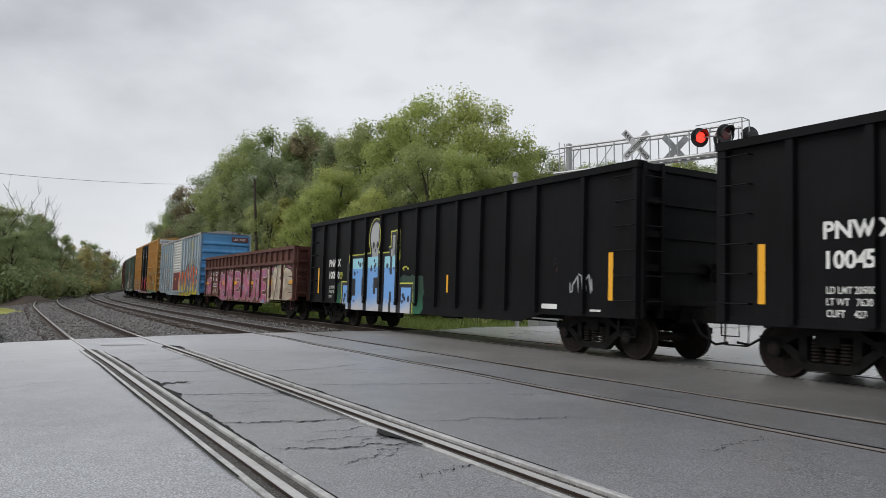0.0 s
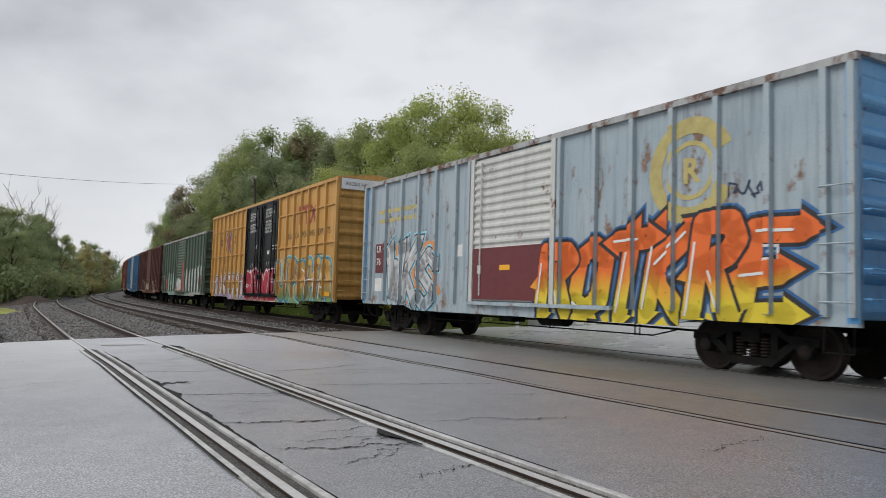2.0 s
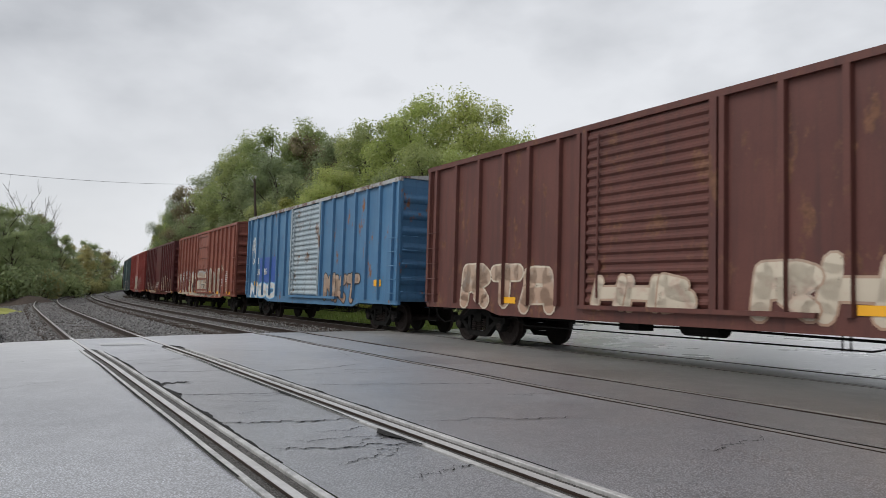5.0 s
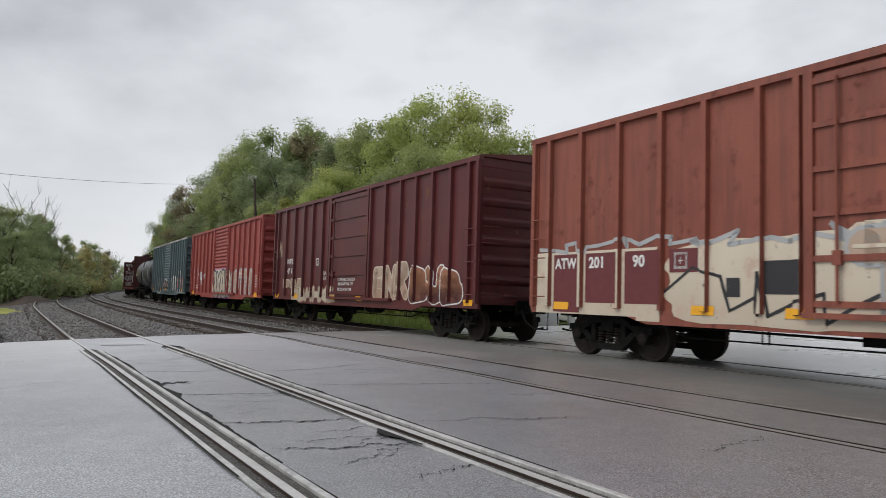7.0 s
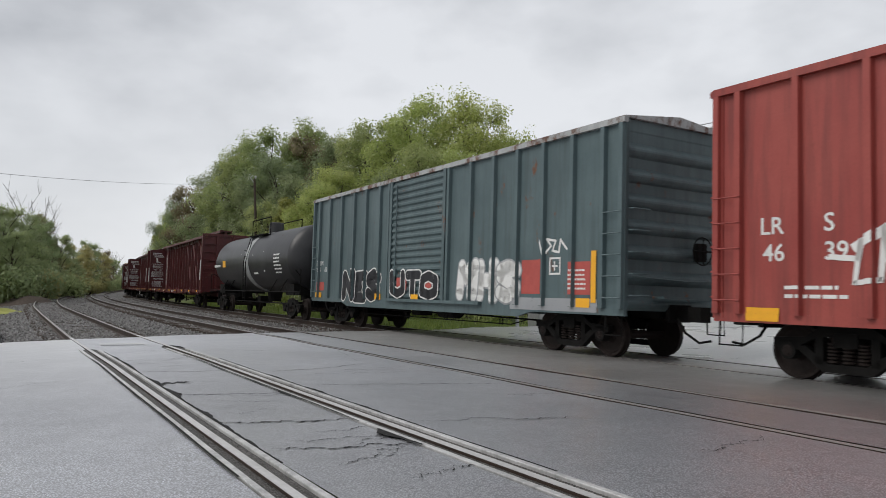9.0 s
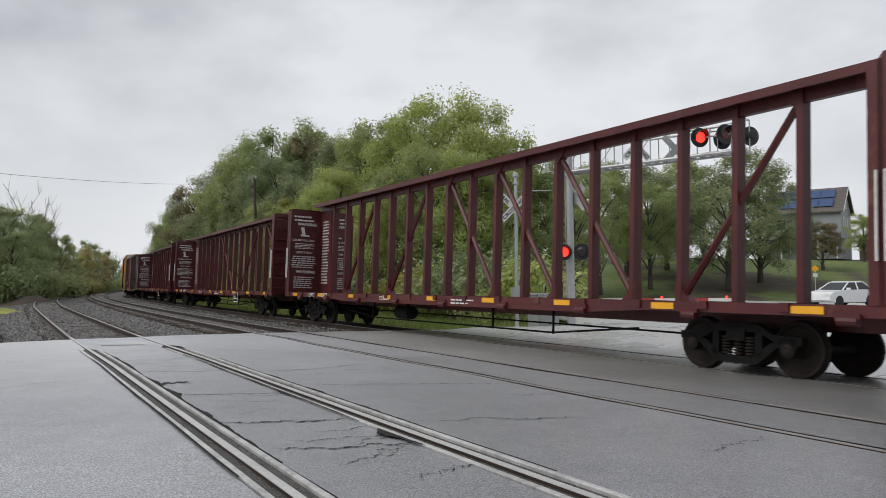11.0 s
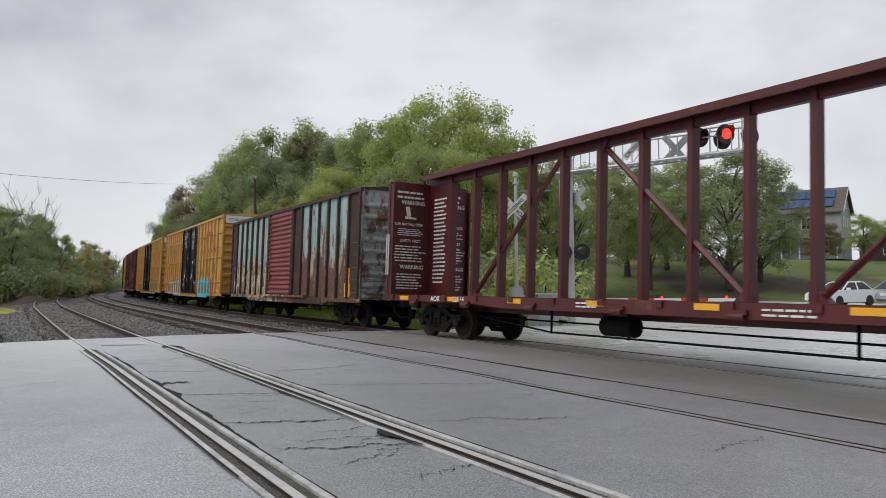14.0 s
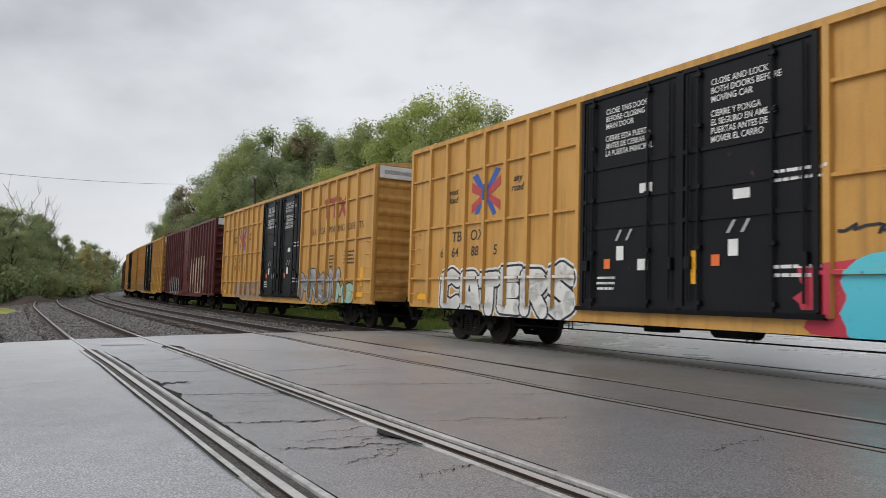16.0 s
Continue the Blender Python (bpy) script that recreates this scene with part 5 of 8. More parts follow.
def tank_car(u0, u1):
    L = u1 - u0
    car = thing("tank_car", "black cylindrical tank car with white stencils and end platforms", "tank car", "freight train")
    running_gear(car, L, 1.75, (u0 + u1) / 2)
    R, zc = 1.42, 2.55
    prof = [(-L / 2 + 0.8 + 0.7 * (1 - math.cos(k * math.pi / 16)), 0.02 + (R - 0.02) * math.sin(k * math.pi / 16)) for k in range(9)]
    prof = prof + [(-x, r) for x, r in reversed(prof)]
    part("tank", Shape().lathe(prof, 0, (0, 0, zc), 48), M["tank"], car, smooth=True)
    sh = Shape().lathe([(-0.35, R + 0.012), (-0.3, R + 0.02), (0.3, R + 0.02), (0.35, R + 0.012)], 0, (0, 0, zc), 48)
    part("wrapper_band", sh, M["galv"], car, "grey spill band round the tank")
    sh = Shape().lathe([(R - 0.1, 0.35), (R + 0.45, 0.35), (R + 0.5, 0.3)], 2, (0, 0, zc), 18)
    part("valve_dome", sh, M["tank"], car)
    sh = Shape()
    for y in (-0.75, 0.75):
        sh.tube([(-1.5, y, zc + R * 0.8), (-1.5, y, zc + R + 0.62), (1.5, y, zc + R + 0.62), (1.5, y, zc + R * 0.8)], 0.025, 6)
        sh.box(-1.4, 1.4, y - 0.25, y + 0.25, zc + R * 0.86, zc + R * 0.86 + 0.04)
    part("top_platform", sh, M["under"], car)
    sh = Shape()
    for y in (-1.3, 1.3):
        sh.tube([(-L / 2 + 0.1, y, 1.12), (L / 2 - 0.1, y, 1.12)], 0.03, 6)
        for x in (-5, -3.6, 3.6, 5):
            sh.tube([(x, y, 1.12), (x + 0.35, y * 0.85, 1.65)], 0.02, 5)
    sh.box(-L / 2, -L / 2 + 2.6, -0.35, 0.35, 0.78, 1.05).box(L / 2 - 2.6, L / 2, -0.35, 0.35, 0.78, 1.05)
    for sx in (-1, 1):
        sh.box(*sorted((sx * L / 2, sx * (L / 2 - 0.5))), -1.35, 1.35, 1.02, 1.07)
        sh.box(*sorted((sx * (L / 2 - 2.4), sx * (L / 2 - 1.4))), -1.1, 1.1, 1.0, 1.45)
        for y in (-1.3, 1.3):
            sh.tube([(sx * (L / 2 - 0.05), y, 1.05), (sx * (L / 2 - 0.05), y, 2.0), (sx * (L / 2 - 0.7), y, 2.0), (sx * (L / 2 - 0.9), y * 0.8, 1.8)], 0.02, 5)
    part("end_platform", sh, M["under"], car)
    sh = Shape()
    for y in (-1, 1):
        for dx in (-0.2, 0.2):
            sh.tube([(dx, y * 1.45, 0.7), (dx, y * 1.5, 2.5), (dx, y * 1.2, zc + R * 0.75), (dx, y * 0.75, zc + R * 0.9)], 0.02, 5)
        for k in range(9):
            sh.tube([(-0.2, y * 1.47, 0.8 + 0.28 * k), (0.2, y * 1.47, 0.8 + 0.28 * k)], 0.014, 4)
    part("side_ladder", sh, M["under"], car)
    part("outlet", Shape().lathe([(-0.65, 0.28), (-0.3, 0.35), (0, 0.4)], 2, (0.2, 0, 1.3), 14).box(-0.9, -0.5, -0.5, 0.1, 0.6, 0.9), M["under"], car)

    def on_tank(polys, m, label):
        sh = Shape()
        for q in polys:
            sh.add([(x, -math.sqrt(max(0.01, (R + 0.012) ** 2 - (z - zc) ** 2)), z) for x, z in q], [tuple(range(len(q)))])
        part("lettering", facing_mesh(sh, "lettering", m), m, car, label)
    rnd = random.Random(3)
    on_tank(bars(-6.4, 2.35, 1.5, 0.28, 1, rnd), M["white"], "white stencilled number bars")
    on_tank(rect(-4.6, -4.0, 2.32, 2.66), M["reflector"], "yellow stencil panel")
    on_tank(bars(4.3, 1.9, 1.0, 0.9, 6, rnd), M["white"], "white stencilled data bars")
    on_tank(rect(-1.0, -0.9, 1.8, 2.9) + rect(1.0, 1.1, 1.9, 2.8) + rect(1.0, 1.7, 1.9, 1.98) + rect(2.7, 2.78, 2.0, 2.9), M["white"], "white conspicuity strips")
    under = Shape().tube([(-L / 2 + 3, -0.6, 0.6), (L / 2 - 3, -0.6, 0.62)], 0.03, 5)
    part("brake_gear", under, M["under"], car)


def centre_beam_car(u0, u1, text, seed):
    """An empty lumber car: deck, two end bulkheads and a trussed beam along the middle."""
    L, W, zt = u1 - u0, 1.36, 4.5
    car = thing("centre_beam_flatcar", "empty maroon centre-beam lumber flatcar with bulkhead ends", "flatcar", "freight train")
    m = M["beam"]
    running_gear(car, L, 2.6, (u0 + u1) / 2)
    sh = Shape()
    for sy in (-1, 1):
        sh.prism([(-L / 2, 0.95), (-L / 2 + 4.4, 0.95), (-L / 2 + 6, 0.86), (L / 2 - 6, 0.86), (L / 2 - 4.4, 0.95), (L / 2, 0.95), (L / 2, 1.12), (-L / 2, 1.12)], 1, *sorted((sy * W, sy * (W - 0.12))))
    part("side_sill", sh, m, car)
    sh = Shape().box(-L / 2, L / 2, -W + 0.1, W - 0.1, 1.02, 1.09).box(-L / 2 + 0.3, L / 2 - 0.3, -0.3, 0.3, 0.72, 1.04)
    for x in np.arange(-L / 2 + 0.5, L / 2 - 0.3, 1.45):
        sh.box(float(x) - 0.08, float(x) + 0.08, -W - 0.04, W + 0.04, 1.0, 1.13)
    part("deck", sh, m, car)
    # bulkheads
    for sx in (-1, 1):
        b = Shape().prism([(-W, 1.1), (W, 1.1), (W, zt - 0.12), (W - 0.12, zt), (-W + 0.12, zt), (-W, zt - 0.12)], 0, *sorted((sx * (L / 2 - 0.12), sx * (L / 2 - 0.2))))
        bh = part("bulkhead", b, m, car)
        for y in (-W + 0.05, -0.5, 0.5, W - 0.05):
            part("bulkhead_post", Shape().box(*sorted((sx * L / 2, sx * (L / 2 - 0.12))), y - 0.06, y + 0.06, 1.1, zt - 0.02), m, bh)
        for z in np.linspace(1.4, zt - 0.1, 7):
            part("bulkhead_rib", Shape().box(*sorted((sx * (L / 2 - 0.03), sx * (L / 2 - 0.12))), -W + 0.11, W - 0.11, float(z) - 0.05, float(z) + 0.05), m, bh)
        for y in (-W, W):
            part("bulkhead_edge", Shape().box(*sorted((sx * (L / 2 - 0.0), sx * (L / 2 - 0.34))), *sorted((y, y - math.copysign(0.05, y))), 1.1, zt - 0.1), m, bh)
            for d in (0.08, 0.2):
                part("grab_bar", Shape().tube([(sx * (L / 2 - d), y + math.copysign(0.05, y), 1.7), (sx * (L / 2 - d), y + math.copysign(0.05, y), 2.9)], 0.02, 5), M["white"], bh, "white grab bar")
        ladder(car, -W + 0.1, -W + 0.5, sx * (L / 2 + 0.0), 1.3, zt - 0.3, 8, m, "end_ladder", True)
    # beam
    zt = 4.74
    part("top_flange", Shape().box(-L / 2 + 0.1, L / 2 - 0.1, -0.36, 0.36, zt - 0.06, zt), m, car)
    part("top_web", Shape().box(-L / 2 + 0.21, L / 2 - 0.21, -0.06, 0.06, zt - 0.3, zt - 0.06), m, car)
    for sy in (-1, 1):
        part("flange_lip", Shape().box(-L / 2 + 0.21, L / 2 - 0.21, *sorted((sy * 0.30, sy * 0.36)), zt - 0.15, zt - 0.06), m, car)
    n = 17
    xs = [-10.16 + 1.245 * i for i in range(n + 1)]
    post = Shape().prism([(-0.06, -0.11), (0.06, -0.11), (0.06, 0.11), (-0.06, 0.11)], 2, 1.08, zt - 0.1)
    post.prism([(0, 0), (0.3, 0), (0.3, 0.02), (0, 0.02)], 2, 1.1, 1.12)
    pm = post.mesh("upright", m)
    for x in xs:
        part("upright", pm, m, car).location = (x, 0, 0)
    for i, k, up in ((1, 3, True), (5, 3, False), (9, 3, True), (13, 3, False)) if seed > 1 else ((1, 2, True), (4, 2, True), (7, 2, False), (9, 2, False), (11, 2, False), (14, 2, True)):
        a, b = xs[i], xs[i + k]
        d = Shape().tube([(a, 0, 1.15 if up else zt - 0.2), (b, 0, zt - 0.2 if up else 1.15)], 0.065, 6)
        hi = b if up else a
        s2 = -1 if up else 1
        d.prism([(hi - s2 * 0.05, zt - 0.1), (hi + s2 * 0.34, zt - 0.1), (hi - s2 * 0.05, zt - 0.55)], 1, -0.1, 0.1)
        lo_ = a if up else b
        d.prism([(lo_ - s2 * 0.3, 1.1), (lo_ + s2 * 0.1, 1.1), (lo_ + s2 * 0.1, 1.5)], 1, -0.1, 0.1)
        part("diagonal_brace", d, m, car)
    # strapping winches, reflectors and stencils
    y = -W
    for i, x in enumerate(np.linspace(-L / 2 + 1.2, L / 2 - 1.2, 9)):
        part("strap_winch", Shape().lathe([(-0.14, 0.07), (0.14, 0.07)], 0, (float(x) + 0.6, -W - 0.02, 0.9), 10).box(float(x) + 0.42, float(x) + 0.78, -W - 0.06, -W + 0.05, 0.93, 1.0), m, car)
        mark(car, [], y, rect(float(x) - 0.25, float(x) + 0.25, 0.98, 1.09), M["reflector"], "reflector", "amber reflector strip", 0.012)
    rnd = random.Random(seed)
    mark(car, [], y, text_polys(text[0], -L / 2 + 2.7, 0.967, 0.135, 0.02, 1.2) + text_polys(text[1], -L / 2 + 3.8, 0.967, 0.135, 0.02, 1.2), M["white"], "lettering", "white stencilled reporting marks", 0.012)
    mark(car, [], y, bars(1.0, 0.92, 1.1, 0.16, 2, rnd) + bars(-3.2, 0.95, 0.8, 0.14, 2, rnd), M["white"], "lettering", "small white stencils", 0.012)
    # warnings on the load side of the rear bulkhead, one on each half
    for y0 in (-1.25, 0.18):
        polys = bars(y0 + 0.05, 4.02, 0.95, 0.3, 2, rnd) + text_polys("WARNING", y0 + 0.22, 3.84, 0.12, 0.02) + text_polys("CAR MAY FALL OVER", y0 + 0.02, 3.2, 0.085, 0.015, 0.85) + bars(y0 + 0.1, 2.9, 0.9, 0.24, 4, rnd)
        polys += text_polys("SAFETY FIRST", y0 + 0.2, 2.7, 0.085, 0.015) + bars(y0, 2.12, 1.1, 0.52, 6, rnd) + text_polys("WARNING", y0 + 0.22, 1.9, 0.12, 0.02) + bars(y0 + 0.1, 1.3, 0.95, 0.5, 6, rnd)
        polys += [[(y0 + 0.42, 3.48), (y0 + 0.56, 3.48), (y0 + 0.5, 3.78), (y0 + 0.36, 3.76)], [(y0 + 0.36, 3.4), (y0 + 0.74, 3.4), (y0 + 0.74, 3.45), (y0 + 0.36, 3.48)]]
        q = Shape()
        for poly in polys:
            q.add([(-L / 2 + 0.206, a, b) for a, b in poly], [tuple(range(len(poly)))])
        part("lettering", facing_mesh(q, "lettering", M["white"]), M["white"], car, "white warning stencils")
    part("end_gusset", Shape().prism([(-L / 2 + 0.2, 1.1), (-L / 2 + 1.5, 1.1), (-L / 2 + 1.3, zt - 0.06), (-L / 2 + 0.1, zt - 0.06)], 1, -0.035, 0.035), m, car)
    mark(car, [], -0.035, bars(-L / 2 + 0.45, 1.5, 0.75, 2.6, 22, rnd), M["white"], "lettering", "white warning stencils", 0.006)
    if seed > 1:
        bx = 5.6
        part("data_board", Shape().box(bx, bx + 0.75, y - 0.05, y - 0.02, 0.58, 1.0), M["under"], car, "black consolidated data board")
        frame_ = rect(bx - 0.02, bx + 0.77, 0.98, 1.02) + rect(bx - 0.02, bx + 0.77, 0.56, 0.6) + rect(bx - 0.02, bx + 0.02, 0.56, 1.02) + rect(bx + 0.73, bx + 0.77, 0.56, 1.02) + rect(bx + 0.36, bx + 0.39, 0.72, 1.0) + rect(bx, bx + 0.75, 0.7, 0.73)
        mark(car, [], y - 0.05, frame_ + bars(bx + 0.06, 0.76, 0.26, 0.2, 4, rnd), M["white"], "data_plate", "white framed data plate", 0.006)
    sh = Shape()
    for k in (0, 1):
        for j in (-4.5, -2.2, 2.2, 4.5):
            sh.box(j - 0.02, j + 0.02, -0.9, -0.86, 0.35, 0.9)
    sh.tube([(-7, -0.88, 0.6), (-4.5, -0.88, 0.38), (4.5, -0.88, 0.38), (7, -0.88, 0.6)], 0.022, 5)
    sh.tube([(-8, -0.6, 0.62), (8, -0.6, 0.55)], 0.02, 5)
    sh.lathe([(-0.45, 0.1), (-0.4, 0.2), (0.4, 0.2), (0.45, 0.1)], 0, (-2.5, -0.8, 0.6), 14)
    part("brake_gear", sh, M["under"], car)


# paints used by the writers
P = {}


def can(key, low_col, high_col, z0=0.8, z1=2.0, patch=None):
    P[key] = spray("spray_" + key, low_col, high_col, z0, z1, patch)


can("black", (0.015, 0.015, 0.018), (0.02, 0.02, 0.025))
can("white", (0.62, 0.62, 0.6), (0.72, 0.72, 0.70))
can("cream", (0.48, 0.41, 0.32), (0.60, 0.53, 0.42), patch=(0.50, 0.38, 0.30))
can("pink", (0.40, 0.10, 0.19), (0.46, 0.13, 0.23), patch=(0.20, 0.22, 0.34))
can("flame", (0.66, 0.52, 0.03), (0.74, 0.14, 0.02), 1.2, 1.75)
can("silver", (0.42, 0.58, 0.66), (0.62, 0.66, 0.68), patch=(0.55, 0.30, 0.2))
can("sky", (0.15, 0.42, 0.70), (0.25, 0.55, 0.80))
can("skyblue", (0.10, 0.30, 0.62), (0.2, 0.42, 0.75), patch=(0.35, 0.5, 0.72))
can("crimson", (0.40, 0.02, 0.045), (0.5, 0.04, 0.07))
can("lilac", (0.40, 0.36, 0.60), (0.72, 0.69, 0.71), 0.8, 1.15)
can("plum", (0.16, 0.03, 0.05), (0.2, 0.04, 0.06))
can("aqua", (0.06, 0.44, 0.55), (0.10, 0.52, 0.62))
can("yellow", (0.70, 0.48, 0.04), (0.75, 0.55, 0.06))
can("grey", (0.26, 0.27, 0.28), (0.38, 0.39, 0.40))
can("tan", (0.36, 0.22, 0.15), (0.43, 0.32, 0.24), patch=(0.42, 0.34, 0.28))
can("ice", (0.50, 0.50, 0.52), (0.16, 0.36, 0.72), 0.75, 1.15)
can("seafoam", (0.25, 0.55, 0.66), (0.30, 0.60, 0.70))
can("lime", (0.50, 0.52, 0.05), (0.56, 0.58, 0.08))
can("forest", (0.012, 0.11, 0.055), (0.012, 0.04, 0.025), 0.7, 1.5)
can("navy", (0.02, 0.03, 0.06), (0.03, 0.045, 0.085))
can("royal", (0.02, 0.09, 0.24), (0.03, 0.13, 0.32))
can("orange", (0.55, 0.20, 0.06), (0.62, 0.27, 0.10))
can("umber", (0.05, 0.025, 0.018), (0.07, 0.035, 0.025))
can("chrome", (0.30, 0.42, 0.48), (0.50, 0.51, 0.52), 0.8, 1.4)
can("petrol", (0.02, 0.16, 0.24), (0.05, 0.27, 0.38))
can("sunset", (0.16, 0.26, 0.11), (0.58, 0.34, 0.09), 1.0, 1.5, (0.46, 0.20, 0.10))
can("ember", (0.26, 0.06, 0.045), (0.60, 0.51, 0.38), 0.55, 1.2, (0.46, 0.24, 0.11))
can("whitegreen", (0.38, 0.42, 0.36), (0.62, 0.65, 0.62), 0.85, 1.3)
can("salmon", (0.50, 0.26, 0.19), (0.58, 0.36, 0.28), patch=(0.5, 0.46, 0.43))
can("petrol_pale", (0.36, 0.40, 0.42), (0.46, 0.50, 0.52))
can("tanorange", (0.10, 0.03, 0.025), (0.30, 0.13, 0.07), 1.1, 1.6)
can("mint", (0.35, 0.52, 0.42), (0.45, 0.62, 0.52))


def data_block(car, ribs, y, x, z, rnd, m="white", w=0.7, h=0.4, rows=3):
    mark(car, ribs, y, bars(x, z, w, h, rows, rnd), M[m], "lettering", "small stencilled data bars")


def framed_plate(car, ribs, y, x, z, a=0.36):
    p = rect(x, x + a, z, z + 0.04) + rect(x, x + a, z + a - 0.04, z + a) + rect(x, x + 0.04, z, z + a) + rect(x + a - 0.04, x + a, z, z + a) + rect(x + 0.09, x + a - 0.09, z + a * 0.45, z + a * 0.55) + rect(x + a * 0.42, x + a * 0.52, z + 0.08, z + a - 0.08)
    mark(car, ribs, y, p, M["white"], "data_plate", "white framed inspection plate", 0.009)


def slogan_car(u0, u1, num, seed):
    """A yellow high-cube car with black double doors and its slogan."""
    L0 = u1 - u0
    car, rb, y, L = boxcar("x", "golden yellow high-cube boxcar with black double doors and graffiti", u0, u1, 5.12, "yellow", door="blackdoor", posts=(6, 6), door_w=2.45, doors=2, door_x=0.2, door_kind="plug", inset=2.55, ends=9,
                           roof="same", rows=((0, 1, (1.56, 2.9, 4.22)),), z0=0.80, sill_drop=0.12,
                           at=(-L0 / 2 + 0.1, -8.27, -7.42, -6.55, -5.7, -4.85, -4.02, -3.17, -2.37, 2.77, 3.72, 4.58, 5.42, 6.24, 7.17, 8.03, L0 / 2 - 0.1))
    rnd = random.Random(seed)
    for sx in (-1, 1):
        sh = Shape().box(*sorted((sx * (L / 2 - 0.06), sx * (L / 2 + 0.012))), -1.36, 1.36, 4.72, 5.1)
        band = part("end_band", sh, M["white"], car, "white excess-height band on the end")
        q = Shape()
        for poly in text_polys("EXCESS HEIGHT CAR", -1.2, 4.85, 0.12, 0.01, 0.95):
            q.add([(sx * (L / 2 + 0.016), sx * a, b) for a, b in poly], [tuple(range(len(poly)))])
        part("lettering", facing_mesh(q, "lettering", M["ink"]), M["ink"], band)
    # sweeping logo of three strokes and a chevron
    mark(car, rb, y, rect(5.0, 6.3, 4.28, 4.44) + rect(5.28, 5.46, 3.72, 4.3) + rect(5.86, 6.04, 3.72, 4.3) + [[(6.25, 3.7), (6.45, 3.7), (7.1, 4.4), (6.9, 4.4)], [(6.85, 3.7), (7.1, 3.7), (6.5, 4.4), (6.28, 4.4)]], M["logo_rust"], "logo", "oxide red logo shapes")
    mark(car, rb, y, text_polys("RAIL", 3.83, 3.22, 0.24, 0.0, 1.05) + text_polys("CAR", 4.67, 3.22, 0.24, 0.0, 1.05) + text_polys("POOL", 5.5, 3.22, 0.24, 0.0, 0.92) + text_polys("ING", 6.33, 3.22, 0.24, 0.0, 1.0) + text_polys("EXPER", 7.24, 3.22, 0.24, 0.0, 0.8) + text_polys("TS", 8.12, 3.22, 0.24, 0.0, 1.0), M["ink"], "lettering", "black slogan lettering")
    X = -6.3
    arm = 0.17
    mark(car, rb, y, [[(X, 4.02), (X + 0.22, 4.1), (X + 0.55, 3.7), (X + 0.55, 3.5)], [(X + 1.2, 4.08), (X + 1.0, 4.14), (X + 0.62, 3.7), (X + 0.62, 3.5)], [(X + 0.5, 3.4), (X + 0.68, 3.4), (X + 0.68, 3.78), (X + 0.5, 3.78)],
                      [(X + 0.12, 3.1), (X + 0.3, 3.1), (X + 0.58, 3.5), (X + 0.5, 3.6)], [(X + 1.05, 3.06), (X + 0.9, 3.02), (X + 0.6, 3.45), (X + 0.68, 3.6)]], M["logo_blue"], "logo", "blue chevron logo shapes")
    mark(car, rb, y, [[(X, 3.9), (X, 3.65), (X + 0.45, 3.5), (X + 0.5, 3.66)], [(X + 1.2, 3.95), (X + 1.2, 3.72), (X + 0.75, 3.5), (X + 0.7, 3.66)], [(X, 3.12), (X, 3.35), (X + 0.45, 3.55), (X + 0.5, 3.42)], [(X + 1.2, 3.12), (X + 1.2, 3.35), (X + 0.75, 3.55), (X + 0.7, 3.42)]], M["logo_red"], "logo", "red chevron logo shapes", 0.009)
    mark(car, rb, y, text_polys("next", -7.35, 3.68, 0.16, 0.02, 1.0, 0.2) + text_polys("load", -7.35, 3.47, 0.17, 0.02, 1.0, 0.2) + text_polys("any", -4.6, 3.72, 0.16, 0.02, 1.0, 0.2) + text_polys("road", -4.68, 3.5, 0.17, 0.02, 1.0, 0.2), M["ink"], "lettering", "black italic slogan words")
    mark(car, rb, y, text_polys("TB", -7.2, 2.48, 0.26, 0.01, 1.1, 0.1) + text_polys("OX", -6.35, 2.48, 0.26, 0.01, 1.1, 0.1) + text_polys(num[0], -7.75, 2.1, 0.24, 0.01, 1.0, 0.1) + text_polys(num[1:3], -7.2, 2.1, 0.24, 0.01, 1.0, 0.1) + text_polys(num[3:5], -6.3, 2.1, 0.24, 0.01, 1.0, 0.1) + text_polys(num[5:], -5.35, 2.1, 0.24, 0.01, 1.0, 0.1), M["ink"], "lettering", "black reporting marks")
    for dx, lines, more in ((-1.6, ("CLOSE THIS DOOR", "BEFORE CLOSING", "MAIN DOOR"), ("CIERRE ESTA PUERTA", "ANTES DE CERRAR", "LA PUERTA PRINCIPAL")),
                            (0.82, ("CLOSE AND LOCK", "BOTH DOORS BEFORE", "MOVING CAR"), ("CIERRE Y PONGA", "EL SEGURO EN AMBAS", "PUERTAS ANTES DE", "MOVER EL CARRO"))):
        polys = []
        for k, l in enumerate(lines):
            polys += text_polys(l, dx, 4.62 - 0.14 * k, 0.105, 0.01, 0.85)
        for k, l in enumerate(more):
            polys += text_polys(l, dx, 4.1 - 0.14 * k, 0.105, 0.01, 0.8)
        mark(car, rb, y, polys, M["white"], "lettering", "white door instructions")
    mark(car, rb, y, rect(-0.72, -0.42, 3.02, 3.2) + rect(1.25, 1.55, 2.72, 2.88) + bars(1.9, 2.9, 0.9, 0.25, 2, rnd) + bars(-1.8, 1.3, 0.5, 0.3, 3, rnd) + bars(1.9, 1.5, 0.8, 0.25, 2, rnd) + rect(-0.75, -0.5, 1.65, 1.85), M["white"], "notice", "white notices on the doors", 0.01)
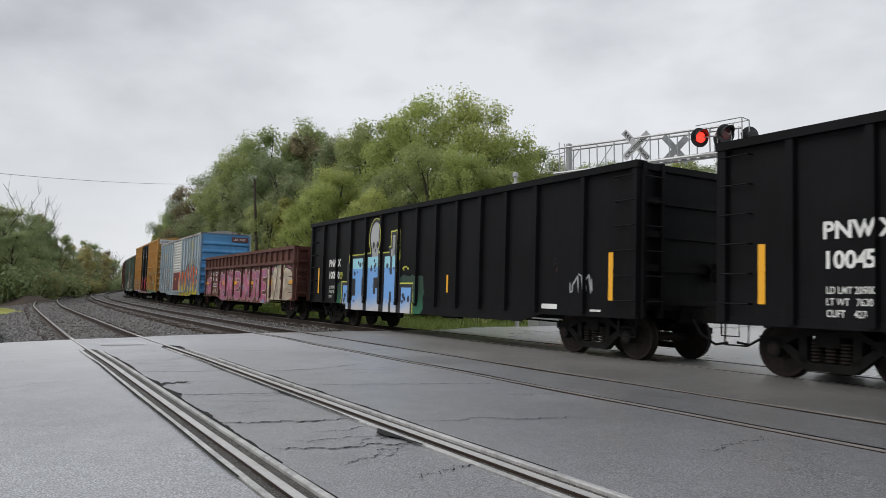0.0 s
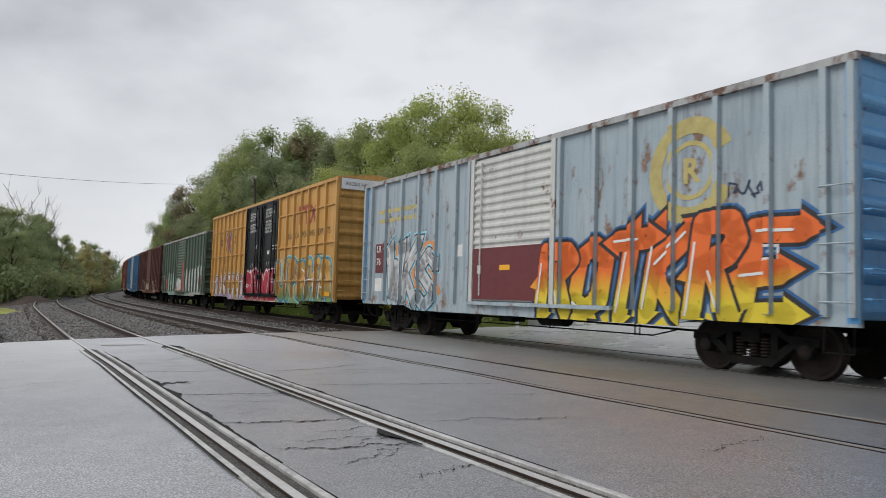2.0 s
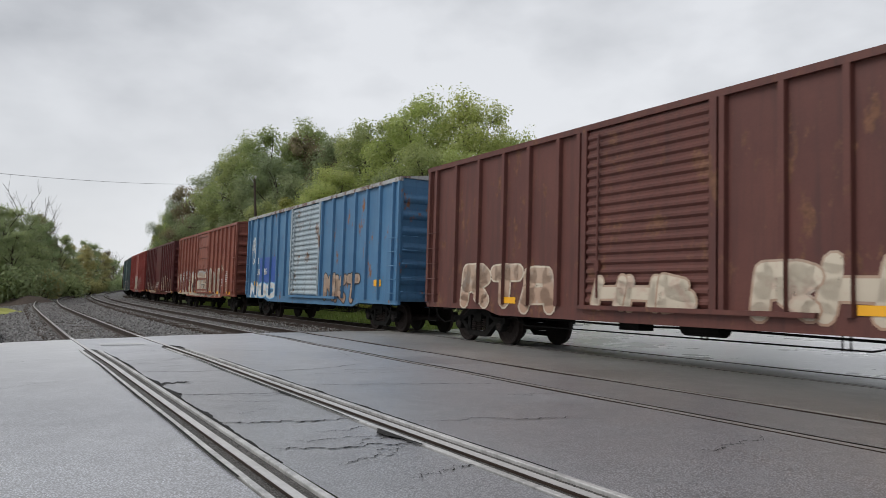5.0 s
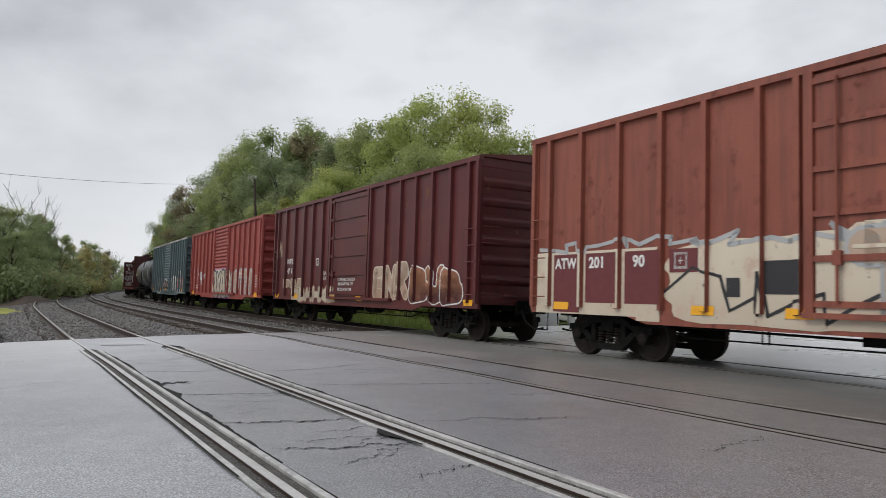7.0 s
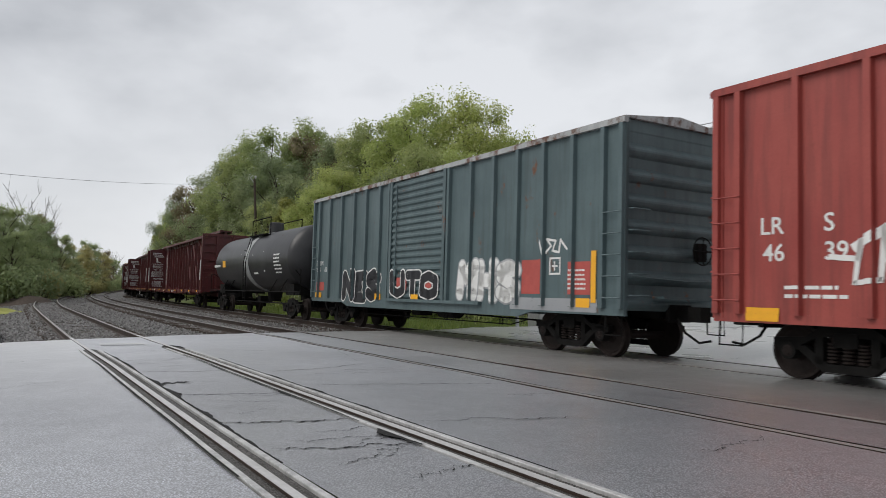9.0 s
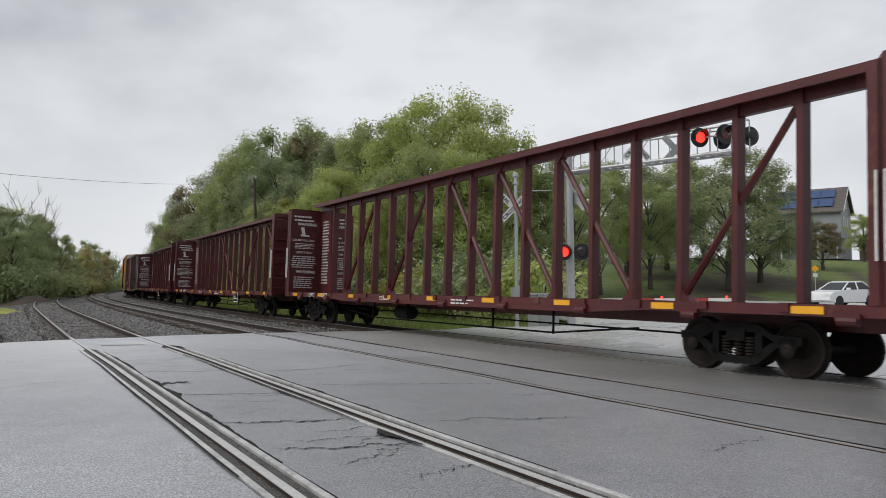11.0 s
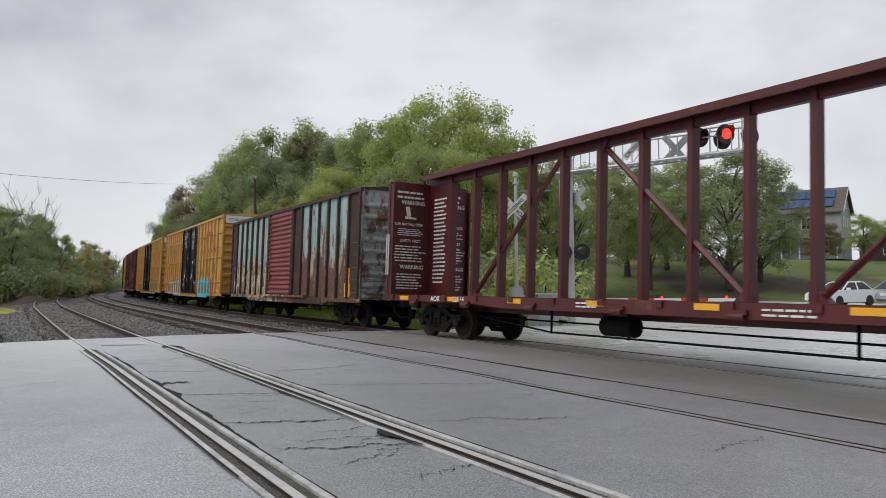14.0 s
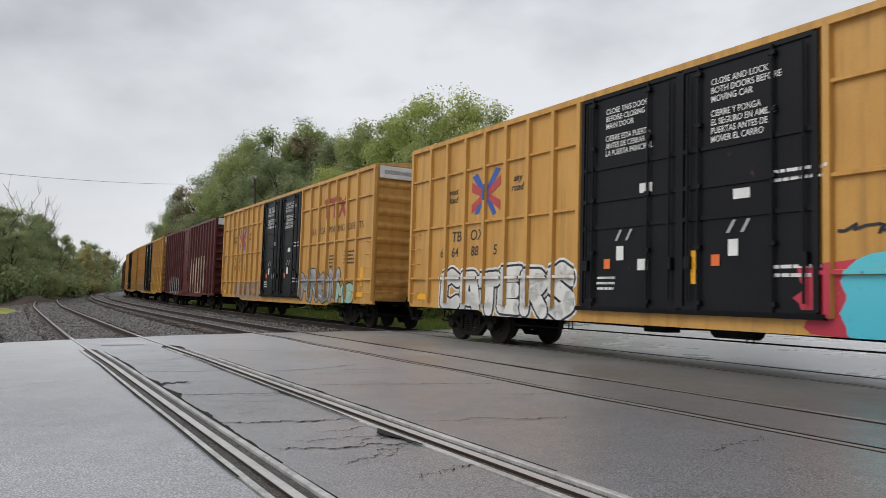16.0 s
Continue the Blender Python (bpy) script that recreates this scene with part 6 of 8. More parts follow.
    # lock rods, stickers and zigzag marks on the doors
    for rx in (-1.9, -0.5, 0.6, 1.95):
        for sy in (-1, 1):
            rod = part("lock_rod", Shape().tube([(rx, sy * 1.535, 0.95), (rx, sy * 1.535, 4.98)], 0.024, 6), M["blackdoor"], car)
            for z in (1.1, 2.0, 3.0, 4.0, 4.85):
                part("rod_bracket", Shape().box(rx - 0.06, rx + 0.06, *sorted((sy * 1.48, sy * 1.56)), z - 0.035, z + 0.035), M["blackdoor"], rod)
    for px, pz in ((-1.52, 1.78), (0.92, 1.78)):
        mark(car, rb, y, rect(px - 0.08, px + 0.08, pz - 0.09, pz + 0.09), M["orange_sticker"], "sticker", "orange square sticker", 0.01)
        mark(car, rb, y, rect(px + 0.24, px + 0.42, pz + 0.06, pz + 0.32), M["white"], "sticker", "white paper notice", 0.01)
        mark(car, rb, y, [[(px + 0.2 + 0.13 * i, pz + 0.42 + 0.1 * (i % 2)), (px + 0.26 + 0.13 * i, pz + 0.42 + 0.1 * (i % 2)), (px + 0.38 + 0.13 * i, pz + 0.62 - 0.1 * (i % 2)), (px + 0.32 + 0.13 * i, pz + 0.62 - 0.1 * (i % 2))] for i in range(3)], M["galv"], "chalk_mark", "pale zigzag mark", 0.01)
    mark(car, rb, y, rect(0.44, 0.54, 1.4, 1.95), M["reflector"], "reflector", "amber reflector strip", 0.01)
    data_block(car, rb, y, 5.6, 1.9, rnd, "ink", 0.7, 0.6, 5)
    data_block(car, rb, y, 7.0, 2.1, rnd, "ink", 0.9, 0.5, 4)
    strips_on(car, rb, y, L, (-8.6, 8.3), 1.0, 0.6, 0.16)
    mark(car, rb, y, rect(8.35, 8.55, 1.35, 1.95), M["reflector"], "reflector", "amber reflector strip", 0.012)
    return car, rb, y, L


def block_piece(car, rb, y):
    """Pale blue block letters with a lime contour, a grey bony head above them and green sprayed behind."""
    rnd = random.Random(5)
    g = mark(car, rb, y, blob(-5.75, -4.5, 0.5, 1.55, rnd, 40, 0.08) + blob(-1.3, 0.35, 0.5, 1.7, rnd, 40, 0.08), P["forest"], "graffiti", "green sprayed fade behind block letters", 0.003)
    shapes = [(-5.2, -4.72, 0.6, 1.38), (-4.45, -3.55, 0.6, 2.24), (-3.3, -2.42, 0.6, 2.26), (-2.12, -1.27, 0.6, 2.24), (-1.0, -0.42, 0.6, 1.32)]
    skull = disc(-2.78, 2.86, 0.36, 0.46) + rect(-3.02, -2.55, 2.26, 2.6)
    bony = rect(-1.62, -1.3, 2.24, 2.85) + rect(-1.72, -1.5, 2.24, 2.45)
    grown = lambda e: [q for x0, x1, z0, z1 in shapes for q in rect(x0 - e, x1 + e, z0 - e, z1 + e)] + disc(-2.78, 2.86, 0.36 + e, 0.46 + e) + rect(-3.02 - e, -2.55 + e, 2.26, 2.6) + rect(-1.62 - e, -1.3 + e, 2.2, 2.85 + e) + rect(-1.85, -1.5, 2.2, 2.4 + e) + rect(-4.5, -1.25, 2.0, 2.24 + e)
    lay = lambda nm, polys, m, step, label="": part(nm, facing_mesh(drape(polys, rb, y, step), nm, m), m, g, label)
    lay("graffiti_contour", grown(0.14), P["lime"], 0.005, "lime contour line")
    lay("graffiti_shadow", grown(0.10) + rect(-4.9, -1.1, 0.6, 2.1), P["black"], 0.007)
    lay("graffiti_fill", [q for x0, x1, z0, z1 in shapes for q in rect(x0, x1, z0, z1)], P["ice"], 0.009, "pale blue block fill")
    lay("graffiti_top", [q for x0, x1, z0, z1 in shapes[1:4] for q in rect(x0, x1, z1 - 0.33, z1)], P["seafoam"], 0.011)
    lay("graffiti_counter", rect(-4.45, -4.2, 1.05, 1.6) + rect(-3.72, -3.55, 1.05, 1.6) + rect(-2.75, -2.42, 1.3, 1.62) + rect(-2.86, -2.7, 1.12, 1.62) + rect(-1.75, -1.62, 1.7, 2.24) + rect(-1.75, -1.62, 0.6, 1.2), P["black"], 0.013)
    lay("graffiti_figure", skull + bony, P["grey"], 0.010, "grey painted bony shapes")
    lay("graffiti_hollow", disc(-2.92, 2.62, 0.08, 0.1) + disc(-2.64, 2.62, 0.08, 0.1) + disc(-2.78, 2.44, 0.03, 0.06) + [r for k in range(5) for r in rect(-3.0 + 0.1 * k, -2.985 + 0.1 * k, 2.27, 2.36)] + [r for k in range(3) for r in rect(-1.58 + 0.09 * k, -1.565 + 0.09 * k, 2.3, 2.8)], P["black"], 0.012)
    dots = []
    for x0, x1, z0, z1 in shapes:
        for _ in range(6):
            r = rnd.uniform(0.025, 0.08)
            dots += disc(rnd.uniform(x0 + 0.08, x1 - 0.08), rnd.choice((rnd.uniform(0.75, 1.1), z1 - rnd.uniform(0.1, 0.5))), r, r, 12)
    lay("graffiti_dots", dots, P["navy"], 0.015)
    lay("graffiti_emblem", ring(-5.4, 1.72, 0.085, 0.115) + rect(-5.45, -5.35, 1.74, 1.765) + rect(-5.41, -5.39, 1.64, 1.76), P["lime"], 0.009)


def build_train():
    rnd = random.Random(12)
    # black gondolas
    for u0, u1, num in ((-13.6, 2.85, "10045"), (4.5, 20.9, "100460")):
        car, rb, y, L = open_top_car("black_gondola", "black high-sided steel gondola with white stencils" if num == "10045" else "black high-sided steel gondola with blue graffiti", u0, u1, 3.64, "black", 15, 1.6)
        mark(car, rb, y, text_polys("PNWX", -6.5, 2.03, 0.24, 0.03, 1.0) + text_polys(num, -6.5, 1.62, 0.24, 0.03, 0.95), M["white"], "lettering", "white reporting marks")
        mark(car, rb, y, [q for k, words in enumerate(("LD LMT 209500", "LT WT   76700", "CUFT    4274")) for q in text_polys(words, -6.45, 1.27 - 0.16 * k, 0.1, 0.015, 0.78)], M["white"], "lettering", "small white load stencils")
        for sx in (-1, 1):
            mark(car, rb, y, rect(sx * 7.45 - 0.06, sx * 7.45 + 0.06, 1.1, 2.0), M["reflector"], "reflector", "upright amber reflector strip", 0.012)
        mark(car, rb, y, rect(1.5, 1.58, 1.2, 1.65), M["reflector"], "reflector", "upright amber reflector strip", 0.012)
        mark(car, rb, y, rect(5.4, 5.9, 0.9, 1.0) + rect(6.9, 7.2, 0.88, 0.92), M["white"], "lettering", "white jack stencil")
        if num == "100460":
            block_piece(car, rb, y)
            tag_marks(car, rb, y, -0.95, -0.55, 1.75, 1.95, P["lime"], 6, 3, 0.03)
            tag_marks(car, rb, y, 6.3, 6.95, 1.2, 1.65, P["grey"], 4, 5, 0.03)
    # low oxide gondola
    car, rb, y, L = open_top_car("rusty_gondola", "rusty oxide-red gondola with raised sides and pink graffiti", 22.6, 38.3, 2.94, "rustgon", 11, 1.7, False)
    mark(car, rb, y, text_polys("AM", -6.3, 1.9, 0.2, 0.02) + text_polys("GX", -5.55, 1.9, 0.2, 0.02) + text_polys("29", -6.25, 1.62, 0.2, 0.02) + text_polys("66", -5.5, 1.62, 0.2, 0.02), M["white"], "lettering", "white reporting marks")
    data_block(car, rb, y, -6.2, 1.3, rnd, "white", 1.1, 0.25, 2)
    lettering_piece(car, rb, y, -4.9, 4.0, 0.62, 2.12, "HENCESNOTE", P["pink"], P["cream"], None, None, 21, 0.38, 0.032, 0.0, 0.3, label="pink and cream graffiti lettering")
    mark(car, rb, y, blob(4.0, 7.7, 0.62, 2.24, random.Random(9), 50, 0.12), P["pink"], "graffiti_patch", "pink sprayed cloud", 0.003)
    lettering_piece(car, rb, y, 4.15, 7.5, 0.64, 2.2, "WEB", P["cream"], P["umber"], None, None, 24, 0.46, 0.07, spots=P["orange"], label="cream graffiti lettering with dark outline")
    lettering_piece(car, rb, y, -7.6, -6.5, 0.9, 1.85, "AR", P["pink"], P["cream"], None, None, 22, 0.4, 0.03)
    tag_marks(car, rb, y, -6.3, -5.2, 0.9, 1.3, P["cream"], 23)
    strips_on(car, rb, y, L, (-7.4, -3.6, -1.2, 1.7, 4.6, 7.3), 1.42, 0.45, 0.16)
    # pale blue boxcar
    car, rb, y, L = boxcar("b", "faded pale-blue boxcar with bright blue ends and flame graffiti", 40.0, 55.7, 4.52, "paleblue", "blueend", "whitedoor", (6, 6))
    mark(car, rb, y, rect(-1.4, 1.4, 1.05, 2.25), M["marpanel"], "door_panel", "maroon lower door", 0.012)
    lettering_piece(car, rb, y, 1.15, 6.95, 0.66, 2.5, "ROTKRE", P["flame"], P["black"], P["royal"], P["white"], 31, 0.40, 0.06, 0.04, 1.1, 0.3, label="orange and yellow flame graffiti lettering")
    mark(car, rb, y, blob(0.9, 7.3, 0.62, 0.98, random.Random(3), 70, 0.2), P["flame"], "graffiti_base", "yellow sprayed base under the letters", 0.004)
    tag_marks(car, rb, y, 5.75, 6.4, 2.55, 3.0, P["navy"], 36, 5, 0.03)
    mark(car, rb, y, blob(-6.3, -3.0, 0.68, 2.75, random.Random(4), 50, 0.16), P["orange"], "graffiti_patch", "orange sprayed cloud", 0.003)
    lettering_piece(car, rb, y, -6.15, -3.35, 0.66, 2.65, "WKS", P["chrome"], P["navy"], P["seafoam"], P["white"], 33, 0.40, 0.04, 0.05, 0.8, 0.2, inner=P["grey"], label="silver-blue graffiti lettering")
    mark(car, rb, y, ring(5.0, 3.3, 0.62, 0.9, 25, 335) + ring(5.0, 3.3, 0.42, 0.5) + text_polys("R", 4.83, 3.1, 0.42, 0.03), M["faded_yellow"], "graffiti_ring", "faded yellow ringed emblem", 0.006)
    mark(car, rb, y, bars(-6.9, 3.25, 3.1, 0.55, 2, random.Random(39)), M["faded_yellow"], "lettering", "faded yellow lettering bars", 0.006)
    mark(car, rb, y, rect(-7.0, -5.9, 1.75, 2.63), M["marpanel"], "number_panel", "maroon number panel", 0.005)
    mark(car, rb, y, text_polys("LR", -6.9, 2.38, 0.2, 0.02) + text_polys("S", -6.2, 2.38, 0.2, 0.02) + text_polys("76", -6.9, 2.0, 0.2, 0.02) + text_polys("95", -6.22, 2.0, 0.2, 0.02), M["white"], "lettering", "white reporting marks", 0.02)
    tag_marks(car, rb, y, -0.8, 0.9, 1.3, 1.7, P["white"], 35)
    mark(car, rb, y, rect(-7.0, -6.5, 1.2, 1.6) + rect(-2.3, -2.05, 2.1, 2.4), M["white"], "notice", "white notice")
    framed_plate(car, rb, y, 6.2, 1.55, 0.44)
    tag_marks(car, rb, y, -0.9, 0.2, 1.9, 2.15, P["cream"], 41, 6, 0.03)
    tag_marks(car, rb, y, 0.3, 1.2, 1.65, 1.85, P["white"], 42, 7, 0.025)
    strips_on(car, rb, y, L, (-0.1,), 1.72, 0.4, 0.12)
    sh = Shape().box(L / 2 - 0.03, L / 2 + 0.006, 0.35, 1.3, 4.08, 4.36)
    pl = part("end_number_plate", sh, M["marpanel"], car, "maroon number panel on the end")
    q = Shape()
    for poly in text_polys("LRS 7695", 0.42, 4.15, 0.14, 0.015):
        q.add([(L / 2 + 0.012, a, b) for a, b in poly], [tuple(range(len(poly)))])
    part("end_lettering", facing_mesh(q, "end_lettering", M["white"]), M["white"], pl)
    # yellow slogan car
    car, rb, y, L = slogan_car(57.9, 76.2, "675041", 1)
    lettering_piece(car, rb, y, -8.3, -2.4, 0.66, 1.95, "RUSNEFIK", P["lilac"], P["plum"], P["mint"], P["white"], 41, 0.44, 0.065, 0.06, 0.4, spots=P["pink"], label="lilac and white graffiti lettering")
    mark(car, rb, y, rect(-7.2, -6.6, 1.3, 1.68) + rect(-4.95, -4.2, 1.25, 1.65) + rect(-3.95, -3.3, 1.25, 1.65) + rect(-5.8, -5.2, 1.25, 1.65), M["yellow"], "data_panel", "yellow stencil panel left clear of paint", 0.022)
    lettering_piece(car, rb, y, -2.35, 2.55, 0.66, 2.1, "CONE", P["crimson"], P["white"], P["plum"], None, 43, 0.50, 0.045, 0.06, label="crimson graffiti lettering with white edge")
    lettering_piece(car, rb, y, 2.6, 8.7, 0.68, 2.5, "UPSHA", P["sunset"], P["petrol"], P["seafoam"], P["white"], 45, 0.42, 0.09, 0.05, cloud=P["sunset"], label="orange and green graffiti with blue outline")
    # green boxcar
    car, rb, y, L = boxcar("b", "dull green boxcar with louvred door and white graffiti", 78.0, 93.9, 4.5, "green", posts=(6, 6))
    lettering_piece(car, rb, y, 1.75, 6.6, 0.68, 2.45, "BEBK", P["whitegreen"], P["grey"], P["white"], None, 51, 0.40, 0.05, 0.035, label="white graffiti lettering with grey facets")
    lettering_piece(car, rb, y, -5.2, -2.2, 0.68, 2.2, "MAL", P["mint"], P["black"], P["silver"], P["white"], 52, 0.36, 0.05, 0.06, 0.5, cloud=P["seafoam"], label="mint and pale blue graffiti lettering")
    mark(car, rb, y, rect(-1.5, -0.1, 0.98, 1.72) + rect(0.9, 1.6, 0.98, 2.9), M["redpanel"], "stencil_panel", "red painted-over panel", 0.003)
    lettering_piece(car, rb, y, -1.2, 0.7, 1.0, 1.85, "NRB", P["white"], P["grey"], None, None, 53, 0.36, 0.02)
    mark(car, rb, y, rect(5.6, 6.6, 0.75, 1.9) + rect(-6.6, -5.6, 1.1, 1.9), M["redpanel"], "stencil_panel", "red stencil panel", 0.005)
    data_block(car, rb, y, 5.75, 1.2, rnd, "white", 0.6, 0.5, 5)
    framed_plate(car, rb, y, 6.75, 1.75)
    tag_marks(car, rb, y, 6.6, 7.5, 2.6, 3.1, P["grey"], 55)
    strips_on(car, rb, y, L, (7.5,), 1.1, 0.12, 0.9)
    data_block(car, rb, y, -7.3, 1.8, rnd, "white", 0.7, 0.4, 2)
    # brown boxcar
    car, rb, y, L = boxcar("b", "weathered red-brown boxcar with louvred door", 95.4, 110.9, 4.5, "brown", posts=(6, 6), roof="same")
    lettering_piece(car, rb, y, -6, -2.4, 0.8, 1.9, "RTA", P["tan"], P["cream"], None, None, 61, 0.38, 0.04)
    lettering_piece(car, rb, y, -1.2, 1.2, 0.9, 1.6, "HHB", P["cream"], P["tan"], None, None, 62, 0.38, 0.04)
    lettering_piece(car, rb, y, 2.2, 5.4, 0.8, 1.8, "RHS", P["cream"], P["tan"], None, None, 63, 0.38, 0.04)
    strips_on(car, rb, y, L, (-4, 4), 0.98)
    # blue boxcar
    car, rb, y, L = boxcar("b", "blue boxcar with pale louvred door and rust streaks", 112.5, 128.2, 4.5, "blue", door="paleblue", posts=(6, 6), roof="roofgrey")
    mark(car, rb, y, rect(-5.9, -3.6, 1.5, 2.6), M["logo_blue"], "number_panel", "dark blue number panel", 0.005)
    mark(car, rb, y, text_polys("LR", -7.0, 2.35, 0.26, 0.02) + text_polys("S", -6.2, 2.35, 0.26, 0.02) + text_polys("36", -6.2, 1.85, 0.26, 0.02) + text_polys("86", -5.2, 1.85, 0.28, 0.02), M["white"], "lettering", "white reporting marks", 0.02)
    lettering_piece(car, rb, y, -7.3, -3.5, 0.8, 1.55, "NSO", P["white"], P["sky"], None, None, 71, 0.38, 0.04)
    lettering_piece(car, rb, y, 2.0, 5.0, 0.8, 1.8, "MKT", P["tan"], P["black"], None, None, 72, 0.38, 0.04)
    tag_marks(car, rb, y, -7.2, -6.6, 2.5, 3.6, P["silver"], 74)
    strips_on(car, rb, y, L, (-6.4, 6.4), 1.35, 0.5, 0.2)
    # orange-red boxcar
    car, rb, y, L = boxcar("b", "orange-red oxide boxcar with panelled door and cream graffiti", 130.2, 146.0, 4.5, "orange", posts=(6, 6), door_kind="panel", roof="same")
    mark(car, rb, y, blob(-4.3, 1.4, 0.72, 2.15, random.Random(8), 60, 0.06), P["cream"], "graffiti_patch", "cream paint patch with ragged top", 0.005)
    mark(car, rb, y, rect(-7.7, -4.3, 0.75, 2.05), P["cream"], "graffiti_patch", "cream paint patch", 0.005)
    for x0, x1 in ((-7.15, -6.35), (-6.2, -5.3), (-5.15, -4.25)):
        mark(car, rb, y, rect(x0, x1, 1.05 if x0 > -7 else 0.85, 2.0), M["marpanel"], "number_panel", "maroon number panel", 0.009)
    mark(car, rb, y, text_polys("ATW", -7.1, 1.72, 0.21, 0.03, 0.95) + text_polys("201", -6.1, 1.72, 0.21, 0.03, 1.0) + text_polys("90", -4.95, 1.72, 0.21, 0.03, 1.0), M["white"], "lettering", "white reporting marks", 0.014)
    data_block(car, rb, y, -7.05, 1.3, rnd, "white", 0.5, 0.25, 2)
    tag_marks(car, rb, y, -7.6, 1.3, 2.0, 2.25, P["grey"], 81, 14, 0.07, "dark ragged graffiti edge")
    tag_marks(car, rb, y, -4.2, 1.0, 0.85, 1.7, P["black"], 82, 6, 0.05)
    mark(car, rb, y, rect(-4.1, -3.5, 1.6, 2.0), M["marpanel"], "stencil_panel", "maroon stencil panel", 0.009)
    framed_plate(car, rb, y, -4.0, 1.66, 0.28)
    mark(car, rb, y, rect(-2.95, -2.7, 1.2, 1.5) + rect(-2.3, -1.5, 1.25, 1.75), P["black"], "graffiti_patch", "black painted-out block", 0.01)
    lettering_piece(car, rb, y, -1.0, 4.6, 0.78, 2.2, "THBA", P["tan"], P["grey"], P["cream"], P["cream"], 85, 0.40, 0.06, 0.05, label="faded tan and grey graffiti lettering")
    mark(car, rb, y, ribbon([(4.6, 2.0), (4.75, 2.45), (4.85, 2.05), (4.95, 2.4), (5.05, 2.1), (5.25, 2.35)], 0.05, random.Random(1)), P["cream"], "graffiti_tag", "cream scrawled tag", 0.01)
    framed_plate(car, rb, y, 4.65, 1.35)
    data_block(car, rb, y, 5.6, 1.55, rnd, "white", 0.55, 0.6, 6)
    mark(car, rb, y, text_polys("LETS", 5.6, 1.3, 0.2, 0.0, 0.8, 0.15) + text_polys("HOTEL", 5.62, 1.05, 0.2, 0.0, 0.8, 0.15), P["cream"], "graffiti_tag", "cream hand-lettered words", 0.01)
    strips_on(car, rb, y, L, (-6.9, -3.4, -1.7, 2.2, 4.0, 6.6), 0.9, 0.45, 0.15)
    # dark maroon boxcar
    car, rb, y, L = boxcar("b", "dark maroon boxcar with panelled door and small graffiti", 148.0, 163.7, 4.5, "darkred", posts=(6, 6), door_kind="panel", roof="same")
    mark(car, rb, y, text_polys("WR", -6.22, 2.22, 0.22, 0.02, 0.9) + text_polys("WK", -5.74, 2.22, 0.22, 0.02, 0.85) + text_polys("47", -6.15, 1.85, 0.22, 0.02, 0.9) + text_polys("08", -5.7, 1.85, 0.22, 0.02), M["white"], "lettering", "white reporting marks")
    lettering_piece(car, rb, y, 2.0, 4.2, 0.95, 2.0, "ENR", P["tan"], P["cream"], None, None, 91, 0.38, 0.04)
    lettering_piece(car, rb, y, 4.4, 7.0, 0.85, 1.95, "BUB", P["tanorange"], P["white"], None, None, 92, 0.5, 0.035, label="orange bubble graffiti with white edge")
    lettering_piece(car, rb, y, -6.6, -4.2, 1.3, 1.62, "SBB", P["tan"], P["cream"], None, None, 93, 0.38, 0.04)
    lettering_piece(car, rb, y, -5.5, -1.0, 0.75, 1.35, "OBHHKB", P["cream"], P["tan"], None, None, 94, 0.38, 0.04)
    tag_marks(car, rb, y, -7.4, -6.9, 2.4, 3.2, P["tan"], 95)
    mark(car, rb, y, text_polys("CLOSE AND LOCK DOOR", -0.75, 1.52, 0.1, 0.01, 0.9) + text_polys("BEFORE MOVING CAR", -0.7, 1.38, 0.1, 0.01, 0.9) + text_polys("EXCESS HEIGHT CAR", -0.75, 1.2, 0.1, 0.01, 0.9), M["white"], "lettering", "white door instructions", 0.012)
    mark(car, rb, y, text_polys("FLOOR", -2.27, 1.75, 0.13, 0.01, 0.85) + text_polys("CAP", -2.2, 1.58, 0.13, 0.01, 0.9), M["white"], "lettering", "white stencilled words", 0.012)
    framed_plate(car, rb, y, -3.0, 2.1, 0.26)
    strips_on(car, rb, y, L, (-7.3, -5.0, -1.2, 1.0, 7.4), 0.88, 0.4, 0.15)
    # red boxcar
    car, rb, y, L = boxcar("b", "bright oxide-red boxcar with louvred door and grey graffiti", 165.4, 181.0, 4.5, "red", posts=(6, 6), roof="same")
    mark(car, rb, y, text_polys("LR", -6.95, 2.14, 0.26, 0.01) + text_polys("S", -5.95, 2.14, 0.26, 0.01) + text_polys("46", -6.9, 1.74, 0.26, 0.01) + text_polys("39", -5.95, 1.74, 0.26, 0.01), M["white"], "lettering", "white reporting marks")
    data_block(car, rb, y, -6.6, 1.2, rnd, "white", 1.0, 0.25, 2)
    lettering_piece(car, rb, y, 2.7, 6.0, 1.0, 2.2, "STH", P["salmon"], P["petrol_pale"], P["grey"], P["white"], 101, 0.32, 0.06, 0.05, label="pale block graffiti with teal edge")
    mark(car, rb, y, [[(-1.75, 0.72), (2.0, 0.68), (2.55, 1.2), (2.45, 1.7), (1.75, 2.3), (-1.2, 2.3), (-1.6, 1.9), (-1.2, 1.4)]], P["pink"], "graffiti_edge", "pink sprayed edge", 0.003)
    mark(car, rb, y, [[(-1.6, 0.75), (1.95, 0.74), (2.45, 1.2), (2.36, 1.66), (1.7, 2.22), (-1.15, 2.22), (-1.5, 1.9), (-1.1, 1.4)]], P["cream"], "graffiti_patch", "cream sprayed ground", 0.005)
    lettering_piece(car, rb, y, -1.4, 2.2, 0.74, 2.2, "AXAD", P["cream"], P["navy"], None, None, 102, 0.34, 0.09, label="cream graffiti lettering with dark blue outline")
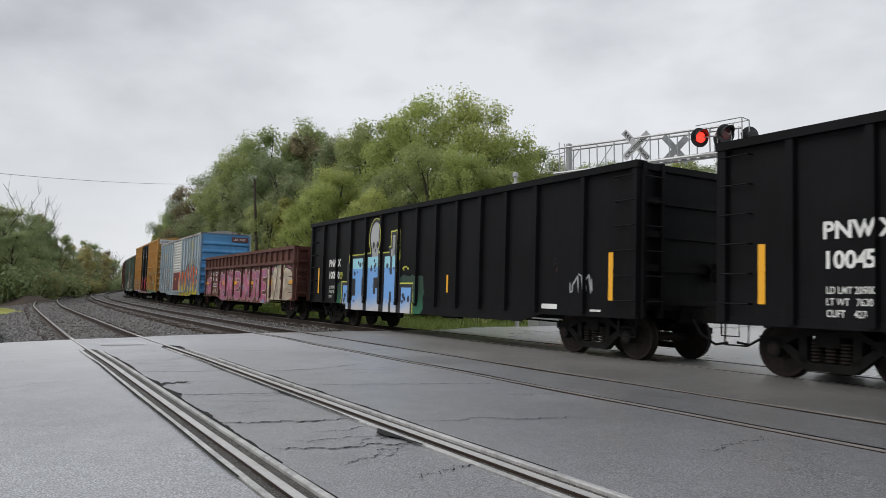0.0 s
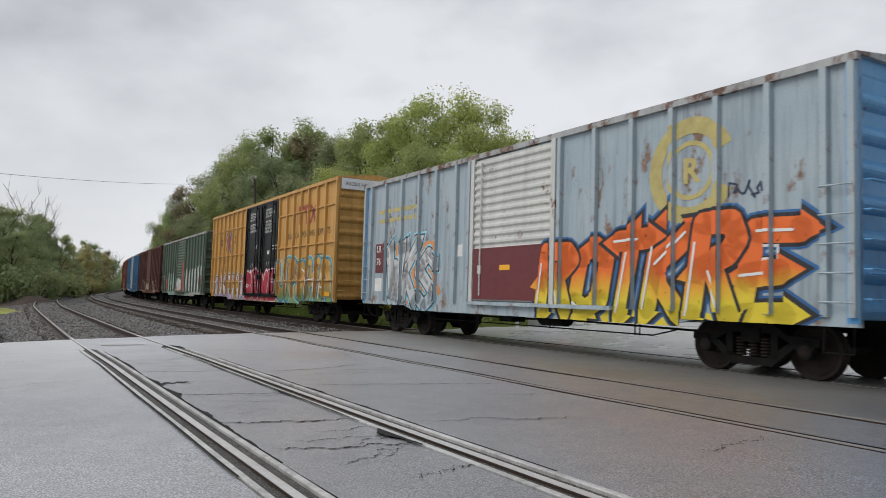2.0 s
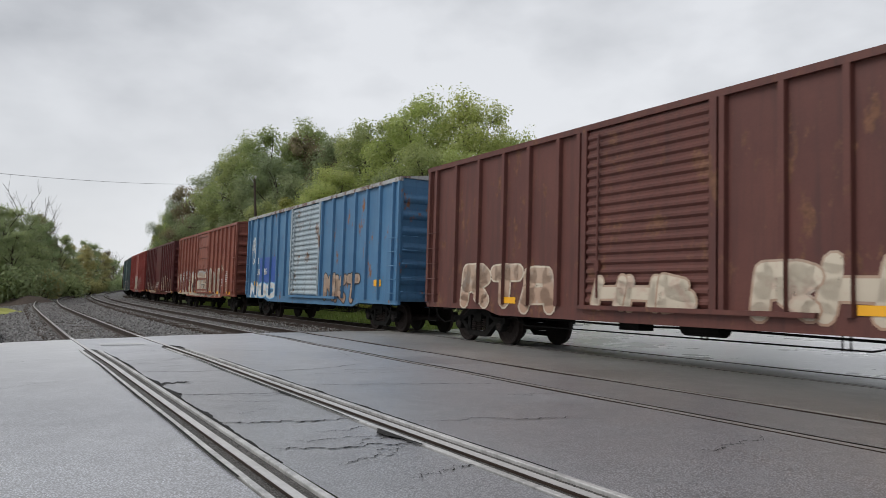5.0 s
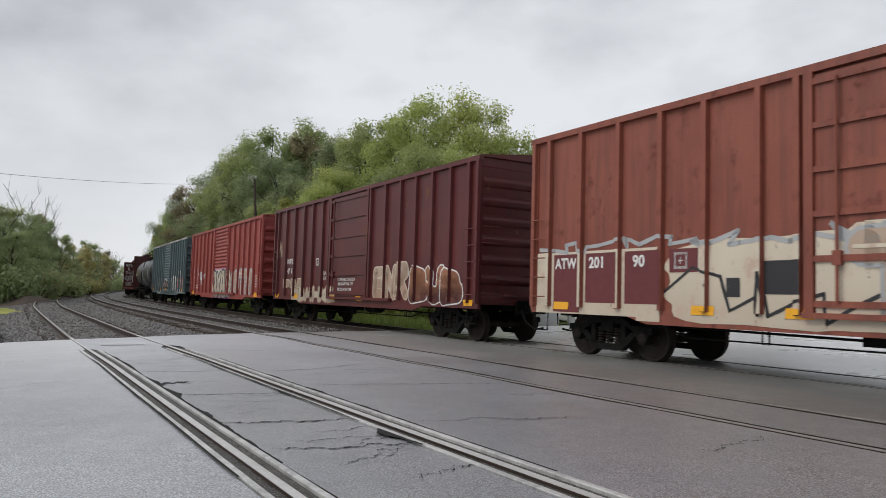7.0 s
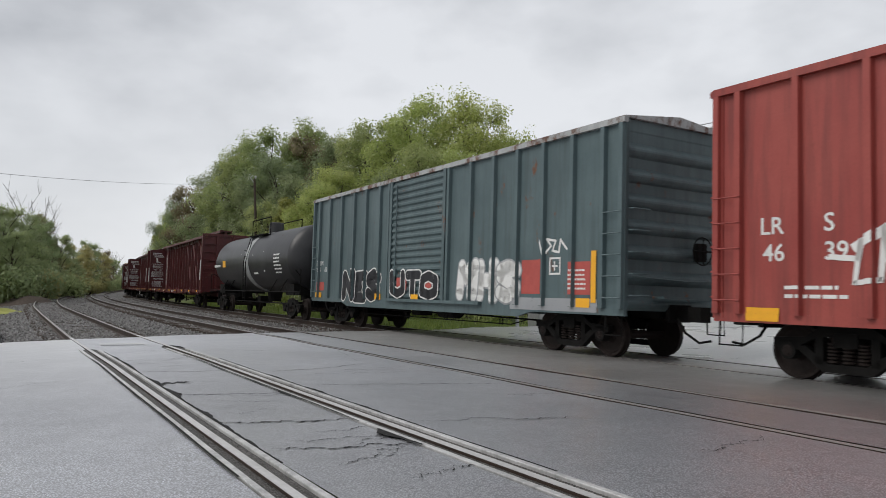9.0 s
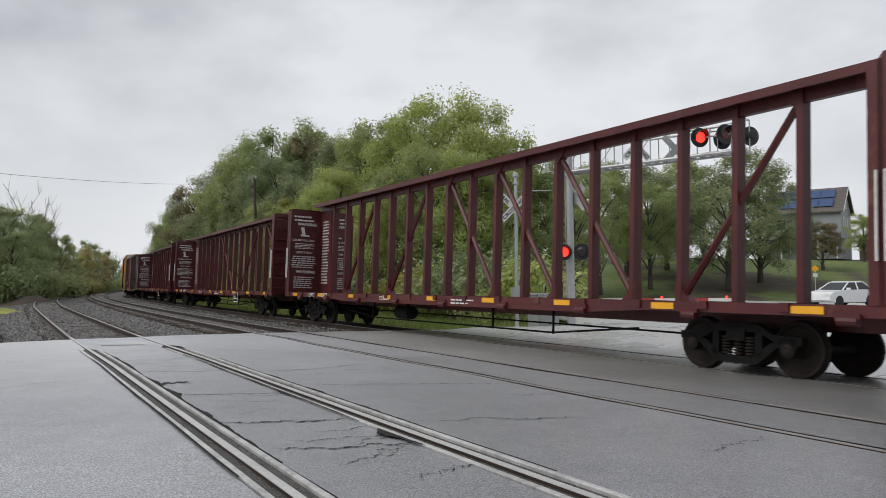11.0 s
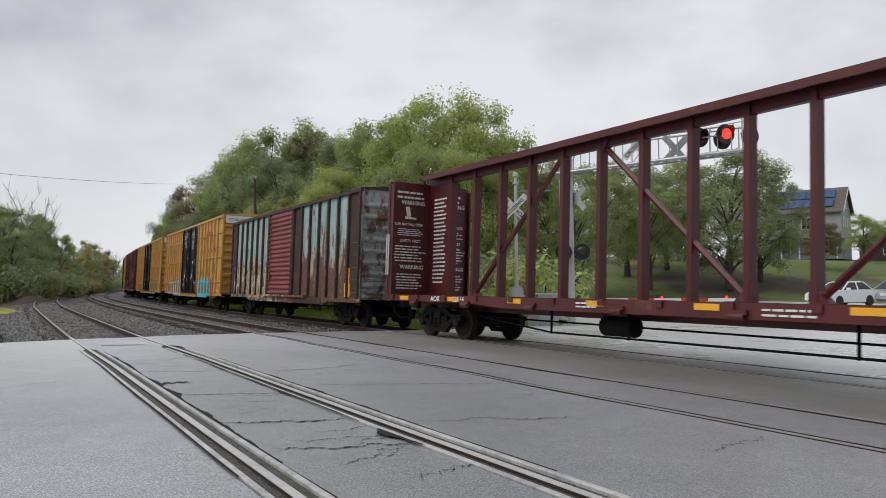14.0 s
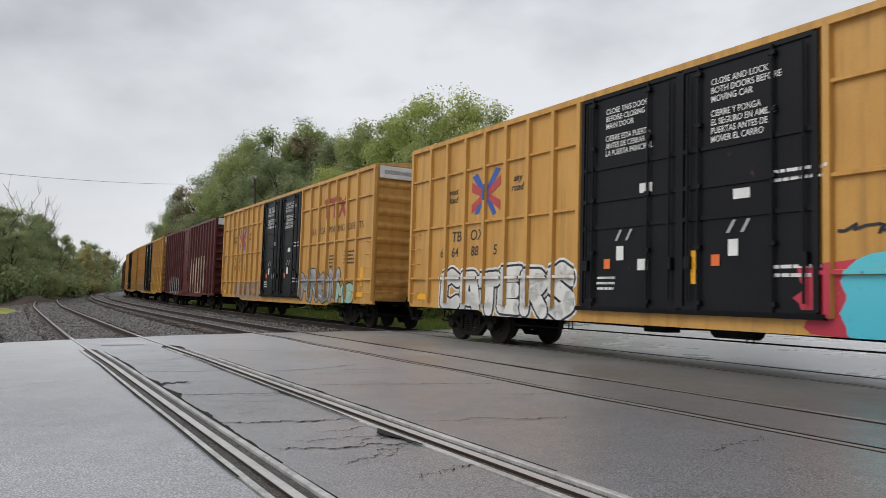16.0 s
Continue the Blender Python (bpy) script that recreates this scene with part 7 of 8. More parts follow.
    tag_marks(car, rb, y, -5.85, -3.5, 1.35, 2.2, P["white"], 103, 5, 0.07)
    tag_marks(car, rb, y, -5.5, -4.0, 1.6, 2.2, P["white"], 104, 3, 0.12)
    framed_plate(car, rb, y, 5.7, 1.3)
    data_block(car, rb, y, 6.7, 1.3, rnd, "white", 0.3, 0.6, 5)
    strips_on(car, rb, y, L, (-6.9, 6.9), 0.85, 0.55, 0.2)
    # slate green boxcar
    car, rb, y, L = boxcar("b", "slate-green boxcar with grey louvred door and white graffiti", 182.9, 198.8, 4.5, "slate", door="slate", posts=(6, 6))
    lettering_piece(car, rb, y, 2.2, 4.7, 0.95, 2.1, "MHS", P["white"], P["grey"], None, None, 111, 0.38, 0.04, label="white block graffiti")
    lettering_piece(car, rb, y, -5.1, -2.3, 0.82, 1.9, "NES", P["black"], P["white"], None, None, 112, 0.38, 0.04)
    lettering_piece(car, rb, y, -1.4, 1.3, 1.0, 1.8, "UTO", P["black"], P["white"], None, None, 113, 0.38, 0.04)
    mark(car, rb, y, rect(4.8, 5.55, 1.2, 1.93) + rect(7.0 - 0.65, 7.0, 1.2, 1.85) + rect(-1.0, -0.4, 1.25, 1.6) + rect(0.5, 1.0, 1.2, 1.6) + rect(-7.3, -6.8, 1.2, 1.5), M["redpanel"], "stencil_panel", "red stencil panel", 0.005)
    data_block(car, rb, y, 6.42, 1.3, rnd, "white", 0.5, 0.45, 5)
    mark(car, rb, y, text_polys("ATW", -7.45, 2.08, 0.17, 0.01) + text_polys("95", -7.4, 1.85, 0.17, 0.01) + text_polys("030", -6.8, 1.85, 0.17, 0.01), M["white"], "lettering", "white reporting marks")
    framed_plate(car, rb, y, 5.75, 1.6)
    mark(car, rb, y, ribbon([(5.5, 2.32), (5.6, 2.05), (5.8, 2.2), (5.65, 2.35), (5.95, 2.3), (5.85, 2.1), (6.05, 2.06), (6.1, 2.32), (6.3, 2.12)], 0.045, random.Random(1)), P["white"], "graffiti_tag", "white scrawled tag", 0.01)
    strips_on(car, rb, y, L, (7.1,), 1.05, 0.14, 1.0)
    strips_on(car, rb, y, L, (-7.2, -2.4, 0.1, 6.8), 0.95, 0.4, 0.18)
    mark(car, rb, y, rect(4.4, 7.2, 0.86, 1.12), P["grey"], "graffiti_patch", "grey-white paint patch", 0.005)
    tank_car(200.4, 215.6)
    centre_beam_car(218.0, 241.8, ("DWC", "626877"), 1)
    centre_beam_car(243.6, 267.2, ("DWC", "627355"), 2)
    centre_beam_car(269.1, 292.4, ("AOK", "28116"), 3)
    # rusted aqua boxcar
    car, rb, y, L = boxcar("b", "badly rusted pale-aqua boxcar with red louvred door", 294.1, 310.0, 4.5, "rusty", "roofgrey", "rustdoor", (7, 7), post_mat="rustpost", door_x=-0.2, ends=9, roof="rustpost")
    for a, b in ((L / 2 - 0.95, L / 2 - 0.02), (-L / 2 + 0.02, -L / 2 + 0.6), (1.42, 2.15)):
        mark(car, rb, y, rect(a, b, 0.98, 4.4), M["rustpost"], "corner_panel", "bare dark brown steel panel", 0.004)
    mark(car, rb, y, rect(1.5, 4.6, 0.72, 0.98), M["rustpost"], "sill_panel", "bare dark brown sill", 0.02)
    lettering_piece(car, rb, y, -7.2, -2.0, 0.72, 2.3, "MASNU", P["ember"], P["black"], P["seafoam"], None, 121, 0.44, 0.06, 0.0, 0.7, label="cream to red graffiti lettering with dark outline")
    mark(car, rb, y, text_polys("21", -5.6, 1.62, 0.24, 0.03, 1.0) + text_polys("18", -4.65, 1.62, 0.24, 0.03, 1.0), M["white"], "lettering", "white road number", 0.02)
    mark(car, rb, y, rect(6.9, 7.15, 1.0, 1.45) + rect(6.98, 7.1, 1.45, 1.95), M["reflector"], "reflector", "amber reflector strip", 0.012)
    strips_on(car, rb, y, L, (-3.6, 2.2, 4.4), 0.85, 0.4, 0.1)
    # yellow cars at the rear
    car, rb, y, L = slogan_car(312.0, 330.7, "664885", 2)
    lettering_piece(car, rb, y, -7.6, -2.5, 0.66, 1.85, "CATERS", P["white"], P["black"], P["white"], None, 131, 0.40, 0.05, 0.05, label="white block graffiti with black outline")
    mark(car, rb, y, blob(2.2, 7.4, 0.6, 1.8, random.Random(5), 50, 0.07), P["crimson"], "graffiti_patch", "dark red spray patch", 0.005)
    mark(car, rb, y, blob(2.9, 6.6, 0.5, 1.85, random.Random(6), 50, 0.04), P["aqua"], "graffiti_patch", "bright aqua spray patch", 0.012)
    tag_marks(car, rb, y, 2.9, 4.2, 2.0, 2.25, P["black"], 133, 5, 0.04)
    car, rb, y, L = slogan_car(333.0, 351.8, "671230", 3)
    lettering_piece(car, rb, y, 2.8, 6.6, 0.75, 2.0, "MRON", P["grey"], P["black"], None, P["white"], 141, 0.38, 0.04)
    lettering_piece(car, rb, y, -6.8, -2.6, 0.75, 1.6, "KUOO", P["tan"], P["grey"], None, None, 142, 0.38, 0.04)
    lettering_piece(car, rb, y, 6.4, 7.8, 0.75, 1.5, "MS", P["mint"], P["black"], None, None, 143, 0.38, 0.04)
    car, rb, y, L = boxcar("b", "dark maroon high boxcar with pale graffiti and white end band", 353.7, 370.6, 5.1, "darkred", posts=(9, 9), door_w=2.4, doors=1, door_kind="plug", inset=2.4, ends=9, roof="same")
    lettering_piece(car, rb, y, 1.5, 6.0, 0.85, 3.0, "NER", P["tan"], P["cream"], None, None, 151, 0.38, 0.04, label="large faded pink graffiti")
    lettering_piece(car, rb, y, -6.0, -2.6, 0.8, 2.0, "RTR", P["grey"], P["white"], None, None, 152, 0.38, 0.04)
    part("end_band", Shape().box(L / 2 - 0.06, L / 2 + 0.012, -1.36, 1.36, 4.75, 5.1), M["white"], car, "white band on the end")
    car, rb, y, L = slogan_car(372.4, 390.9, "665517", 4)
    lettering_piece(car, rb, y, 3.2, 7.8, 0.75, 2.2, "BTH", P["yellow"], P["plum"], None, None, 161, 0.38, 0.04)
    lettering_piece(car, rb, y, -7.6, -2.6, 0.75, 1.9, "NHBU", P["skyblue"], P["white"], None, None, 162, 0.38, 0.04)
    car, rb, y, L = slogan_car(392.7, 411.2, "668802", 5)
    lettering_piece(car, rb, y, -7.2, -2.6, 0.75, 1.8, "RNKB", P["lilac"], P["white"], None, None, 171, 0.38, 0.04)
    boxcar("b", "weathered brown boxcar at the tail of the visible train", 413.0, 428.7, 4.5, "brown", roof="same")
    boxcar("b", "orange-brown boxcar at the tail of the visible train", 430.4, 446.1, 4.5, "orange", roof="same")


build_train()


# ---- trees and undergrowth ----
def leaf_sheet(points, size, rnd, name, material, outward):
    """Many small folded leaves, each turned its own way, as one mesh."""
    n = len(points)
    rs = np.random.RandomState(rnd.randint(0, 99999))
    a = rs.normal(size=(n, 3)) * 0.5 + np.asarray(outward) + np.array([0, 0, 0.35])
    a /= np.linalg.norm(a, axis=1)[:, None]
    t = rs.normal(size=(n, 3))
    u = np.cross(a, t)
    u /= np.linalg.norm(u, axis=1)[:, None]
    w = np.cross(a, u)
    s = size * rs.uniform(0.5, 1.1, n)[:, None]
    p = np.asarray(points)
    droop = np.array([0, 0, -0.12])
    v = np.stack([p - u * s, p + w * s * 0.55 + droop * s * 0.3, p + u * s + droop * s, p - w * s * 0.55 + droop * s * 0.3], 1).reshape(-1, 3)
    me = bpy.data.meshes.new(name)
    me.vertices.add(4 * n)
    me.vertices.foreach_set("co", v.ravel())
    me.loops.add(4 * n)
    me.loops.foreach_set("vertex_index", np.arange(4 * n))
    me.polygons.add(n)
    me.polygons.foreach_set("loop_start", np.arange(0, 4 * n, 4))
    me.update(calc_edges=True)
    me.materials.append(material)
    return me


def tree(name, label, seed, h, spread, mat_key, leaf=0.2, clumps=46, per=230, low=0.22, sub=""):
    """A tapered trunk with limbs and a crown of leaf clumps with gaps, standing at the origin."""
    rnd = random.Random(seed)
    tr = thing(name, label, "tree", "trees along the railway")
    bark = Shape()
    lean = (rnd.uniform(-0.04, 0.04) * h, rnd.uniform(-0.04, 0.04) * h)
    trunk = [(lean[0] * f * f, lean[1] * f * f, h * 0.8 * f) for f in (0, 0.15, 0.35, 0.55, 0.78, 1.0)]
    r0 = h * 0.016
    bark.tube(trunk, r0, 8, [r0 * 1.4, r0, r0 * 0.85, r0 * 0.65, r0 * 0.4, r0 * 0.15])
    pts, outs = [], []
    nl = max(11, clumps // 3)
    for i in range(nl):
        f = (i + 0.5) / nl
        a = i * 2.4 + rnd.uniform(-0.4, 0.4)
        wide = math.sin(math.pi * (0.16 + 0.72 * f)) ** 0.8
        rad = spread * wide * rnd.uniform(0.35, 0.82)
        lr = h * rnd.uniform(0.085, 0.125) * (1.15 - 0.35 * f)
        zc = h * (low + 0.08 + (0.86 - low) * f)
        c = Vector((math.cos(a) * rad + lean[0] * f, math.sin(a) * rad + lean[1] * f, min(zc, h - lr * 0.8)))
        j = Vector((lean[0] * f * 0.5, lean[1] * f * 0.5, max(0.1 * h, c.z - 0.22 * h)))
        bark.tube([j, (j + c) / 2 + Vector((0, 0, 0.02 * h)), c], 0.04, 5, [r0 * 0.4, r0 * 0.25, r0 * 0.08])
        for k in range(11):
            # sprays of leaves over the lobe
            d = Vector((rnd.gauss(0, 1), rnd.gauss(0, 1), rnd.gauss(0.2, 0.9))).normalized()
            e = c + Vector((d.x, d.y, d.z * 0.9)) * lr * rnd.uniform(0.55, 1.0)
            cr = h * rnd.uniform(0.024, 0.046)
            bark.tube([c, e], 0.02, 3, [r0 * 0.1, r0 * 0.03])
            for _ in range(int(per * 0.36 * rnd.uniform(0.5, 1.3))):
                g = Vector((rnd.gauss(0, 1), rnd.gauss(0, 1), rnd.gauss(0, 0.9)))
                q = e + g.normalized() * min(g.length, 1.7) * cr * 0.75
                o = (d * 0.8 + g.normalized() * 0.4).normalized()
                pts.append((q.x, q.y, q.z))
                outs.append((o.x, o.y, o.z))
    part("trunk", bark, M["bark"], tr)
    part("crown", leaf_sheet(pts, leaf, rnd, "crown", M[mat_key], outs), M[mat_key], tr, "leafy crown with gaps between clumps")
    return tr


def bush(seed, r, h, mat_key, leaf=0.13, n=1900):
    rnd = random.Random(seed)
    b = thing("bush", "dense green roadside bush", "bush", "bushes along the railway")
    pts, outs = [], []
    lobes = [(rnd.uniform(-0.6, 0.6) * r, rnd.uniform(-0.6, 0.6) * r, h * rnd.uniform(0.25, 0.7), r * rnd.uniform(0.35, 0.6)) for _ in range(12)]
    for _ in range(n):
        x, y, z, q = rnd.choice(lobes)
        d = Vector((rnd.gauss(0, 1), rnd.gauss(0, 1), rnd.gauss(0, 1))).normalized()
        outs.append((d.x, d.y, d.z))
        d = d * q * rnd.random() ** 0.4
        pts.append((x + d.x, y + d.y, max(0.02, z + d.z * h / r * 0.7)))
    st = Shape()
    for x, y, z, q in lobes:
        st.tube([(0, 0, 0), (x * 0.6, y * 0.6, z * 0.6), (x, y, z)], 0.02, 4)
    part("stem", st, M["bark"], b)
    part("foliage", leaf_sheet(pts, leaf, rnd, "foliage", M[mat_key], outs), M[mat_key], b)
    return b


def ground_z(x, y):
    return float(terrain(np.array([x]), np.array([y]))[0])


def at_bearing(px, Z):
    """Plan place at depth Z along a bearing given as the picture's old column."""
    return (px - 784) / 1304 * Z, Z


def make_trees():
    kinds = {
        "fresh": [tree("tree", "tall fresh-green broadleaf tree beside the railway", 11 + i, 16, 4.6, "leaf_a", 0.125, 70, 330) for i in range(2)],
        "mid": [tree("tree", "mid-green broadleaf tree in the railway wood", 21 + i, 16, 4.8, "leaf_b", 0.13, 64, 320) for i in range(2)],
        "dark": [tree("tree", "dark green broadleaf tree in the railway wood", 31 + i, 16, 5.2, "leaf_c", 0.13, 64, 320, 0.12) for i in range(2)],
        "gold": [tree("tree", "yellowing broadleaf tree beside the railway", 41, 12, 4.0, "leaf_d", 0.22, 44, 220, 0.15)],
        "brown": [tree("tree", "reddish-brown early autumn tree", 51, 14, 4.2, "leaf_e", 0.16, 44, 240)],
        # left-bank trees, with haze painted into the leaves
        "sage": [tree("tree", "broadleaf tree on the wooded bank, haze put into its leaf colour", 61 + i, 16, 5.0, "leaf_f", 0.15, 54, 260, 0.12) for i in range(2)],
        "straw": [tree("tree", "dull golden tree on the wooded bank", 71, 12, 4.2, "leaf_g", 0.15, 44, 240, 0.1)],
    }
    used = {k: 0 for k in kinds}
    feet = []
    rnd = random.Random(77)

    def place(kind, px, top, Z, widen=1.0):
        x, y = at_bearing(px, Z)
        g = ground_z(x, y)
        want = 1.509 + (499 - top) / 1304 * Z - g
        src = kinds[kind][used[kind] % len(kinds[kind])]
        base = {"gold": 12, "brown": 14, "straw": 12}.get(kind, 16)
        s = want / base
        m = pose(x, y, g, 0, 0, rnd.uniform(0, 360))
        if used[kind] < len(kinds[kind]):
            ob = src
            ob.matrix_basis = m
        else:
            ob = copy_thing(src, m)
        ob.scale = (s * widen, s * widen, s)
        used[kind] += 1
        if px < 240:
            for _ in range(3):
                feet.append((x + rnd.uniform(-2.5, 2.5), y - 1.5 + rnd.uniform(-2, 1.5)))

    # the wood behind the train
    for row in (("fresh", 742, 166, 56), ("fresh", 838, 168, 54), ("mid", 690, 205, 60), ("fresh", 905, 232, 56), ("mid", 640, 224, 62), ("dark", 590, 232, 70), ("mid", 540, 215, 78),
                ("brown", 560, 235, 74), ("mid", 470, 226, 78), ("mid", 425, 248, 84), ("dark", 388, 272, 92), ("dark", 500, 262, 70), ("brown", 352, 318, 100), ("dark", 325, 345, 106), ("fresh", 600, 292, 54),
                ("fresh", 560, 320, 52), ("gold", 525, 345, 58), ("mid", 760, 250, 48), ("fresh", 830, 262, 46), ("mid", 880, 290, 47), ("dark", 700, 300, 50), ("fresh", 655, 330, 46), ("gold", 296, 392, 122), ("fresh", 308, 375, 118),
                ("mid", 945, 262, 60), ("mid", 975, 300, 56), ("dark", 450, 300, 76), ("dark", 410, 330, 84), ("dark", 370, 350, 96), ("mid", 480, 350, 62), ("mid", 340, 380, 108), ("dark", 540, 300, 66), ("dark", 625, 300, 60)):
        place(*row)
    # beyond the road
    for row in (("mid", 1060, 290, 64, 1.2), ("dark", 1110, 280, 72, 1.3), ("dark", 1180, 300, 76, 1.3), ("mid", 1215, 283, 82, 1.2), ("dark", 1290, 262, 66, 1.5), ("dark", 1345, 300, 70, 1.35), ("mid", 1150, 320, 66, 1.2), ("brown", 1456, 396, 78, 1.7),
                ("fresh", 1530, 385, 84, 1.5), ("mid", 1600, 370, 84, 1.5), ("mid", 1020, 330, 52, 1.0), ("dark", 1245, 320, 84, 1.2), ("dark", 1390, 330, 110, 1.4)):
        place(*row)
    # left bank
    for row in (("sage", -60, 330, 66), ("sage", 0, 348, 68), ("sage", 40, 372, 72, 1.2), ("sage", 75, 382, 84), ("brown", 72, 372, 90, 0.8), ("sage", 105, 408, 92), ("straw", 130, 425, 104, 1.3), ("sage", 155, 420, 120), ("sage", 20, 400, 62, 1.3),
                ("straw", 172, 440, 132, 1.2), ("brown", 182, 438, 142), ("sage", 200, 452, 168), ("straw", 150, 450, 118), ("sage", -30, 370, 60), ("sage", 60, 420, 76, 1.3), ("straw", 95, 438, 94, 1.2), ("sage", 222, 462, 215), ("sage", 245, 464, 240, 1.4), ("sage", 190, 458, 190, 1.3),
                ("sage", 268, 460, 250, 1.4), ("sage", 120, 440, 100, 1.3)):
        place(*row)
    # bare trees
    for px, top, Z in ((38, 328, 88), (75, 345, 96), (205, 440, 190)):
        x, y = at_bearing(px, Z)
        g = ground_z(x, y)
        h = 1.509 + (499 - top) / 1304 * Z - g
        r2 = random.Random(px)
        t = thing("bare_tree", "bare leafless grey tree above the wooded bank", "tree", "trees along the railway", m=pose(x, y, g))
        sh = Shape()
        sh.tube([(0, 0, 0), (0.1, 0, h * 0.4), (0, 0.1, h * 0.7)], 0.1, 6, [0.13, 0.08, 0.05])
        for i in range(17):
            a, f = r2.uniform(0, 6.3), r2.uniform(0.3, 0.7)
            L1 = h * r2.uniform(0.2, 0.34)
            e = Vector((math.cos(a) * L1 * 0.5, math.sin(a) * L1 * 0.5, min(h, h * f + L1)))
            sh.tube([(0, 0, h * f), e * 0.5 + Vector((0, 0, h * f * 0.5 + 0.2)), e], 0.03, 4, [0.04, 0.025, 0.012])
            for _ in range(4):
                d = Vector((r2.uniform(-0.8, 0.8), r2.uniform(-0.8, 0.8), r2.uniform(0.3, 1.3)))
                sh.tube([e * 0.85 + Vector((0, 0, h * f * 0.15)), e + d], 0.012, 3)
        part("branches", sh, M["bark"], t)
    # undergrowth
    bushes = [bush(1, 1.6, 2.2, "leaf_b"), bush(2, 1.8, 2.6, "leaf_a"), bush(3, 1.7, 2.4, "leaf_d"), bush(4, 2.0, 2.6, "leaf_c"), bush(5, 1.8, 2.4, "leaf_f"), bush(6, 1.6, 2.2, "leaf_g")]
    spots = []
    for s in np.arange(24, 118, 2.6):
        spots.append((float(s), 6.5 + rnd.uniform(0, 2.5), rnd.choice((0, 0, 1, 1, 3, 2)), rnd.uniform(0.8, 1.35)))
        spots.append((float(s), 9.5 + rnd.uniform(0, 3.0), rnd.choice((0, 1, 3, 3)), rnd.uniform(1.1, 1.9)))
    for s in np.arange(44, 150, 2.8):
        spots.append((float(s), -14.5 - rnd.uniform(0, 3.0), rnd.choice((0, 4, 4, 5)), rnd.uniform(0.6, 1.1)))
        spots.append((float(s), -18.5 - rnd.uniform(0, 4.0), rnd.choice((4, 1, 4, 5)), rnd.uniform(1.0, 1.6)))
    used_b = set()
    for s, o, k, sc in spots:
        x, y = plan(s, o)
        m = pose(float(x), float(y), ground_z(float(x), float(y)) - 0.05, 0, 0, rnd.uniform(0, 360))
        if k not in used_b:
            used_b.add(k)
            ob = bushes[k]
            ob.matrix_basis = m
        else:
            ob = copy_thing(bushes[k], m)
        ob.scale = (sc, sc, sc)
    for x, y in feet:
        k, sc = rnd.choice((4, 4, 5, 0)), rnd.uniform(0.9, 1.7)
        ob = copy_thing(bushes[k], pose(x, y, ground_z(x, y) - 0.05, 0, 0, rnd.uniform(0, 360)))
        ob.scale = (sc, sc, sc)
    # grass and weeds
    pts = []
    for _ in range(9000):
        if rnd.random() < 0.62:
            s, o = rnd.uniform(17.4, 70), rnd.uniform(2.9, 8.5)
            if s < edge_s(o) + 0.3:
                continue
        else:
            s, o = rnd.uniform(16, 75), -13.2 - rnd.random() ** 2 * 8
            if s < 36 and o > -18:
                continue
        x, y = plan(s, o)
        pts.append((float(x), float(y), ground_z(float(x), float(y)), rnd.uniform(0.15, 0.5)))
    sh = Shape()
    for x, y, z, h in pts:
        for _ in range(3):
            a = rnd.uniform(0, 6.3)
            dx, dy = math.cos(a), math.sin(a)
            bx, by = x + rnd.uniform(-0.12, 0.12), y + rnd.uniform(-0.12, 0.12)
            sh.v += [(bx - dy * 0.025, by + dx * 0.025, z - 0.02), (bx + dy * 0.025, by - dx * 0.025, z - 0.02), (bx + dx * h * 0.5, by + dy * h * 0.5, z + h)]
            n = len(sh.v)
            sh.f.append((n - 3, n - 2, n - 1))
    me = bpy.data.meshes.new("weeds")
    me.from_pydata(sh.v, [], sh.f)
    me.materials.append(M["grass"])
    tagged(new("weeds", me), "tall green grass and weeds beside the ballast", "grass", kind="stuff")


make_trees()


# ---- poles and wires ----
def utility_pole():
    x, y = at_bearing(456, 60)
    g = ground_z(x, y)
    p = thing("utility_pole", "leaning dark wooden utility pole with a small arm", "utility pole", m=pose(x, y, g, 0, -1.6, 0))
    part("shaft", Shape().tube([(0, 0, -0.3), (0, 0, 5), (0, 0, 10.6)], 0.13, 8, [0.16, 0.13, 0.09]), M["tie"], p)
    part("bracket", Shape().tube([(0, 0, 10.2), (-0.35, 0, 10.7), (-0.2, 0.3, 10.9)], 0.04, 5).lathe([(0, 0.05), (0.2, 0.09), (0.3, 0.03)], 2, (0.1, 0, 10.55), 8), M["galv"], p, "pale insulators")
    q = Shape()
    a, b = Vector((*at_bearing(-160, 44), 0)), Vector((*at_bearing(352, 86), 0))
    a.z, b.z = 1.509 + (499 - 283) / 1304 * 44, 1.509 + (499 - 322) / 1304 * 86
    pts = [a.lerp(b, i / 16) - Vector((0, 0, 0.35 * 4 * (i / 16) * (1 - i / 16))) for i in range(17)]
    q.tube(pts, 0.013, 4)
    tagged(part("overhead_wire", q, M["lampblack"]), "thin dark overhead wire crossing the sky", "wire", kind="structure")


utility_pole()


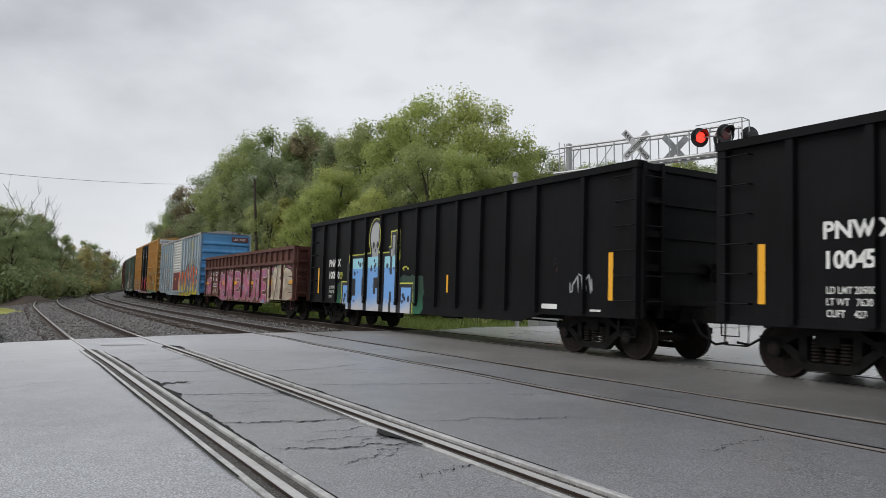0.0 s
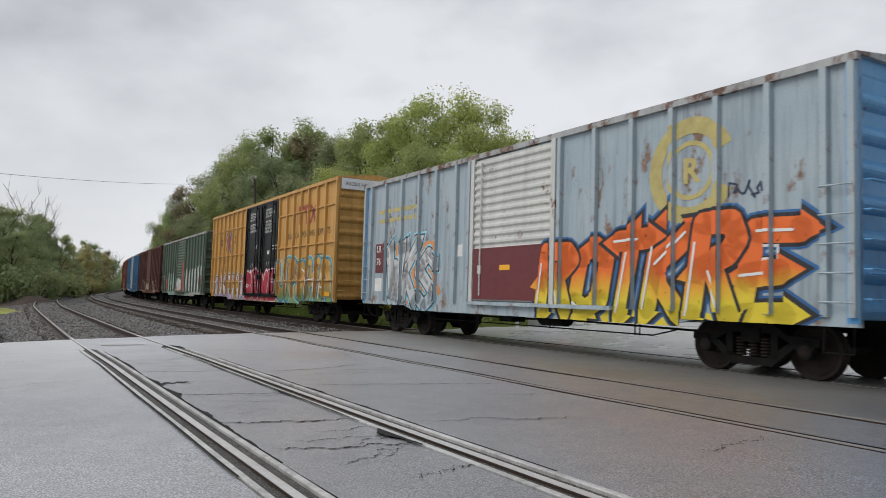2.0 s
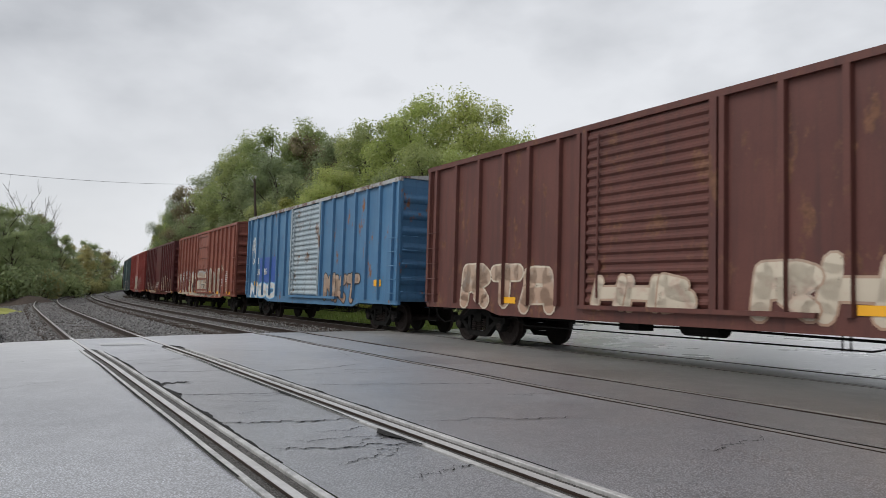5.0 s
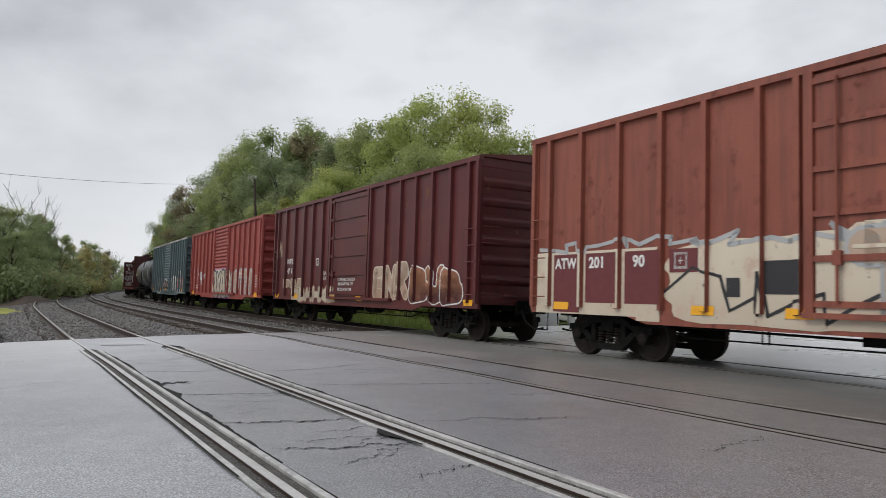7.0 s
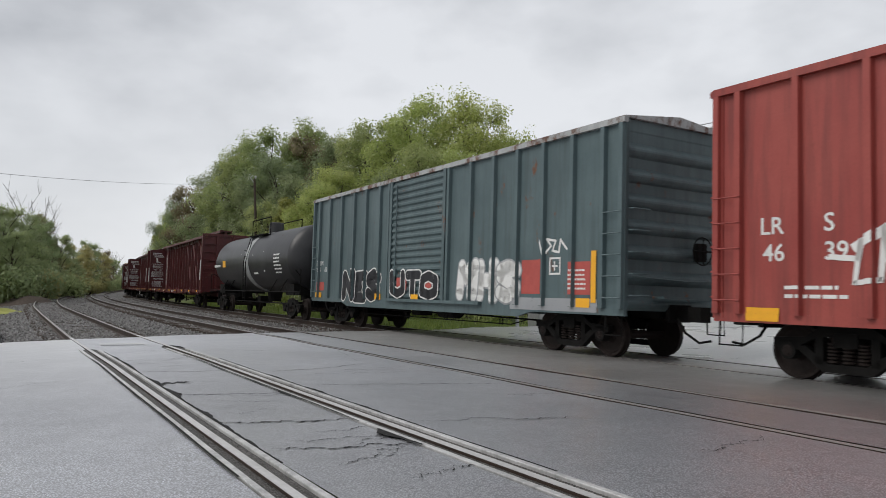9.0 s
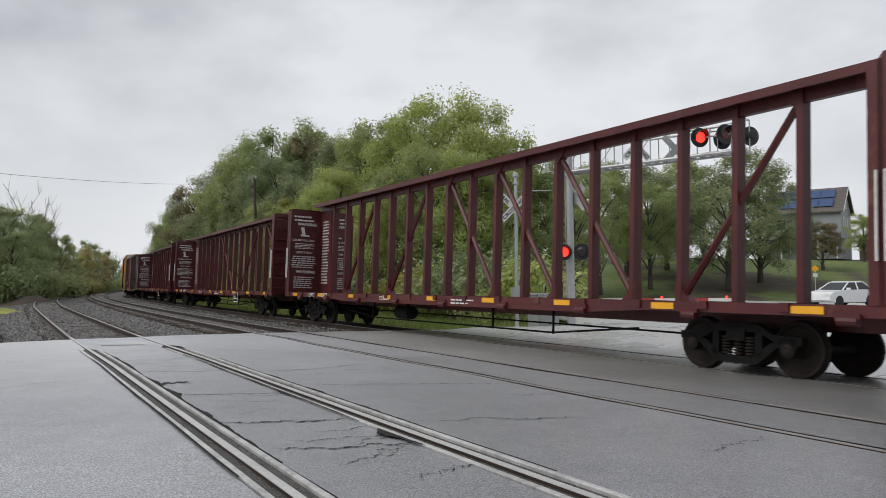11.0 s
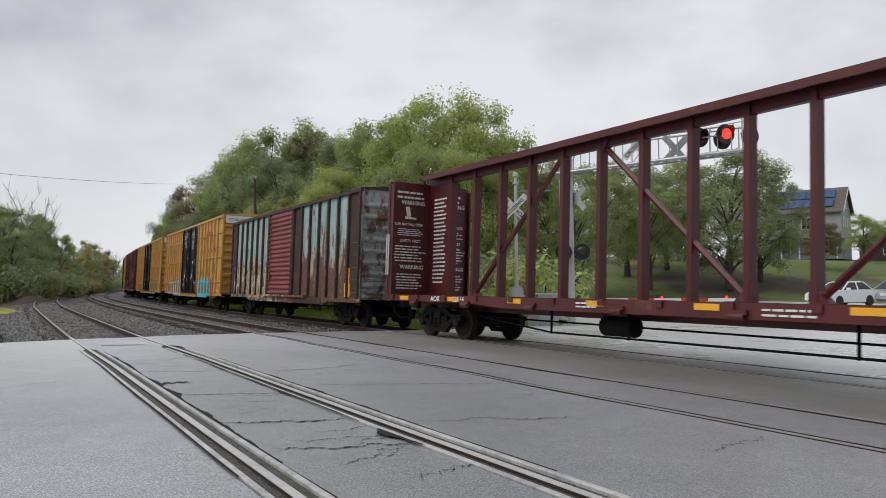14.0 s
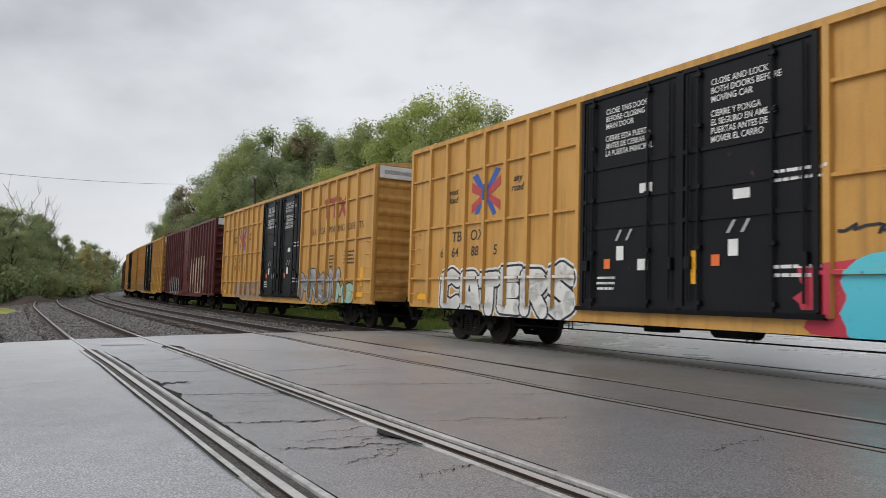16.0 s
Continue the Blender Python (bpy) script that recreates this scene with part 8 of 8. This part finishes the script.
# ---- the level crossing ----
def crossbuck(parent, c, yaw, size=1.25, words=True, board="signwhite"):
    """Two crossed white boards; the words run along them."""
    cb = new("crossbuck")
    cb.empty_display_size = 0.2
    cb.parent = parent
    cb.matrix_basis = Matrix.Translation(c) @ Matrix.Rotation(yaw, 4, "Z")
    for k, (ang, word) in enumerate(((-45, ("RAIL", "ROAD")), (45, ("CROSSING",)))):
        r = Matrix.Rotation(radians(-ang), 4, "Y")
        sh = Shape()
        bx = [r @ Vector(v) for v in Shape().box(-size / 2, size / 2, -0.012 - 0.014 * k, -0.002 - 0.014 * k, -0.115, 0.115).v]
        sh.add(bx, [(0, 1, 3, 2), (4, 6, 7, 5), (0, 4, 5, 1), (2, 3, 7, 6), (0, 2, 6, 4), (1, 5, 7, 3)])
        b = part("board", sh, M[board], cb)
        if words:
            q = Shape()
            polys = []
            if k == 0:
                polys += text_polys(word[0], -size * 0.46, -0.065, 0.13, 0.02, 0.92) + text_polys(word[1], size * 0.12, -0.065, 0.13, 0.02, 0.92)
            else:
                polys += text_polys(word[0], -size * 0.45, -0.065, 0.13, 0.02, 1.18)
            for poly in polys:
                q.add([r @ Vector((x, -0.017 - 0.014 * k, z)) for x, z in poly], [tuple(range(len(poly)))])
            part("lettering", facing_mesh(q, "lettering", M["signblack"]), M["signblack"], cb)
    return cb


def lamp_head(parent, c, yaw, r=0.3):
    """A round flashing-light unit: target disc, hood and unlit lens."""
    hd = new("signal_head")
    hd.empty_display_size = 0.2
    hd.parent = parent
    hd.matrix_basis = Matrix.Translation(c) @ Matrix.Rotation(yaw, 4, "Z")
    part("target", Shape().lathe([(0.0, r * 1.0), (0.02, r * 1.02), (0.04, r)], 1, (0, 0, 0), 28), M["lampblack"], hd)
    part("housing", Shape().lathe([(0.04, r * 0.6), (0.2, r * 0.55), (0.24, r * 0.3)], 1, (0, 0, 0), 18), M["lampblack"], hd)
    sh = Shape()
    n = 14
    for i in range(n):
        a0, a1 = math.pi * (-0.12 + 1.24 * i / n), math.pi * (-0.12 + 1.24 * (i + 1) / n)
        vs = []
        for a in (a0, a1):
            for y, rr in ((0.0, r * 0.66), (-0.30 * (0.35 + 0.65 * max(0, math.sin(a))), r * 0.66)):
                vs += [(math.cos(a) * rr, y, math.sin(a) * rr), (math.cos(a) * (rr + 0.012), y, math.sin(a) * (rr + 0.012))]
        sh.add(vs, [(0, 2, 6, 4), (1, 5, 7, 3), (2, 3, 7, 6), (0, 4, 5, 1)])
    part("hood", sh, M["lampblack"], hd)
    part("lens", Shape().lathe([(-0.012, r * 0.45), (-0.02, r * 0.52), (0.0, r * 0.6)], 1, (0, 0, 0), 20), M["lens_off"], hd, "dark red unlit lens")
    return hd


BLINK = []
MAST = at_bearing(1010, 27.5)


def crossing_signals():
    mx, my = MAST
    g = -0.18
    tip = at_bearing(1326, 23.0)
    d = Vector((tip[0] - mx, tip[1] - my))
    arm, yaw = d.length, math.atan2(d.y, d.x)
    face = -yaw + math.atan2(-mx - 2, my) * 0.0
    cs = thing("cantilever_signal", "galvanised cantilever crossing signal with crossbuck and red lights over the road", "crossing signal", m=pose(mx, my, g, 0, 0, math.degrees(yaw)))
    part("mast", Shape().lathe([(0, 0.2), (0.05, 0.14), (6.8, 0.12), (6.85, 0.05)], 2, (0, 0, 0), 16).box(-0.3, 0.3, -0.3, 0.3, -0.15, 0.06), M["galv"], cs)
    z0, z1 = 5.72, 6.55
    for yy in (-0.3, 0.3):
        part("lower_chord", Shape().tube([(-0.5, yy, z0), (arm, yy, z0)], 0.055, 8), M["galv"], cs)
        part("upper_chord", Shape().tube([(-0.2, yy, z1 + 0.1), (arm * 0.96, yy, z1)], 0.04, 8), M["galv"], cs)
    for i in range(10):
        x = i * arm / 9.5
        sh = Shape()
        for yy in (-0.3, 0.3):
            sh.tube([(x, yy, z0), (x, yy, z1 + 0.05)], 0.022, 5)
            if i < 5 and yy < 0 and i % 2 == 0:
                sh.tube([(x, yy, z0), (x + arm / 9.5, yy, z1)], 0.016, 5)
        sh.tube([(x, -0.3, z0), (x, 0.3, z0)], 0.02, 5)
        part("lattice", sh, M["galv"], cs)
    sh = Shape()
    for q in range(20):
        sh.box(q * arm / 20, q * arm / 20 + 0.2, -0.28, 0.28, z0 + 0.05, z0 + 0.07)
    part("walkway", sh, M["galv"], cs)
    part("end_cage", Shape().tube([(arm, -0.3, z0), (arm, -0.3, z1 + 0.2), (arm, 0.3, z1 + 0.2), (arm, 0.3, z0)], 0.022, 5).tube([(arm - 1.5, -0.3, z1 + 0.15), (arm, -0.3, z1 + 0.2)], 0.02, 5).tube([(arm - 1.5, 0.3, z1 + 0.15), (arm, 0.3, z1 + 0.2)], 0.02, 5), M["galv"], cs)
    part("rear_cage", Shape().tube([(-0.2, -0.3, z1 + 0.1), (-0.75, -0.3, z1), (-0.75, 0.3, z1), (-0.2, 0.3, z1 + 0.1)], 0.02, 5).tube([(-0.75, -0.3, z1), (-0.75, -0.3, z0 + 0.1), (0, -0.3, z0)], 0.02, 5), M["galv"], cs)
    sh = Shape()
    for yy in (-0.18, 0.18):
        sh.tube([(-0.32, yy, 0.6), (-0.32, yy, 6.9)], 0.018, 5)
    for k in range(21):
        sh.tube([(-0.32, -0.18, 0.7 + 0.3 * k), (-0.32, 0.18, 0.7 + 0.3 * k)], 0.012, 4)
    part("ladder", sh, M["galv"], cs)
    look_yaw = -yaw + 0.22
    crossbuck(cs, (3.0, -0.42, 6.32), look_yaw, 1.3)
    crossbuck(cs, (4.05, 0.4, 6.15), look_yaw + math.pi, 1.25, words=False, board="galv")
    for k, x in enumerate((5.28, 6.12)):
        lamp_head(cs, (x, -0.45, 6.27), look_yaw, 0.31)
    for x in (5.6, 6.5):
        lamp_head(cs, (x, 0.5, 6.27), look_yaw + math.pi, 0.31)
    lit = part("lit_lens", Shape().lathe([(-0.06, 0.02), (-0.052, 0.11), (-0.03, 0.175)], 1, (0, 0, 0), 20), M["lens_on"], cs, "glowing red lens of the flashing pair")
    rot = Matrix.Rotation(look_yaw, 4, "Z")
    BLINK.append((lit, [Matrix.Translation((x, -0.45, 6.27)) @ rot for x in (5.28, 6.12)]))
    part("light_bracket", Shape().tube([(4.9, -0.38, 6.27), (6.25, -0.38, 6.27)], 0.03, 6).tube([(5.55, -0.38, 6.27), (5.55, -0.3, z1)], 0.03, 6), M["galv"], cs)
    # lower lights and sign on the mast
    crossbuck(cs, (0.2, 0.1, 4.75), look_yaw + 2.0, 1.15, words=False, board="galv")
    lamp_head(cs, (-0.02, -0.42, 2.75), look_yaw - 0.25, 0.3)
    lamp_head(cs, (0.6, -0.15, 2.75), look_yaw + 2.6, 0.3)
    lit = part("lit_lens", Shape().lathe([(-0.06, 0.02), (-0.052, 0.11), (-0.03, 0.175)], 1, (0, 0, 0), 20), M["lens_on"], cs, "glowing red lens of the flashing pair")
    r2 = Matrix.Rotation(look_yaw - 0.25, 4, "Z")
    lit.matrix_basis = Matrix.Translation((-0.02, -0.42, 2.75)) @ r2
    part("light_bracket", Shape().tube([(-0.1, -0.2, 2.75), (0.7, -0.1, 2.78)], 0.035, 6), M["galv"], cs)
    # smaller mast with its crossbuck and bell
    bx, by = at_bearing(914, 26.5)
    bm_ = thing("crossing_mast", "slim grey crossing mast with white crossbuck and bell", "crossing signal", m=pose(bx, by, -0.2))
    part("mast", Shape().lathe([(0, 0.12), (0.1, 0.065), (5.2, 0.06)], 2, (0, 0, 0), 12).box(-0.25, 0.25, -0.25, 0.25, -0.2, 0.05), M["galv"], bm_)
    part("bell", Shape().lathe([(0, 0.05), (0.08, 0.12), (0.14, 0.06), (0.3, 0.05), (0.34, 0.11), (0.46, 0.1), (0.5, 0.04)], 2, (0, 0, 5.15), 12), M["galv"], bm_)
    crossbuck(bm_, (-0.08, -0.1, 4.35), 0.12, 1.25)
    part("arm_mechanism", Shape().box(-0.2, 0.2, -0.3, 0.2, 0.9, 1.5).tube([(0.1, -0.1, 1.2), (0.9, -0.2, 1.0), (0.95, -0.25, 1.6)], 0.05, 6), M["galv"], bm_)
    part("cross_arm", Shape().tube([(0, 0, 4.95), (1.3, 0.0, 4.98)], 0.02, 5), M["galv"], bm_)
    cx, cy = at_bearing(960, 29.0)
    cab = thing("relay_cabinet", "silver-grey trackside relay cabinet", "cabinet", m=pose(cx, cy, ground_z(cx, cy), 0, 0, 30))
    part("body", Shape().box(-0.5, 0.5, -0.35, 0.35, 0.1, 1.5).box(-0.55, 0.55, -0.4, 0.4, 1.5, 1.56).box(-0.45, 0.45, -0.3, 0.3, -0.3, 0.1), M["galv"], cab)
    part("door", Shape().box(-0.44, 0.44, -0.375, -0.352, 0.18, 1.44), M["galv"], cab)
    # lowered gate across the far lane
    ex, ey = at_bearing(1300, 25.0)
    ga = thing("crossing_gate", "lowered red and white crossing gate arm with red lights", "crossing gate", m=pose(bx + 0.35, by, 0.83, 0, 0, math.degrees(math.atan2(ey - by, ex - bx - 0.35))))
    n = 8
    reach = math.hypot(ex - bx - 0.35, ey - by)
    for k in range(n):
        part("arm_section", Shape().box(reach * k / n, reach * (k + 1) / n, -0.02, 0.02, -0.05, 0.05), M["signwhite" if k % 2 else "logo_red"], ga)
    for f in (0.66, 0.96):
        part("gate_lamp", Shape().lathe([(-0.05, 0.025), (-0.03, 0.04), (0.04, 0.04)], 1, (reach * f, -0.05, 0.09), 12), M["lens_on"], ga, "small glowing red gate lamp")
    # green street name sign, its words as a bar
    gx, gy = at_bearing(1395, 72)
    st = thing("street_sign", "small green street sign on a thin post", "road sign", m=pose(gx, gy, ground_z(gx, gy), 0, 0, -10))
    top = 1.509 + (499 - 445) / 1304 * 72 - ground_z(gx, gy)
    part("post", Shape().tube([(0, 0, -0.2), (0, 0, top)], 0.03, 6), M["galv"], st)
    part("name_plate", Shape().box(-0.45, 0.45, -0.02, 0.02, top - 0.1, top + 0.15), P["forest"], st, "green name plate")
    part("name_bar", Shape().box(-0.33, 0.33, -0.026, -0.02, top - 0.02, top + 0.07), M["signwhite"], st)
    # yellow warning sign
    sx, sy = at_bearing(1442, 58)
    sg = ground_z(sx, sy)
    ws = thing("warning_sign", "yellow diamond warning sign on a steel post", "road sign", m=pose(sx, sy, sg, 0, 0, -20))
    part("post", Shape().box(-0.04, 0.04, 0.0, 0.06, -0.2, 3.1), M["galv"], ws)
    part("sign_plate", Shape().prism([(0, 2.6), (0.3, 2.9), (0, 3.2), (-0.3, 2.9)], 1, -0.03, -0.01), M["reflector"], ws, "yellow diamond plate")
    part("arrow_plate", Shape().box(-0.16, 0.16, -0.03, -0.01, 2.25, 2.52), M["signwhite"], ws)


crossing_signals()


# ---- houses and cars beyond the crossing ----
M["siding"] = plain("grey_white_siding", (0.30, 0.32, 0.33), 0.6, 0.0, 0.15, 2.0, 0.1)
M["slateroof"] = plain("weathered_shingle_roof", (0.13, 0.115, 0.105), 0.8, 0.0, 0.4, 3.0, 0.5)
M["redroof"] = plain("faded_red_roof", (0.24, 0.13, 0.11), 0.8, 0.0, 0.3, 3.0, 0.4)
M["log"] = plain("brown_log_wall", (0.10, 0.07, 0.05), 0.8, 0.0, 0.4, 3.0, 0.6)
M["trim"] = plain("white_painted_trim", (0.72, 0.72, 0.70), 0.5, 0.0, 0.1, 4.0, 0.1)
M["solar"] = plain("blue_solar_cells", (0.05, 0.09, 0.2), 0.12, 0.0, 0.2, 6.0, 0.02)
M["carwhite"] = plain("white_car_paint", (0.75, 0.76, 0.77), 0.22, 0.0, 0.05, 2.0, 0.02)
M["cargrey"] = plain("grey_car_paint", (0.30, 0.31, 0.33), 0.22, 0.0, 0.05, 2.0, 0.02)
M["tyre"] = plain("black_tyre_rubber", (0.02, 0.02, 0.02), 0.8, 0.0, 0.3, 20.0, 0.2)
gl, gnt, gbs = nodes_for("window_glass")
gbs.inputs["Base Color"].default_value = (0.02, 0.025, 0.03, 1)
gbs.inputs["Roughness"].default_value = 0.04
M["glass"] = gl


def house(name, label, x, y, rz, w, d, eave, ridge, wall, roof, windows, solar=False, porch=False):
    g = ground_z(x, y)
    hs = thing(name, label, "house", m=pose(x, y, g - 0.1, 0, 0, rz))
    part("shell", Shape().prism([(-d / 2, 0), (d / 2, 0), (d / 2, eave), (0, ridge), (-d / 2, eave)], 0, -w / 2, w / 2), M[wall], hs)
    k = (ridge - eave) / (d / 2)
    for sy in (-1, 1):
        prof = [(0, ridge + 0.02), (sy * (d / 2 + 0.4), eave - 0.4 * k + 0.02), (sy * (d / 2 + 0.4), eave - 0.4 * k + 0.2), (0, ridge + 0.2)]
        part("roof", Shape().prism(prof, 0, -w / 2 - 0.4, w / 2 + 0.4), M[roof], hs)
    for sx in (-1, 1):
        for sy in (-1, 1):
            q0, q1 = sorted((sx * (w / 2 + 0.4), sx * (w / 2 + 0.44)))
            part("barge_board", Shape().prism([(0, ridge - 0.1), (sy * (d / 2 + 0.4), eave - 0.4 * k - 0.1), (sy * (d / 2 + 0.4), eave - 0.4 * k + 0.22), (0, ridge + 0.22)], 0, q0, q1), M["trim"], hs)
    for face, a, z, ww, hh in windows:
        win = new("window")
        win.empty_display_size = 0.2
        win.parent = hs
        win.matrix_basis = pose(a, -d / 2, z) if face == "side" else pose(w / 2, a, z, 0, 0, 90)
        part("frame", Shape().box(-ww / 2 - 0.1, ww / 2 + 0.1, -0.06, 0.0, -0.1, 0).box(-ww / 2 - 0.1, ww / 2 + 0.1, -0.06, 0, hh, hh + 0.1).box(-ww / 2 - 0.1, -ww / 2, -0.06, 0, 0, hh).box(ww / 2, ww / 2 + 0.1, -0.06, 0, 0, hh).box(-0.03, 0.03, -0.05, 0, 0, hh), M["trim"], win)
        part("pane", Shape().box(-ww / 2, ww / 2, -0.03, -0.005, 0, hh), M["glass"], win)
    if solar:
        ang = math.atan2(ridge - eave, d / 2)
        for i in range(4):
            for j in range(2):
                p = part("solar_panel", Shape().box(-0.8, 0.8, -0.02, 0.03, -0.8, 0.8).box(-0.84, 0.84, -0.01, 0.01, -0.84, 0.84), M["solar"], hs, "blue solar panel")
                f = 0.27 + 0.42 * j
                p.matrix_basis = Matrix.Translation((-w / 2 + 2.0 + i * 1.75, -d / 2 * (1 - f) - 0.15, eave + (ridge - eave) * f + 0.28)) @ Matrix.Rotation(ang - math.pi / 2, 4, "X")
    if porch:
        part("porch_roof", Shape().prism([(-d / 2 - 2.0, 2.5), (-d / 2, 3.1), (-d / 2, 3.25), (-d / 2 - 2.1, 2.65)], 0, -w / 2, w / 2), M[roof], hs)
        for i in range(5):
            part("porch_post", Shape().box(-w / 2 + 0.2 + i * (w - 0.4) / 4 - 0.07, -w / 2 + 0.2 + i * (w - 0.4) / 4 + 0.07, -d / 2 - 1.9, -d / 2 - 1.76, 0, 2.6), M["trim"], hs)
    return hs


house("house", "grey two-storey house with solar panels and white gable trim", *at_bearing(1432, 98), -38, 9.0, 7.0, 6.2, 9.2, "siding", "slateroof",
      [("side", -2.5, 3.9, 1.0, 1.4), ("side", 0.5, 3.9, 1.0, 1.4), ("side", 3.0, 0.8, 1.0, 1.5), ("gable", -1.3, 3.9, 0.9, 1.4), ("gable", 1.3, 3.9, 0.9, 1.4), ("gable", 0.0, 6.6, 0.6, 1.2), ("side", -2.0, 0.8, 1.0, 1.6)], True, True)
house("cottage", "low white cottage with faded red roof among trees", *at_bearing(1130, 95), 12, 9.0, 6.0, 2.6, 4.6, "trim", "redroof", [("side", -2.5, 0.9, 1.0, 1.2), ("side", 2.0, 0.9, 1.0, 1.2)])
house("log_building", "brown log building with white window frames", *at_bearing(1600, 100), -10, 9.0, 6.0, 2.4, 3.9, "log", "slateroof", [("side", -3.1, 1.0, 1.1, 1.2), ("side", 0.5, 1.0, 1.1, 1.2)])


def sedan(label, x, y, rz, paint_key):
    g = float(level(offset_of(np.array([x]), np.array([y]))[0][0])) + 0.02
    car = thing("car", label, "car", "cars waiting at the crossing", m=pose(x, y, g, 0, 0, rz))
    side = [(-2.2, 0.35), (-2.25, 0.75), (-2.15, 0.95), (-1.55, 1.0), (-0.9, 1.02), (1.0, 1.0), (1.9, 0.88), (2.2, 0.72), (2.25, 0.4), (1.8, 0.25), (-1.9, 0.25)]
    sh = Shape().prism(side, 1, -0.88, 0.88)
    me = sh.mesh("body", M[paint_key])
    part("body", me, M[paint_key], car)
    cab = Shape()
    lo = [(-1.75, 0.98), (1.05, 0.98)]
    hi = [(-1.1, 1.46), (0.25, 1.46)]
    vs = [(lo[0][0], -0.82, 0.98), (lo[1][0], -0.82, 0.98), (lo[1][0], 0.82, 0.98), (lo[0][0], 0.82, 0.98), (hi[0][0], -0.62, 1.46), (hi[1][0], -0.62, 1.46), (hi[1][0], 0.62, 1.46), (hi[0][0], 0.62, 1.46)]
    fs = [(0, 1, 5, 4), (1, 2, 6, 5), (2, 3, 7, 6), (3, 0, 4, 7), (4, 5, 6, 7)]
    cab.add(vs, fs)
    part("windows", cab, M["glass"], car, "dark car windows")
    part("roof_panel", Shape().add([(-1.12, -0.64, 1.455), (0.28, -0.64, 1.455), (0.28, 0.64, 1.455), (-1.12, 0.64, 1.455), (-1.0, -0.55, 1.52), (0.15, -0.55, 1.52), (0.15, 0.55, 1.52), (-1.0, 0.55, 1.52)], [(0, 1, 5, 4), (1, 2, 6, 5), (2, 3, 7, 6), (3, 0, 4, 7), (4, 5, 6, 7)]), M[paint_key], car)
    pill = Shape()
    for sy in (-1, 1):
        for a, b in (((-1.75, sy * 0.83, 0.98), (-1.1, sy * 0.63, 1.47)), ((1.05, sy * 0.83, 0.98), (0.25, sy * 0.63, 1.47)), ((-0.35, sy * 0.84, 0.98), (-0.4, sy * 0.635, 1.47))):
            pill.tube([a, b], 0.05, 5)
    part("pillars", pill, M[paint_key], car)
    for sx in (-1.35, 1.4):
        for sy in (-1, 1):
            w = part("wheel", Shape().lathe([(-0.1, 0.2), (-0.1, 0.3), (-0.07, 0.33), (0.07, 0.33), (0.1, 0.3), (0.1, 0.2)], 1, (0, 0, 0), 18), M["tyre"], car)
            w.location = (sx, sy * 0.83, 0.33)
    for sy in (-0.6, 0.6):
        part("headlight", Shape().box(2.12, 2.24, sy - 0.18, sy + 0.18, 0.62, 0.76), M["signwhite"], car)
    for sy in (-0.92, 0.92):
        part("door_mirror", Shape().box(0.55, 0.7, sy - 0.1, sy + 0.1, 1.0, 1.14), M[paint_key], car)
    return car


sedan("white saloon car waiting on the wet road beyond the crossing", *at_bearing(1488, 46), 205, "carwhite")
sedan("grey car waiting behind on the wet road", *at_bearing(1585, 47), 205, "cargrey")


# ---- motion of the train ----
def car_pose(mid, half):
    """Pose of a car whose middle is mid metres along the line, riding on two truck centres."""
    a, b = Vector(plan(mid - half, 0.0)), Vector(plan(mid + half, 0.0))
    front, c = a - b, (a + b) / 2
    turn = Matrix.Rotation(math.atan2(front.y, front.x), 4, "Z")
    t = float(np.interp(mid, S_ALL, TURN))
    return Matrix.Translation((c.x, c.y, -G * math.sin(CANT) + 0.008)) @ turn @ Matrix.Rotation(-CANT, 4, "X")


def motions():
    times = [i * 0.5 for i in range(33)]
    spin_rows = []
    k = 0
    while True:
        t = min(16.0, k / 30.0)
        spin_rows.append((t, along(t) / WHEEL_R))
        if t >= 16.0:
            break
        k += 1
    # the flashing pair: the lit lens changes sides
    for lit, places in BLINK:
        rows, side, nxt = [(0.0, places[0])], 0, 0.45
        while nxt < 15.9:
            rows += [(nxt, places[side]), (nxt + 0.0334, places[1 - side])]
            side = 1 - side
            nxt = 0.45 if nxt < 0.4 else nxt + 0.597
        rows.append((16.0, places[side]))
        walk(lit, rows)
    for car, mid, half, wheels, trucks in MOVERS:
        walk(car, [(t, car_pose(mid - along(t), half)) for t in times])
        for w in wheels:
            at = w.location.copy()
            walk(w, [(t, Matrix.Translation(at) @ Matrix.Rotation(a, 4, "Y")) for t, a in spin_rows])


motions()
